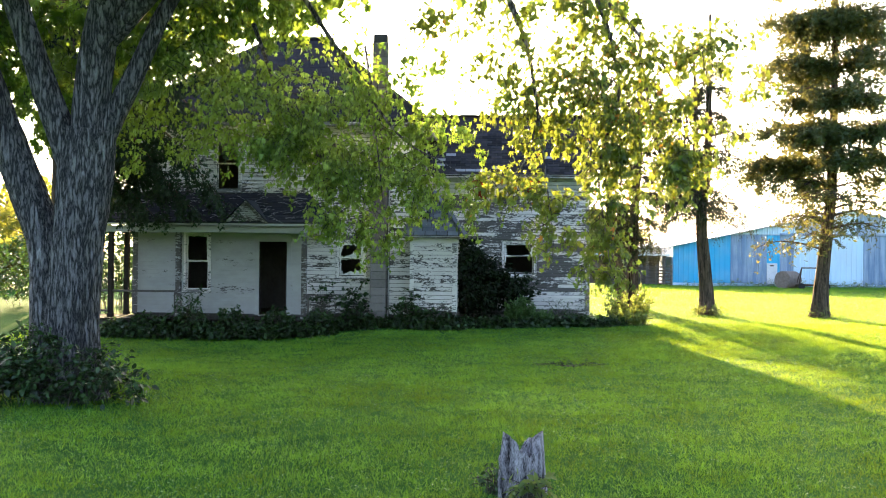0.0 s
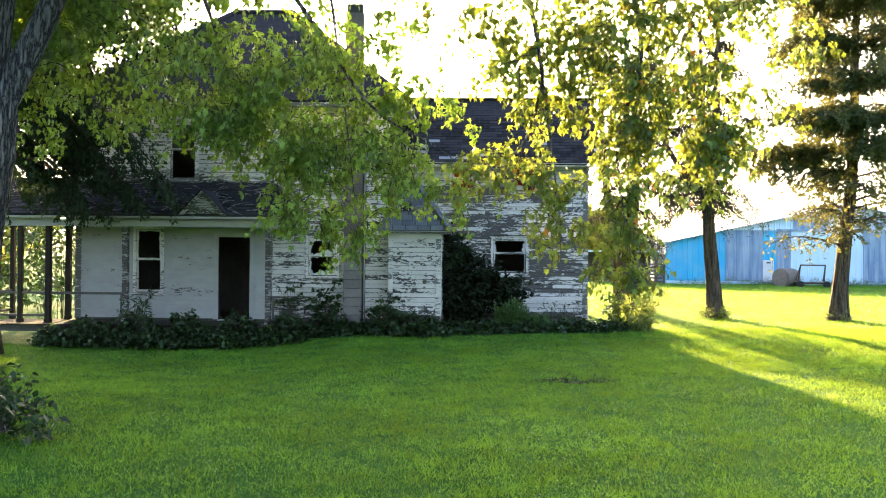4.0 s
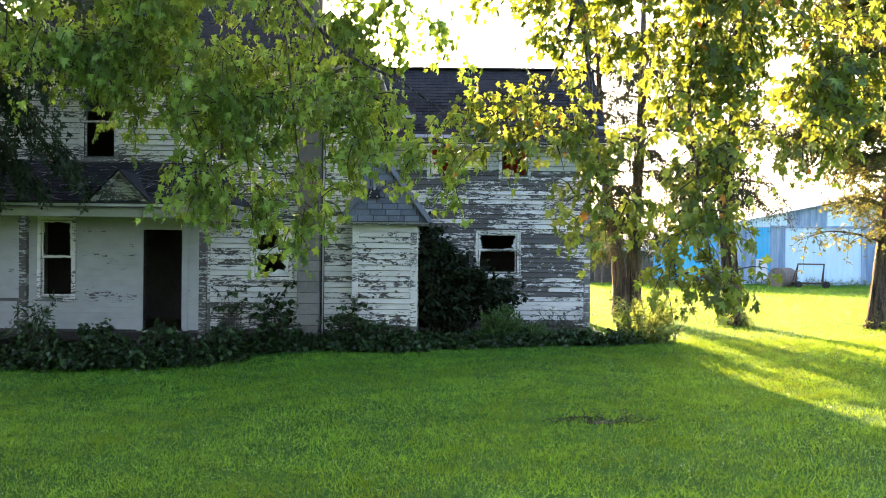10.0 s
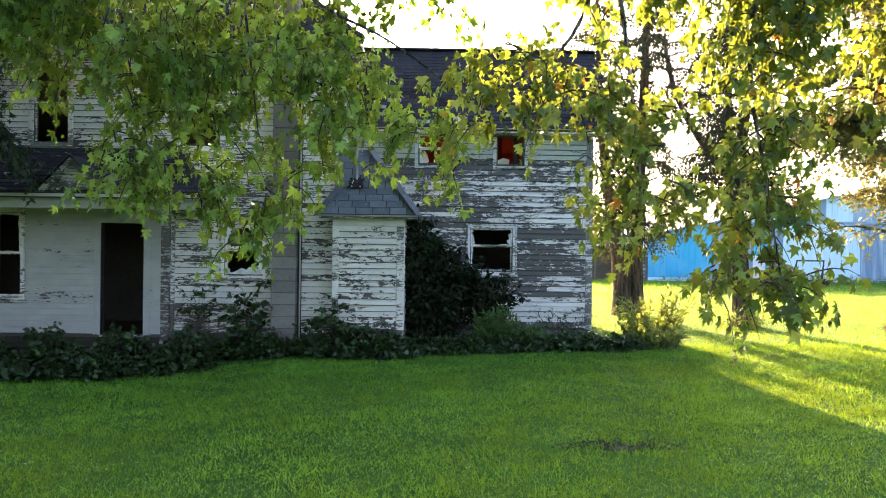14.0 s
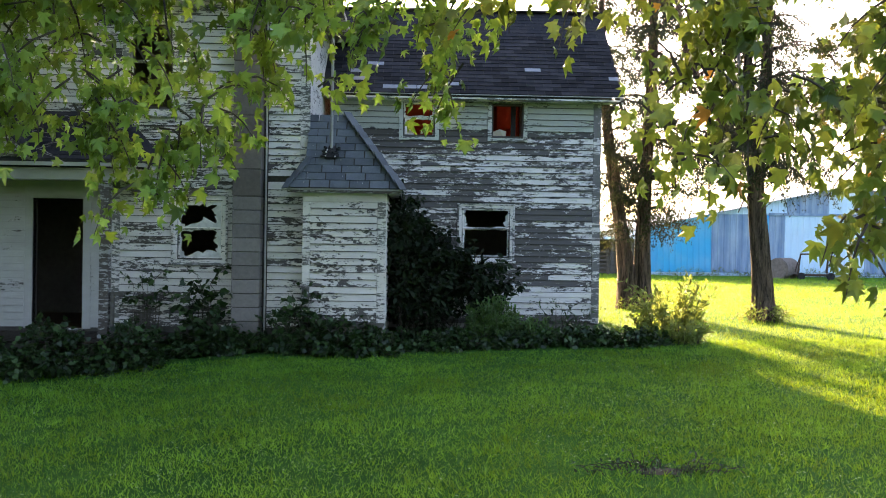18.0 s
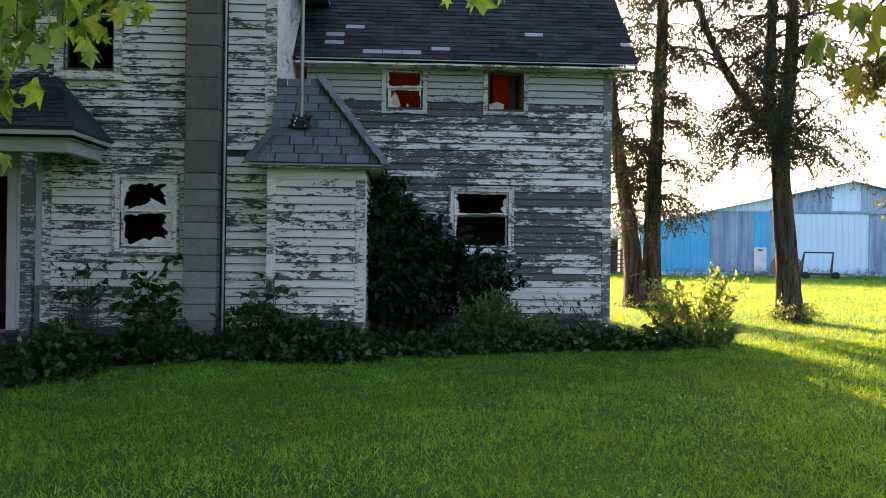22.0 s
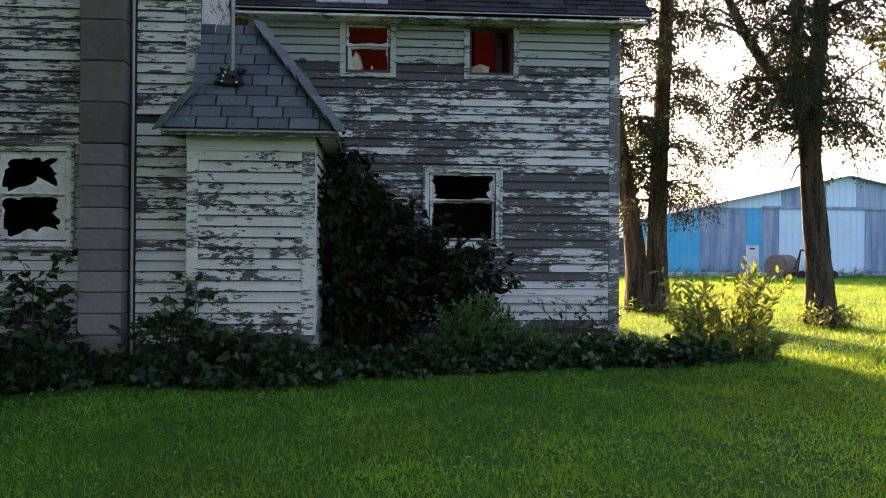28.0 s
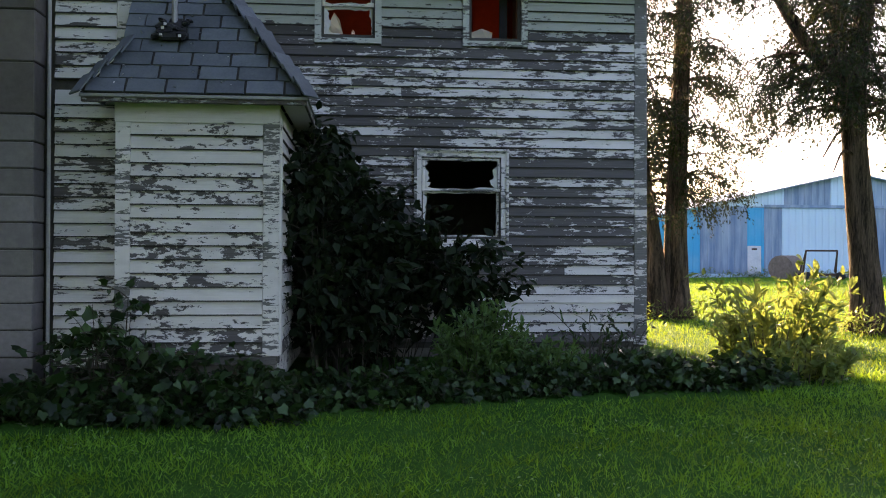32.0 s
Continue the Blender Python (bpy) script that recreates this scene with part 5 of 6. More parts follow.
# upper crown; last three blobs are mostly unseen canopy added to darken the lawn
TOP_AND_SHADE_BLOBS = [(-4.0, 11.0, 8.0, 4.6, 4.2, 2.6), (-8.6, 12.6, 6.6, 2.6, 2.6, 1.8), (-3.9, 8.2, 7.2, 2.6, 2.2, 1.6), (-1.6, 12.0, 7.6, 3.0, 2.6, 1.2), (2.0, 12.4, 7.2, 2.4, 2.2, 0.9), (-6.5, 14.2, 5.6, 2.2, 1.6, 1.2), (-3.6, 15.4, 7.6, 3.0, 2.4, 1.4), (-1.6, 16.2, 8.8, 3.2, 2.4, 1.5), (-4.6, 17.2, 9.0, 3.2, 2.2, 1.5)]


def in_clumps(rng, blobs, clumps, n, wide):
    """Points gathered in clumps, with gaps between them."""
    c, out = in_blobs(rng, blobs, clumps, 0.1)
    k = rng.integers(0, clumps, n)
    return c[k] + rng.normal(0, wide, (n, 3)) * [1, 1, 0.75], out[k] * 0.6 + rng.normal(0, 0.5, (n, 3))


twig_paths = []
for name, label, mat, sets in (("crown", "green lobed leaves in hanging sprays", "maple", ((LEFT_LOW, 150, 410, 15, 0.066, 0.09), (LEFT_THIN, 30, 120, 13, 0.07, 0.12), (LEFT_BLOBS, 320, 1000, 15, 0.068, 0.15), (TOP_AND_SHADE_BLOBS, 420, 2300, 12, 0.16, 0.4))),
                               ("yellowing_bough", "sunlit leaves with the sun's yellow put into their colour, a few orange", "maple_sunlit", ((RIGHT_ARM, 70, 165, 10, 0.072, 0.08), (RIGHT_LOW, 14, 26, 9, 0.076, 0.05), (RIGHT_UP, 80, 260, 10, 0.076, 0.08), (RIGHT_HIGH, 60, 170, 10, 0.076, 0.12), (RIGHT_BLOBS, 200, 560, 10, 0.074, 0.1)))):
    lp, ld, ls, lr = [], [], [], []
    for blobs, clumps, n, per, size, wide in sets:
        p, d = in_clumps(rng, blobs, clumps, n, wide)
        d[:, 2] = d[:, 2] * 0.4
        paths = drooping_sprays(rng, list(zip(p, d)), 0.3 if blobs is RIGHT_BLOBS else 0.42, 1.1, 0.5)
        twig_paths += paths
        for store, got in zip((lp, ld, ls, lr), leaves_on(rng, paths, per, size, 1.5, 0.05, roll=1.7)):
            store.append(got)
    tagged(part(name, strewn(name, np.concatenate(lp), np.concatenate(ld), np.concatenate(ls), np.concatenate(lr), MAPLE, M[mat]), None, maple, label), kind="stuff")
tagged(part("twig_work", twigs_mesh("twig_work", twig_paths, M["twig"], 0.008, 0.002), None, maple), kind="stuff")


# ---- conifers behind and beside the house ----
def conifer(name, label, at, stems, boughs, leaf_mat, bark_mat, seed, low, high, reach, per=60, size=0.16, droop=0.5, twig=0.6, shape=SPRAY, hang=0.5, aim_at=None, count=8, tiers=(), given=(), spread=0.35, bare_below=0.0, thick=0.05):
    """A conifer: stems (paths with radii), boughs spread round them between the heights low and high."""
    tree = thing(name, label, "tree", at, placed=True)
    rng = np.random.default_rng(seed)
    paths, lp, ld, ls, lr = [], [], [], [], []
    for i, (p, r) in enumerate(stems):
        c = limb("trunk", p, r, bark_mat, tree, 24, 0.07, seed + i, flare=0.35 if i == 0 else 0.1)
        for k in range(boughs):
            z = low + (high - low) * (k + rng.uniform(0, 1)) / boughs
            if tiers:
                z = tiers[k % len(tiers)] + rng.normal(0, 0.34)
            if i == 0 and k < len(given):
                z = given[k][0]
            if z > c[:, 2].max():
                continue
            j = int(np.argmin(np.abs(c[:, 2] - z)))
            a = rng.uniform(0, 2 * np.pi) if aim_at is None or rng.uniform() < 0.5 else aim_at + rng.normal(0, 0.6)
            f = (z - low) / (high - low)
            n = reach * (1.0 - 0.75 * max(0.0, f - 0.35)) * rng.uniform(0.6, 1.15) * (0.75 if z < bare_below else 1.0)
            d = np.array([math.cos(a), math.sin(a), 0.25])
            q = [c[j], c[j] + d * n * 0.35, c[j] + d * n * 0.7 + [0, 0, -0.12 * n * droop], c[j] + d * n + [0, 0, -0.42 * n * droop]]
            if i == 0 and k < len(given):
                e = np.array(given[k][1])
                d = (e - c[j]) / np.linalg.norm(e - c[j])
                n = np.linalg.norm(e - c[j])
                q = [c[j], c[j] + (e - c[j]) * 0.35 + [0, 0, 0.12 * n], c[j] + (e - c[j]) * 0.7 + [0, 0, 0.12 * n], e]
            limb("bough", q, [thick, thick * 0.7, thick * 0.45, thick * 0.16], bark_mat, tree, 6, 0.05, seed * 31 + k)
            starts = []
            for s in np.linspace(0.25, 1.0, count):
                m = min(int(s * 3), 2)
                b = q[m] + (q[m + 1] - q[m]) * (s * 3 - m)
                for side in (-1, 1):
                    starts.append((b, np.array([-d[1] * side, d[0] * side, -0.2]) + d * 0.5))
            tw = drooping_sprays(rng, starts, twig * (0.5 + 0.5 * n / reach), droop, spread)
            paths += tw
            for store, got in zip((lp, ld, ls, lr), leaves_on(rng, tw, per // count if z > bare_below else max(2, per // count // 6), size, hang, 0.05)):
                store.append(got)
    tagged(part("crown", strewn("crown", np.concatenate(lp), np.concatenate(ld), np.concatenate(ls), np.concatenate(lr), shape, leaf_mat), None, tree), kind="stuff")
    tagged(part("twig_work", twigs_mesh("twig_work", paths, M["twig"], 0.009, 0.003), None, tree), kind="stuff")
    return tree


conifer("cedar_tree", "twin-stemmed red cedar with brown shreddy bark behind the house corner", (5.75, 28.8, 0),
        [([(5.95, 28.8, -0.1), (5.95, 28.8, 1.2), (6.0, 28.8, 3.0), (6.15, 28.9, 6.0), (6.2, 29, 9.5)], [0.25, 0.185, 0.15, 0.12, 0.05]),
         ([(5.62, 28.8, -0.1), (5.55, 28.8, 1.2), (5.3, 28.8, 2.8), (5.05, 28.9, 5.0), (4.9, 29, 8.5)], [0.24, 0.175, 0.14, 0.1, 0.05])],
        62, M["cedar"], M["cedar_bark"], 41, 2.0, 8.0, 1.25, per=216, thick=0.026, size=0.06, droop=1.3, twig=0.55, hang=0.8, spread=0.5)
forked = conifer("cedar_tree", "red cedar with a forked twisted trunk standing in the lawn", (7.95, 26.7, 0),
        [([(8.0, 26.7, -0.1), (7.92, 26.7, 1.0), (7.8, 26.7, 2.4), (7.78, 26.7, 3.4), (7.95, 26.7, 5.0), (8.0, 26.7, 9.5)], [0.23, 0.19, 0.17, 0.165, 0.12, 0.04]),
         ([(7.78, 26.7, 3.1), (7.55, 26.7, 3.9), (7.6, 26.75, 6.0), (7.5, 26.8, 8.5)], [0.14, 0.11, 0.08, 0.03]),
         ([(7.7, 26.7, 3.4), (7.0, 26.75, 4.2), (6.3, 26.8, 5.6), (6.0, 26.9, 7.5)], [0.1, 0.08, 0.06, 0.03])],
        46, M["cedar"], M["cedar_bark"], 47, 2.8, 8.2, 1.5, per=208, thick=0.028, size=0.06, droop=1.25, twig=0.55, hang=0.8, spread=0.5)
for i, p in enumerate((((7.75, 26.65, 3.2), (7.3, 26.5, 3.05), (6.95, 26.4, 3.1)), ((7.78, 26.65, 2.9), (7.4, 26.45, 2.75), (7.15, 26.4, 2.4)), ((7.72, 26.65, 3.6), (7.2, 26.5, 3.5), (6.7, 26.4, 3.25)),
                       ((7.75, 26.6, 2.45), (7.5, 26.5, 2.5), (7.3, 26.4, 2.2)), ((8.05, 26.7, 3.6), (8.6, 26.6, 4.1), (9.3, 26.5, 4.35), (10.2, 26.4, 4.4)), ((8.0, 26.7, 4.6), (8.6, 26.6, 4.9), (9.1, 26.5, 4.8)))):
    limb("dead_branch", p, [0.028, 0.018, 0.01, 0.004][:len(p)], M["cedar_bark"], forked, 6, 0.05, 400 + i)
conifer("pine_tree", "tall pine with a bare lower trunk and broad dark boughs", (11.1, 25.6, 0),
        [([(11.05, 25.6, -0.1), (11.1, 25.6, 1.0), (11.25, 25.6, 2.6), (11.4, 25.6, 4.5), (11.5, 25.6, 11)], [0.26, 0.21, 0.17, 0.15, 0.05])],
        92, M["pine"], M["cedar_bark"], 53, 3.2, 10.5, 2.7, per=430, thick=0.04, size=0.15, droop=0.55, twig=0.75, shape=SPRAY, hang=-0.1, aim_at=radians(225), spread=0.55, tiers=(4.3, 5.0, 5.6, 3.4, 7.0, 7.6, 2.9, 8.8, 9.5), count=10, bare_below=3.9)
conifer("spruce_tree", "dark Norway spruce with boughs hanging over the porch roof", (-8.9, 18.6, -0.3),
        [([(-8.9, 18.6, -0.4), (-8.9, 18.6, 3), (-8.9, 18.6, 8), (-8.85, 18.6, 13)], [0.28, 0.24, 0.16, 0.03])],
        70, M["spruce"], M["cedar_bark"], 59, 2.9, 11.5, 4.3, per=520, size=0.13, droop=1.05, twig=0.75, hang=0.9, aim_at=radians(8), count=14,
        given=((5.0, (-5.7, 20.7, 3.05)), (4.5, (-6.5, 20.6, 2.85)), (5.6, (-6.3, 20.0, 4.1)), (4.1, (-7.5, 20.5, 2.7)), (5.0, (-7.0, 19.8, 3.7)), (6.2, (-5.7, 19.9, 4.8)), (4.4, (-8.2, 20.6, 2.8)), (5.3, (-7.6, 20.3, 4.3)), (5.2, (-7.4, 20.5, 3.2)), (5.4, (-6.9, 20.6, 3.1)), (5.7, (-8.0, 20.2, 3.6)), (5.6, (-6.2, 20.5, 3.4)), (5.8, (-8.0, 20.4, 4.5)), (5.2, (-8.5, 20.8, 3.9)), (5.0, (-7.9, 20.1, 3.7)), (4.8, (-8.7, 20.7, 3.2)), (6.6, (-7.8, 20.2, 5.1)), (4.3, (-9.4, 20.7, 3.0)), (6.0, (-9.0, 20.9, 4.6))))


# ---- shrubs and vines along the house ----
def shrub(name, label, blobs, n, size, shape, mat, seed, stems=14, hang=0.25, category="shrub", twig_len=0.3, per=7, z0=None):
    """A leafy shrub: stems from the ground into blobs of leafy twigs."""
    rng = np.random.default_rng(seed)
    base = np.array(blobs[0][:2])
    gz = float(ground_z(*base)) if z0 is None else z0
    ob = thing(name, label, category, (*base, gz), placed=True)
    p, d = in_blobs(rng, blobs, n, 0.15)
    p[:, 2] = np.maximum(p[:, 2], ground_z(p[:, 0], p[:, 1]) + 0.03)
    d[:, 2] = np.abs(d[:, 2]) * 0.6 + 0.25
    paths = drooping_sprays(rng, list(zip(p, d)), twig_len, 0.5, 0.4, 4)
    got = leaves_on(rng, paths, per, size, hang, 0.03)
    tagged(part("leaves", strewn("leaves", *got, shape, mat), None, ob), kind="stuff")
    st = []
    for i in rng.choice(n, min(stems * 3, n), replace=False):
        q = p[i]
        f = np.array([q[0] * 0.75 + base[0] * 0.25, q[1] * 0.75 + base[1] * 0.25, 0.0])
        f[2] = ground_z(f[0], f[1]) - 0.03
        st.append([f, f + (q - f) * 0.4 + [0, 0, 0.05], f + (q - f) * 0.75 + [0, 0, 0.03], q])
    tagged(part("stem_work", twigs_mesh("stem_work", st + paths, M["twig"], 0.006, 0.002), None, ob), kind="stuff")
    return ob


def shoots(name, label, centre, radius, heights, n, size, shape, mat, seed, per=26, lean=0.35, category="shrub"):
    """Upright leafy shoots fanning out of one foot."""
    rng = np.random.default_rng(seed)
    g = float(ground_z(*centre))
    ob = thing(name, label, category, (*centre, g), placed=True)
    paths = []
    for i in range(n):
        a, r = rng.uniform(0, 6.283), radius * math.sqrt(rng.uniform())
        off = np.array([math.cos(a) * r, math.sin(a) * r * 0.7, 0.0])
        h = rng.uniform(*heights) * (1 - 0.4 * r / radius)
        p = np.array([centre[0], centre[1], g - 0.02]) + off * 0.6
        out = off / radius * lean + rng.normal(0, 0.06, 3) * [1, 1, 0]
        paths.append([p + np.array([0, 0, h * s]) + out * h * (0.4 * s + 0.6 * s * s) for s in (0, 0.25, 0.5, 0.75, 1.0)])
    got = leaves_on(rng, paths, per, size, -0.25, 0.015)
    tagged(part("leaves", strewn("leaves", *got, shape, mat), None, ob), kind="stuff")
    tagged(part("stem_work", twigs_mesh("stem_work", paths, M["twig"], 0.006, 0.002), None, ob), kind="stuff")
    return ob


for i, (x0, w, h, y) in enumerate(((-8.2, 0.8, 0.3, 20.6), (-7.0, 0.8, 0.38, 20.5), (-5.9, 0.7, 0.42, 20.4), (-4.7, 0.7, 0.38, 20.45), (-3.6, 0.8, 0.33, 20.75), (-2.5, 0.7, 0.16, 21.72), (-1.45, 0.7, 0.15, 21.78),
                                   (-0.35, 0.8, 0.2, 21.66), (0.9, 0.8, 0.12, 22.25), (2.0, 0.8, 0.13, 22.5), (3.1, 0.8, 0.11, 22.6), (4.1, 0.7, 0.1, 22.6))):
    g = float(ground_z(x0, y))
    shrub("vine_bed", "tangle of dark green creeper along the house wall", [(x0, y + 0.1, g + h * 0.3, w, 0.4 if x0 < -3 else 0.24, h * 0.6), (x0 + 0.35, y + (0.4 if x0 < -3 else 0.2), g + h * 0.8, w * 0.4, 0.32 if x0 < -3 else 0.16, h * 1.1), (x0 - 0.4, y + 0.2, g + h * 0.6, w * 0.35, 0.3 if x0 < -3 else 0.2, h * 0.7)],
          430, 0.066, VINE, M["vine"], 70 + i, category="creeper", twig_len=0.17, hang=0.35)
shrub("creeper", "vine climbing the clapboards below the window", [(-2.6, 22.2, 0.4, 0.16, 0.07, 0.36), (-2.5, 22.16, 0.7, 0.12, 0.05, 0.16), (-2.4, 22.1, 0.0, 0.35, 0.15, 0.2)], 70, 0.1, VINE, M["vine"], 90, category="creeper", per=6)
shrub("creeper", "pale-leaved vine climbing the entry's corner board", [(-1.05, 21.8, 0.1, 0.35, 0.14, 0.28), (-0.89, 21.92, 0.66, 0.06, 0.03, 0.26), (-1.08, 21.88, 0.4, 0.18, 0.06, 0.2), (-0.65, 21.88, 0.2, 0.2, 0.05, 0.16)], 90, 0.08, VINE, M["vine"], 91, category="creeper", per=6)
shrub("creeper", "thin vine sprays on the siding beside the porch", [(-3.45, 22.28, 0.55, 0.3, 0.06, 0.35)], 26, 0.07, VINE, M["vine"], 92, category="creeper", per=6)
shrub("creeper", "dark vine hanging over the open end of the porch", [(-9.3, 22.75, 1.5, 0.22, 0.1, 0.75), (-9.8, 22.7, 0.8, 0.3, 0.1, 0.4)], 60, 0.08, VINE, M["vine"], 94, category="creeper", per=6)
shrub("fern", "small fern beside the porch post", [(-6.5, 20.6, 0.35, 0.3, 0.2, 0.3)], 24, 0.16, SLIM, M["vine"], 93, category="fern", per=9)
shrub("dark_bush", "tall bush in the corner between entry and wing, coloured dark for its shade", [(0.75, 23.35, 0.6, 0.5, 0.6, 0.7), (0.48, 23.7, 1.55, 0.26, 0.6, 0.75), (0.85, 23.7, 1.25, 0.42, 0.5, 0.5), (1.3, 23.8, 0.95, 0.4, 0.4, 0.5), (1.75, 23.6, 0.75, 0.5, 0.45, 0.5), (0.45, 23.0, 1.15, 0.13, 0.8, 1.0)],
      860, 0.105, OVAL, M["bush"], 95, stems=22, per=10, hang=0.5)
shoots("weed_clump", "tall feathery green weeds before the wing", (1.95, 22.75), 0.5, (0.55, 0.95), 95, 0.085, LANCE, M["weed_shade"], 96, per=34, category="weeds")
shoots("weed_clump", "lower feathery weeds before the wing", (2.6, 22.85), 0.45, (0.3, 0.6), 60, 0.075, LANCE, M["weed_shade"], 105, per=26, category="weeds")
shrub("sapling", "thin leafy sapling against the wing's lower boards", [(3.1, 23.2, 0.2, 0.3, 0.2, 0.25), (3.5, 23.3, 0.3, 0.14, 0.1, 0.25)], 34, 0.075, LANCE, M["vine"], 97, category="shrub", per=6)
shoots("sunlit_bush", "leafy upright bush catching the sun by the house corner", (4.95, 23.45), 0.66, (0.55, 1.3), 46, 0.13, LANCE, M["weed"], 98, per=24, lean=0.75)
shoots("sunlit_bush", "low leafy shoots at the foot of the sunlit bush", (4.95, 22.75), 0.65, (0.25, 0.5), 34, 0.1, LANCE, M["weed"], 106, per=22, lean=0.5)
shrub("sucker_growth", "leafy suckers round the maple's foot", [(-5.2, 11.2, -0.05, 0.9, 0.7, 0.42), (-4.4, 11.1, -0.2, 0.55, 0.5, 0.28), (-6.2, 11.2, -0.1, 0.7, 0.6, 0.4), (-5.5, 11.0, 0.1, 0.4, 0.4, 0.45)], 520, 0.09, OVAL, M["vine"], 99, per=8)
shrub("tuft", "weeds round the foot of a cedar", [(7.85, 26.35, 0.1, 0.4, 0.25, 0.16)], 50, 0.13, SLIM, M["weed"], 101, category="weeds")
shrub("tuft", "weeds round the foot of a cedar", [(5.8, 28.5, 0.08, 0.4, 0.25, 0.12)], 40, 0.12, SLIM, M["weed"], 102, category="weeds")
shrub("tuft", "weeds round the foot of a pine", [(10.95, 25.4, 0.06, 0.25, 0.2, 0.1)], 30, 0.1, SLIM, M["weed"], 103, category="weeds")

shrub("lilac_bush", "overgrown dark lilac behind the porch end", [(-12.6, 25.5, 1.2, 1.3, 1.3, 1.4), (-11.6, 27.5, 1.5, 1.2, 1.3, 1.5), (-14.2, 26.0, 1.0, 1.2, 1.0, 1.0), (-11.4, 28.0, 3.2, 1.5, 1.3, 1.6)], 800, 0.13, OVAL, M["vine"], 112, stems=20, per=9, twig_len=0.5)

# ---- rotten stump in the lawn ----
stump = thing("stump", "broken grey rotten tree stump with a hollow side", "stump", (1.56, 7.1, -0.53))
rng = np.random.default_rng(5)
n, rows_n = 26, 9
ang = np.linspace(0, 2 * np.pi, n, endpoint=False)
top = 0.5 + 0.1 * np.sin(ang * 2 + 0.4) + rng.uniform(-0.05, 0.05, n)
top[(ang > 3.4) & (ang < 4.1)] = 0.2
out_r = 0.19 * (1 + 0.12 * np.sin(ang * 3) + rng.normal(0, 0.06, n))
v, f = [], []
for k in range(rows_n):
    s = k / (rows_n - 1)
    for j in range(n):
        r = out_r[j] * (1.22 - 0.3 * s**0.6 + rng.normal(0, 0.02))
        v.append((math.cos(ang[j]) * r * 1.1, math.sin(ang[j]) * r, -0.08 + (top[j] + 0.08) * s))
for k, (s, z) in enumerate(((0.62, -0.05), (0.5, -0.3))):
    for j in range(n):
        v.append((math.cos(ang[j]) * out_r[j] * s, math.sin(ang[j]) * out_r[j] * s, max(0.05, top[j] + z)))
for k in range(rows_n + 1):
    f += [(k * n + j, k * n + (j + 1) % n, (k + 1) * n + (j + 1) % n, (k + 1) * n + j) for j in range(n)]
f.append(tuple(range((rows_n + 1) * n, (rows_n + 2) * n)))
part("stump_shell", mesh_from("stump_shell", v, f, M["stump"]), None, stump)
bm = bmesh.new()
bar(bm, (-0.2, -0.08, -0.05), (-0.21, -0.09, 0.4), 0.032, 6, 0.012)
part("splinter", bm, M["stump"], stump)
shrub("seedling", "small bright green seedling at the stump's foot", [(1.62, 6.8, -0.38, 0.14, 0.1, 0.1)], 26, 0.08, OVAL, M["weed"], 110, category="weeds", per=5, twig_len=0.12)
shrub("seedling", "low weeds beside the stump", [(1.3, 7.1, -0.42, 0.1, 0.1, 0.1)], 20, 0.05, OVAL, M["vine"], 111, category="weeds", per=5, twig_len=0.12)

# ---- blue pole barn ----
barn = thing("barn", "wide low steel-sided barn in bright and faded blues", "barn", (22, 51, 0.2), placed=True)
B_L, B_R, B_Y, B_D, B_EZ, B_PZ = 11.8, 32.2, 51.0, 75.0, 2.5, 4.7
b_mid = (B_L + B_R) / 2


def barn_top(x):
    return B_PZ - (B_PZ - B_EZ) * abs(x - b_mid) / (b_mid - B_L)


def barn_sheet(x0, x1, z0, z1, mat, y=B_Y, name="siding_panel", label=""):
    """Ribbed steel sheet from x0 to x1, its head cut along the roof when z1 is None."""
    v, f, x = [], [], x0
    cols = []
    while x < x1 - 1e-6:
        for dx, dy in ((0, 0), (0.03, -0.025), (0.07, -0.025), (0.1, 0), (0.3, 0)):
            if x + dx <= x1 + 1e-6:
                cols.append((x + dx, dy))
        x += 0.3
    cols.append((x1, 0))
    cols = sorted(set(cols))
    for x, dy in cols:
        v += [(x, y + dy, z0), (x, y + dy, (barn_top(x) - 0.02) if z1 is None else z1)]
    f = [(2 * i, 2 * i + 2, 2 * i + 3, 2 * i + 1) for i in range(len(cols) - 1)]
    return part(name, mesh_from(name, v, f, mat), None, barn, label)


part("frame_wall", mesh_from("frame_wall", [(B_L, B_Y + 0.05, 0.0), (B_R, B_Y + 0.05, 0.0), (B_R, B_Y + 0.05, B_EZ - 0.05), (b_mid, B_Y + 0.05, B_PZ - 0.05), (B_L, B_Y + 0.05, B_EZ - 0.05),
                                            (B_L, B_D, 0.0), (B_R, B_D, 0.0), (B_R, B_D, B_EZ - 0.05), (b_mid, B_D, B_PZ - 0.05), (B_L, B_D, B_EZ - 0.05)],
                             [(0, 1, 2, 3, 4), (9, 8, 7, 6, 5), (0, 4, 9, 5), (1, 6, 7, 2)], M["steel_grey"]), None, barn)
for x0, x1, mat, label in ((11.8, 15.15, "steel_blue", "bright blue steel sheets"), (15.15, 17.25, "steel_dark", "streaked faded sheets"), (17.25, 18.0, "steel_blue", ""),
                           (18.0, 18.8, "steel_dark", ""), (18.8, 22.8, "steel_pale", "pale sliding door sheets"), (22.8, 24.8, "steel_dark", ""), (24.8, 30.0, "steel_pale", ""), (30.0, 32.2, "steel_grey", "")):
    top = None if x0 < 15 or x0 >= 30 else 3.15
    barn_sheet(x0, x1, 0.3, top, M[mat], label=label)
    part("skirt_panel", boxed((x0, x1, B_Y - 0.01, B_Y + 0.02, 0.0, 0.3)), M["steel_pale"], barn)
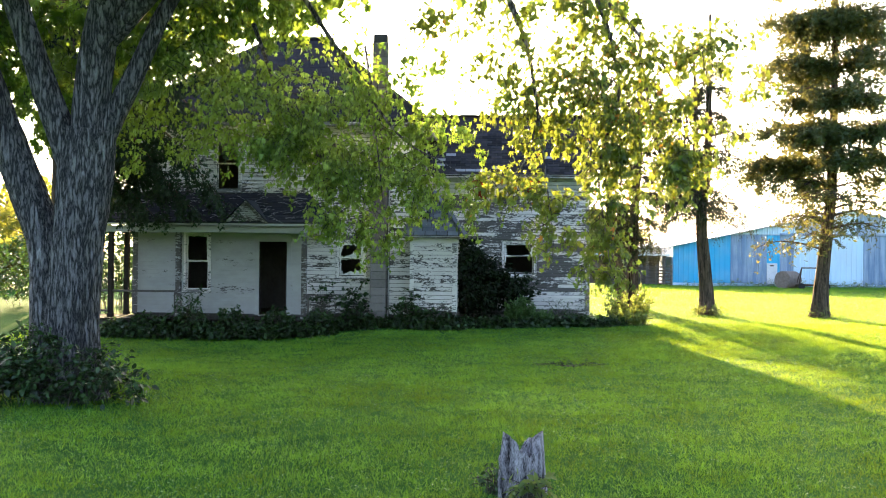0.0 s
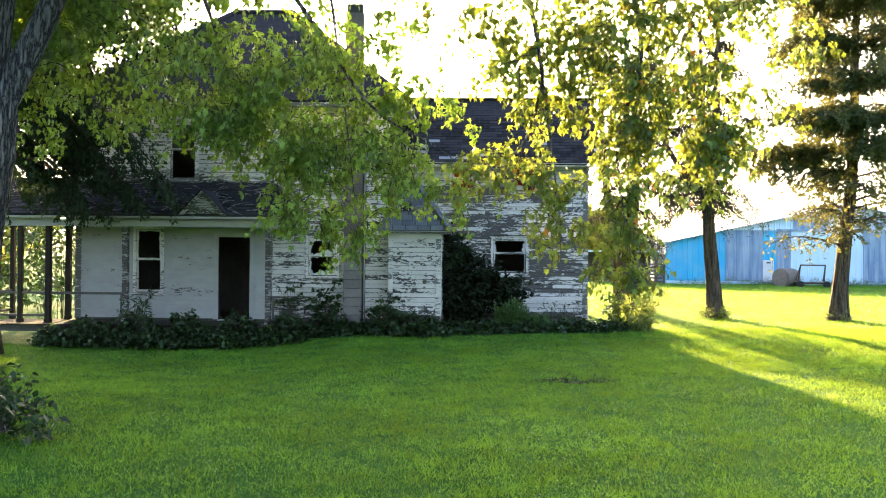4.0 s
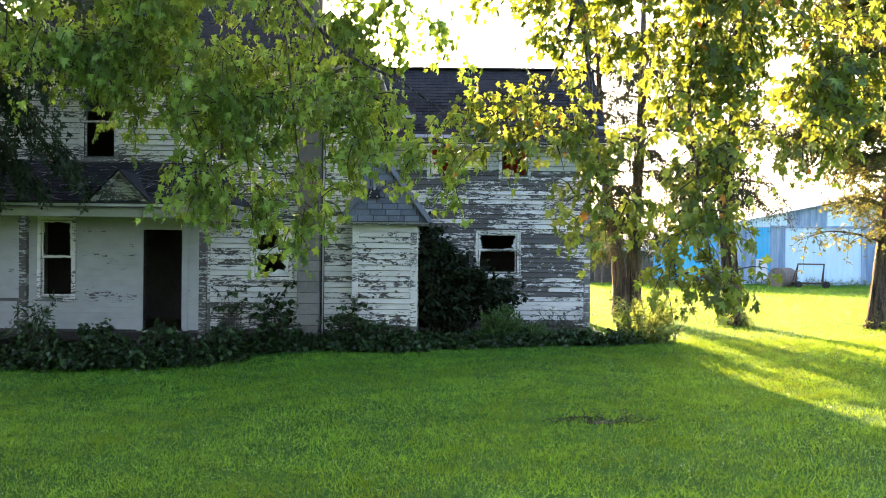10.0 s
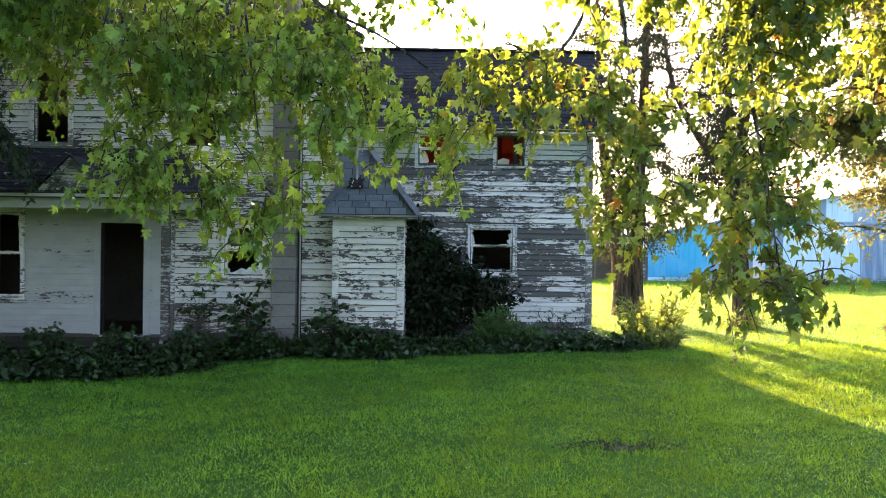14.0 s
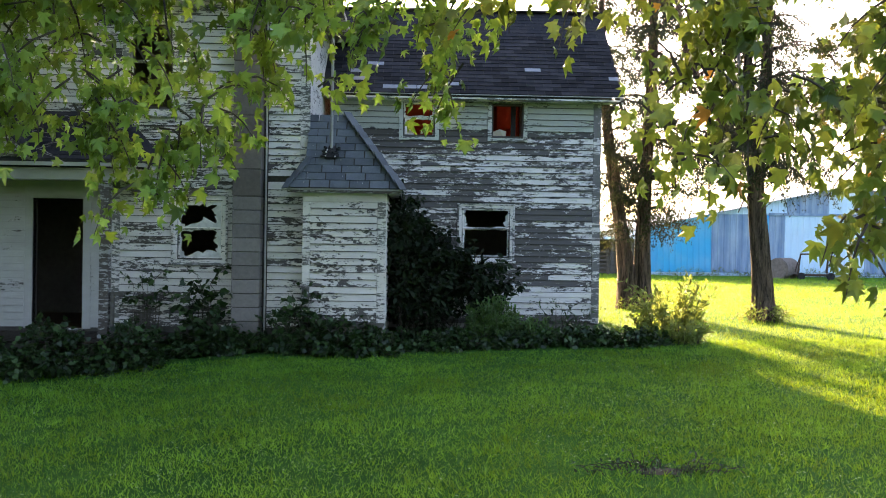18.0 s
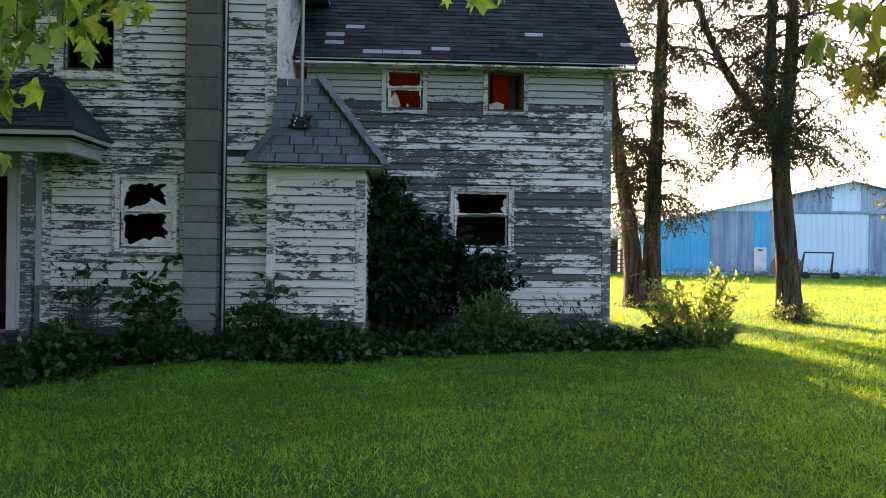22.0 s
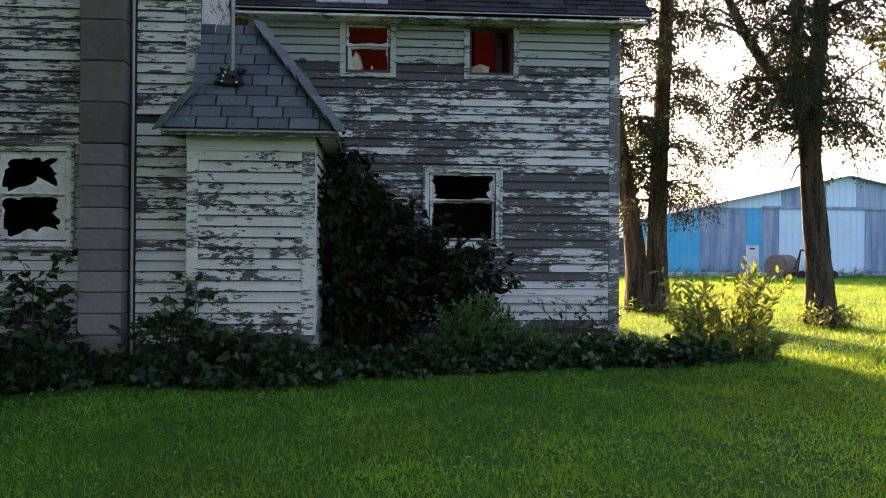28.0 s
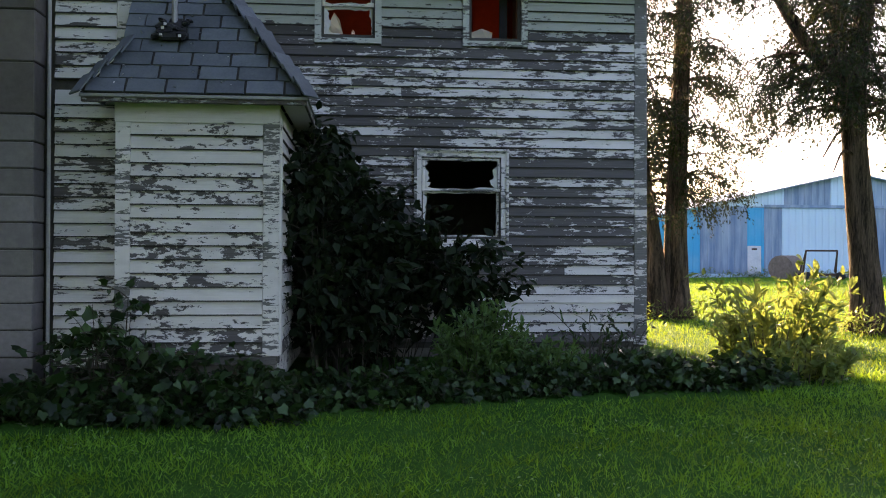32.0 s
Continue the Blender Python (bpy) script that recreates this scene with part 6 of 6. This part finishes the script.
for x0, x1, mat in ((15.15, 18.9, "steel_pale"), (18.9, 21.0, "steel_dark"), (21.0, 22.4, "steel_pale"), (22.4, 24.0, "steel_grey"), (24.0, 30.0, "steel_pale")):
    barn_sheet(x0, x1, 3.2, None, M[mat], name="gable_panel")
part("door_track", boxed((18.0, 30.0, B_Y - 0.08, B_Y + 0.01, 3.15, 3.28), edge=0.01), M["steel_dark"], barn)
for s in (-1, 1):
    xe = b_mid + s * (b_mid - B_L + 0.3)
    ze = B_EZ - (B_PZ - B_EZ) * 0.3 / (b_mid - B_L)
    top = [(xe, B_Y - 0.3, ze), (b_mid, B_Y - 0.3, B_PZ), (b_mid, B_D, B_PZ), (xe, B_D, ze)]
    slab("roof", top[::-s], 0.05, M["steel_dark"], barn)
bdoor = part("walk_door", boxed((17.24, 17.85, B_Y - 0.06, B_Y - 0.03, 0.28, 1.5), edge=0.01), M["door_white"], barn, "scuffed white walk-in door")
part("notice", boxed((17.42, 17.66, B_Y - 0.068, B_Y - 0.061, 1.32, 1.4)), M["iron"], bdoor, "small dark notice plate")

# ---- round bale and steel frame before the barn ----
bale = thing("round_bale", "weathered round hay bale lying on the grass", "hay bale", (17.5, 48.0, 0.12))
bm = bmesh.new()
bmesh.ops.create_cone(bm, cap_ends=True, segments=28, radius1=0.5, radius2=0.5, depth=1.15, matrix=pose(0, 0, 0.47, 0, 90, 38))
bmesh.ops.bevel(bm, geom=[e for e in bm.edges if len(e.link_faces) == 2 and e.calc_face_angle(0) > 0.8], offset=0.05, segments=2, affect="EDGES")
part("hay", bm, M["straw"], bale)
implement = thing("steel_frame", "rusty three-point implement frame with an upright hoop", "implement", (18.6, 47.6, 0.13))
bm = bmesh.new()
for a, b, r in (((-0.62, 0, 0.25), (-0.5, 0, 1.15), 0.035), ((0.72, 0, 0.25), (0.78, 0, 1.15), 0.035), ((-0.52, 0, 1.15), (0.8, 0, 1.15), 0.035), ((-0.5, 0, 1.15), (-0.75, 0, 0.35), 0.025), ((0.78, 0, 1.15), (0.66, 0, 0.3), 0.025)):
    bar(bm, a, b, r)
part("hoop", bm, M["iron"], implement)
part("bed", boxed((-0.8, 0.95, -0.3, 0.3, 0.16, 0.25), edge=0.01), M["iron"], implement)
for x in (-0.6, 0.75):
    bm = bmesh.new()
    bmesh.ops.create_cone(bm, cap_ends=True, segments=16, radius1=0.17, radius2=0.17, depth=0.12, matrix=pose(x, -0.3, 0.15, 90, 0, 0))
    part("wheel", bm, M["black"], implement)

# ---- corral with sheds behind the cedars ----
corral = thing("corral_fence", "grey plank corral panels in front of a low cattle shed", "fence", (10.3, 49.5, 0.1), placed=True)
rng = random.Random(21)
for i in range(5):
    x = 8.0 + i * 0.85
    part("fence_post", boxed((x - 0.05, x + 0.05, 49.45, 49.55, 0.0, 1.35), edge=0.01), M["old_wood"], corral)
    for k in range(6):
        if i < 4:
            z = 0.28 + k * 0.19
            ob = part("fence_rail", boxed((-0.42, 0.42, -0.015, 0.015, -0.035, 0.035), edge=0.004), M["old_wood"], corral)
            ob.matrix_basis = pose(x + 0.42, 49.43, z, 0, rng.uniform(-3, 3), 0)
shed = thing("cattle_shed", "open-fronted old cattle shed with pale sheet roof", "shed", (9.6, 53, 0.1), placed=True)
for x in (7.4, 8.9, 10.4, 11.4):
    part("shed_post", boxed((x - 0.08, x + 0.08, 51.6, 51.76, 0.0, 1.9), edge=0.01), M["old_wood"], shed)
part("shed_roof", boxed((7.0, 11.7, 51.4, 55.0, 1.88, 1.98)), M["steel_pale"], shed)
part("shed_back", boxed((7.0, 11.7, 54.8, 54.9, 0.0, 1.88)), M["old_wood"], shed)
part("brace", boxed((8.6, 9.2, 51.6, 51.7, 1.45, 1.6)), M["old_wood"], shed)

# loose things in the lawn
rock = thing("stone", "small grey stone lying in the grass", "stone", (9.17, 20.02, -0.12))
bm = bmesh.new()
bmesh.ops.create_icosphere(bm, subdivisions=2, radius=0.13)
for v in bm.verts:
    v.co = v.co * (1 + 0.22 * noise.noise(v.co * 9)) * 1.0
    v.co.z *= 0.55
part("rock", bm, M["stone"], rock, smooth=True)
patch = thing("bare_patch", "bare soil scar in the lawn", "soil", (2.75, 15.8, float(ground_z(2.75, 15.8))))
nb = 22
pv, pr = [], random.Random(7)
for r, h in ((0.04, 0.014), (0.1, 0.012), (0.2, 0.001)):
    for j in range(nb):
        s, a = r * pr.uniform(0.75, 1.2), 2 * math.pi * j / nb
        pv.append((math.cos(a) * s, math.sin(a) * s * 0.55, h))
part("soil", mesh_from("soil", pv, [tuple(range(nb))] + [(k * nb + j, (k + 1) * nb + j, (k + 1) * nb + (j + 1) % nb, k * nb + (j + 1) % nb) for k in (0, 1) for j in range(nb)], M["dirt"]), None, patch)
shrub("weed_patch", "small dark weeds in the bare patch", [(2.75, 15.8, -0.4, 0.75, 0.3, 0.03)], 46, 0.035, OVAL, M["vine"], 120, category="weeds", per=5, twig_len=0.1)

shrub("barn_weeds", "rough weeds along the barn's foot", [(13.5 + 2.2 * i, 50.75, 0.25, 1.2, 0.2, 0.2) for i in range(8)], 420, 0.12, SLIM, M["weed"], 121, category="weeds", per=7, twig_len=0.25)
def clover(seed=79):
    """Small pale clover leaves among the blades."""
    rng = np.random.default_rng(seed)
    n = 26000
    y = 2 + 19.5 * rng.uniform(0, 1, n)
    x = 0.9 + rng.uniform(-1, 1, n) * (6 + y * 0.25)
    keep = np.sin(x * 1.3 + 2 * np.sin(y * 0.9)) * np.sin(y * 1.7 + x * 0.4) + rng.normal(0, 0.45, n) > 0.1
    x, y = x[keep], y[keep]
    p = np.stack([x, y, ground_z(x, y) + rng.uniform(0.02, 0.05, len(x))], -1)
    return strewn("clover_leaves", p, rng.normal(0, 1, p.shape) * [1, 1, 0.35], rng.uniform(0.016, 0.034, len(x)), rng.uniform(-0.6, 0.6, len(x)), OVAL, M["clover"])


tagged(new("clover", clover()), "pale clover leaves scattered through the lawn", "clover", kind="stuff")

# ---- far trees and hedges at the field's edge ----
def far_tree(x, y, h, w, seed):
    t = thing("field_tree", "sunlit broadleaf tree at the field's edge", "tree", (x, y, 0.1), group="trees at the field's edge", placed=True)
    rng = np.random.default_rng(seed)
    limb("trunk", [(x, y, -0.1), (x + 0.1, y, h * 0.3), (x, y, h * 0.7)], [0.03 * h, 0.022 * h, 0.008 * h], M["cedar_bark"], t, 8, 0.08, seed)
    for k in range(4):
        a = rng.uniform(0, 6.28)
        limb("bough", [(x, y, h * (0.28 + 0.1 * k)), (x + math.cos(a) * w * 0.4, y + math.sin(a) * w * 0.4, h * (0.42 + 0.1 * k)), (x + math.cos(a) * w * 0.8, y + math.sin(a) * w * 0.8, h * (0.5 + 0.1 * k))], [0.012 * h, 0.008 * h, 0.003 * h], M["cedar_bark"], t, 6, 0.05, seed + k)
    blobs = [(x + rng.normal(0, w * 0.4), y + rng.normal(0, w * 0.4), h * rng.uniform(0.3, 0.85), w * rng.uniform(0.3, 0.5), w * rng.uniform(0.3, 0.5), h * rng.uniform(0.1, 0.17)) for _ in range(11)]
    p, d = in_blobs(rng, blobs, 2600, 0.3)
    tagged(part("crown", strewn("crown", p, d + rng.normal(0, 0.6, d.shape), rng.uniform(0.22, 0.45, len(p)), rng.uniform(-2, 2, len(p)), OVAL, M["far_leaf"]), None, t), kind="stuff")


for i, (x, y, h, w) in enumerate(((-27, 52, 6.5, 3.4), (-21, 60, 8, 4), (-33, 48, 5, 3), (-15.5, 45, 4.2, 2.4), (-38, 66, 9, 4.5), (-12.5, 62, 6, 3), (9.5, 66, 5.5, 3), (13.5, 90, 7, 4), (-20, 36, 2.2, 1.8), (-26, 38, 2.6, 2.2))):
    far_tree(x, y, h, w, 200 + i)

# ---- grass blades over the near lawn ----
def grass(seed=77):
    """Short mown blades, thickest where the path runs."""
    rng = np.random.default_rng(seed)
    n = 1150000
    y = 1.5 + 21.5 * rng.uniform(0, 1, n) ** 0.85
    half = 3.0 + np.maximum(y - 2, 0) * 0.3 + 3.6
    x = 0.9 + rng.uniform(-1, 1, n) * half
    keep = ~((x > -11) & (x < 4.3) & (y > np.interp(x, [-4, -3, -1, 0.5, 2], [20.6, 21.0, 21.4, 21.8, 22.2]))) & ~(((x - 2.75) / 0.2) ** 2 + ((y - 15.8) / 0.12) ** 2 < 1)
    clump = np.sin(x * 3.1 + 1.7 * np.sin(y * 2.3)) * np.sin(y * 3.7 + 1.3 * np.sin(x * 1.9))
    fine = np.sin(x * 17 + 2 * np.sin(y * 9)) * np.sin(y * 19 + 2 * np.sin(x * 11))
    keep &= rng.uniform(0, 1, n) < 0.7 + 0.15 * clump + 0.15 * fine
    x, y = x[keep], y[keep]
    p = np.stack([x, y, ground_z(x, y) - 0.004], -1)
    d = rng.normal(0, 0.6, p.shape) * [1, 1, 0.4] + [0, 0, 0.9]
    size = rng.gamma(7, 0.0062, len(x)) * (1 + 0.2 * clump[keep] + 0.2 * fine[keep])
    return strewn("grass_blades", p, d, np.clip(size, 0.015, 0.09), rng.uniform(-3, 3, len(x)), SHORT, M["grass"])


def pasture(seed=78):
    """Longer blades over the sunlit ground beside and behind the house, sparser with distance."""
    rng = np.random.default_rng(seed)
    n = 300000
    y = 17 + 33 * rng.uniform(0, 1, n) ** 1.25
    x = 4.0 + rng.uniform(0, 1, n) * (7 + (y - 12) * 0.62)
    keep = (x > 4.25) | (y < 21.5)
    x, y = x[keep], y[keep]
    p = np.stack([x, y, ground_z(x, y) - 0.004], -1)
    d = rng.normal(0, 0.38, p.shape) + [0, 0, 1.0]
    size = rng.gamma(6, 0.0062, len(x)) * (1 + (y - 17) * 0.02)
    return strewn("pasture_blades", p, d, np.clip(size, 0.02, 0.2), rng.uniform(-3, 3, len(x)), SHORT, M["grass"])


tagged(new("pasture_grass", pasture()), "sunlit yellow-green pasture grass", "grass", kind="stuff")
tagged(new("grass", grass()), "short green lawn grass with clover", "grass", kind="stuff")

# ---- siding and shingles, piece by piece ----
clapboards(wall_main, X_L + 0.13, -4.02, 0.08, 2.62, Y_M, M["paint_porch"], [PW, DOOR], 301, longest=5.0, lap_shade=False)
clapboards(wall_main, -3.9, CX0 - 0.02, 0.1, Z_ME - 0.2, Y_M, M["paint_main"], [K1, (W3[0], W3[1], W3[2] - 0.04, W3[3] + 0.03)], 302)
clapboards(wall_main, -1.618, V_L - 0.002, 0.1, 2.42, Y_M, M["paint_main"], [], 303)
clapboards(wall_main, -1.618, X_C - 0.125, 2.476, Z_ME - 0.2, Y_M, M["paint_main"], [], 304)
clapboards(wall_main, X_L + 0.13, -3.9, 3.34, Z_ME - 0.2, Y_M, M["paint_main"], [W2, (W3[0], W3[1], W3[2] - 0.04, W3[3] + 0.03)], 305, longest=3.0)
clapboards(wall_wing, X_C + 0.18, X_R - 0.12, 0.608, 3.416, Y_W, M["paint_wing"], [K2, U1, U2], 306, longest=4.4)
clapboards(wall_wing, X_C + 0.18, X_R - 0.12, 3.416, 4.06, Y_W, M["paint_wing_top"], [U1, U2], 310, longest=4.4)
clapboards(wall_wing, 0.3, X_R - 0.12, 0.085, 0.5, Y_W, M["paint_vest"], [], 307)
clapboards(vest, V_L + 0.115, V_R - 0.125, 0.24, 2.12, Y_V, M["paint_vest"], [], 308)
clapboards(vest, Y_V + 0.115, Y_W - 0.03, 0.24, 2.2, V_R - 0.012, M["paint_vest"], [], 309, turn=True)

rng = random.Random(17)
slope = math.hypot(AY - EY, AZ - EZ)
m = shingle_frame((E0, EY, EZ), (E1, EY, EZ), (E0, EY + (AY - EY), AZ))
shingle_plane(entry_roof, m, slope, lambda v: ((X_C - E0) * min(1.0, v / slope / 0.315), (E1 - E0) + (AX - E1) * v / slope), [(M["shingle_blue"], 1)], 0.3, 0.142, rng, gap=0.02)
# hip caps
cap = boxed((-0.085, 0.085, 0, 0.2, 0.0, 0.016), edge=0.004)
first_cap = None
for a, b in (((E1, EY, EZ), (AX, AY, AZ)), ((E0, EY, EZ), (X_C, HY, HZ))):
    a, b = Vector(a), Vector(b)
    steps = int((b - a).length / 0.15)
    q = (b - a).to_track_quat("Y", "Z").to_matrix().to_4x4()
    for k in range(steps + 1):
        if first_cap is None:
            first_cap = ob = part("hip_cap", cap, M["shingle_blue"], entry_roof)
        else:
            ob = part("hip_cap", first_cap.data, None, entry_roof)
        ob.matrix_basis = Matrix.Translation(a + (b - a) * k / max(steps, 1) + Vector((0, -0.006, 0.02))) @ q @ pose(0, -0.05, 0, 7 + rng.uniform(-1, 2), rng.uniform(-3, 3), rng.uniform(-3, 3))
m = shingle_frame((X_C, R_Y0, R_Z0), (R_E, R_Y0, R_Z0), (X_C, R_Y1, R_Z1))
shingle_plane(wing_roof, m, math.hypot(R_Y1 - R_Y0, R_Z1 - R_Z0), lambda v: (0.0, R_E - X_C), [(M["shingle"], 140), (M["shingle_pale"], 1)], 0.305, 0.128, rng, 300,
              pale=lambda u, v: 0.8 if 0.85 < u < 1.8 and 0.08 < v < 0.2 else 0.16 if 0.3 < u < 1.0 and 0.35 < v < 1.3 else 0.012)
m = shingle_frame((P_L, P_E, P_Z), (P_R, P_E, P_Z), (P_L, Y_M, P_T))
pl = math.hypot(Y_M - P_E, P_T - P_Z)
shingle_plane(proof, m, pl, lambda v: (0.0, P_R - P_L - 0.75 * v / pl), [(M["shingle"], 1)], 0.305, 0.13, rng, 120)
m = shingle_frame((m0, n0, mz), (m1, n0, mz), (m0, ry, rz))
ml = math.hypot(ry - n0, rz - mz)
shingle_plane(main_roof, m, ml, lambda v: ((rx0 - m0) * v / ml, (m1 - m0) + (rx1 - m1) * v / ml), [(M["shingle"], 1)], 0.305, 0.14, rng, 0)

# flecks of paint on the entry roof, twigs on the porch roof
rng = np.random.default_rng(61)
n = 110
u, q = rng.uniform(0, 1, n) ** 2.2, rng.uniform(0, 1, n) ** 1.3
pts = np.stack([E0 + 0.25 + u * 0.9, EY + 0.02 + (AY - EY) * q * 0.75, EZ + 0.045 + (AZ - EZ) * q * 0.75], -1)
tagged(part("paint_flakes", strewn("paint_flakes", pts, rng.normal(0, 1, (n, 3)) * [1, 0.4, 0.4], rng.uniform(0.008, 0.035, n), rng.uniform(-1, 1, n), OVAL, M["paint_frame"]), None, entry_roof, "white flakes fallen from the wall"), kind="stuff")
paths = []
for i in range(150):
    x, f, a, l = rng.uniform(P_L + 0.2, P_R - 0.9), rng.uniform(0.02, 0.97), rng.uniform(-0.9, 0.9), rng.uniform(0.1, 0.5)
    d = np.array([math.cos(a), math.sin(a) * 0.8, math.sin(a) * 0.5]) * l
    p0 = np.array([x, P_E + (Y_M - P_E) * f, P_Z + (P_T - P_Z) * f + 0.035])
    paths.append([p0, p0 + d * 0.5 + [0, 0, 0.015], p0 + d])
tagged(new("twig_litter", twigs_mesh("twig_litter", paths, M["stump"], 0.008, 0.003)), "fallen grey twigs lying on the porch roof", "twigs", kind="stuff")
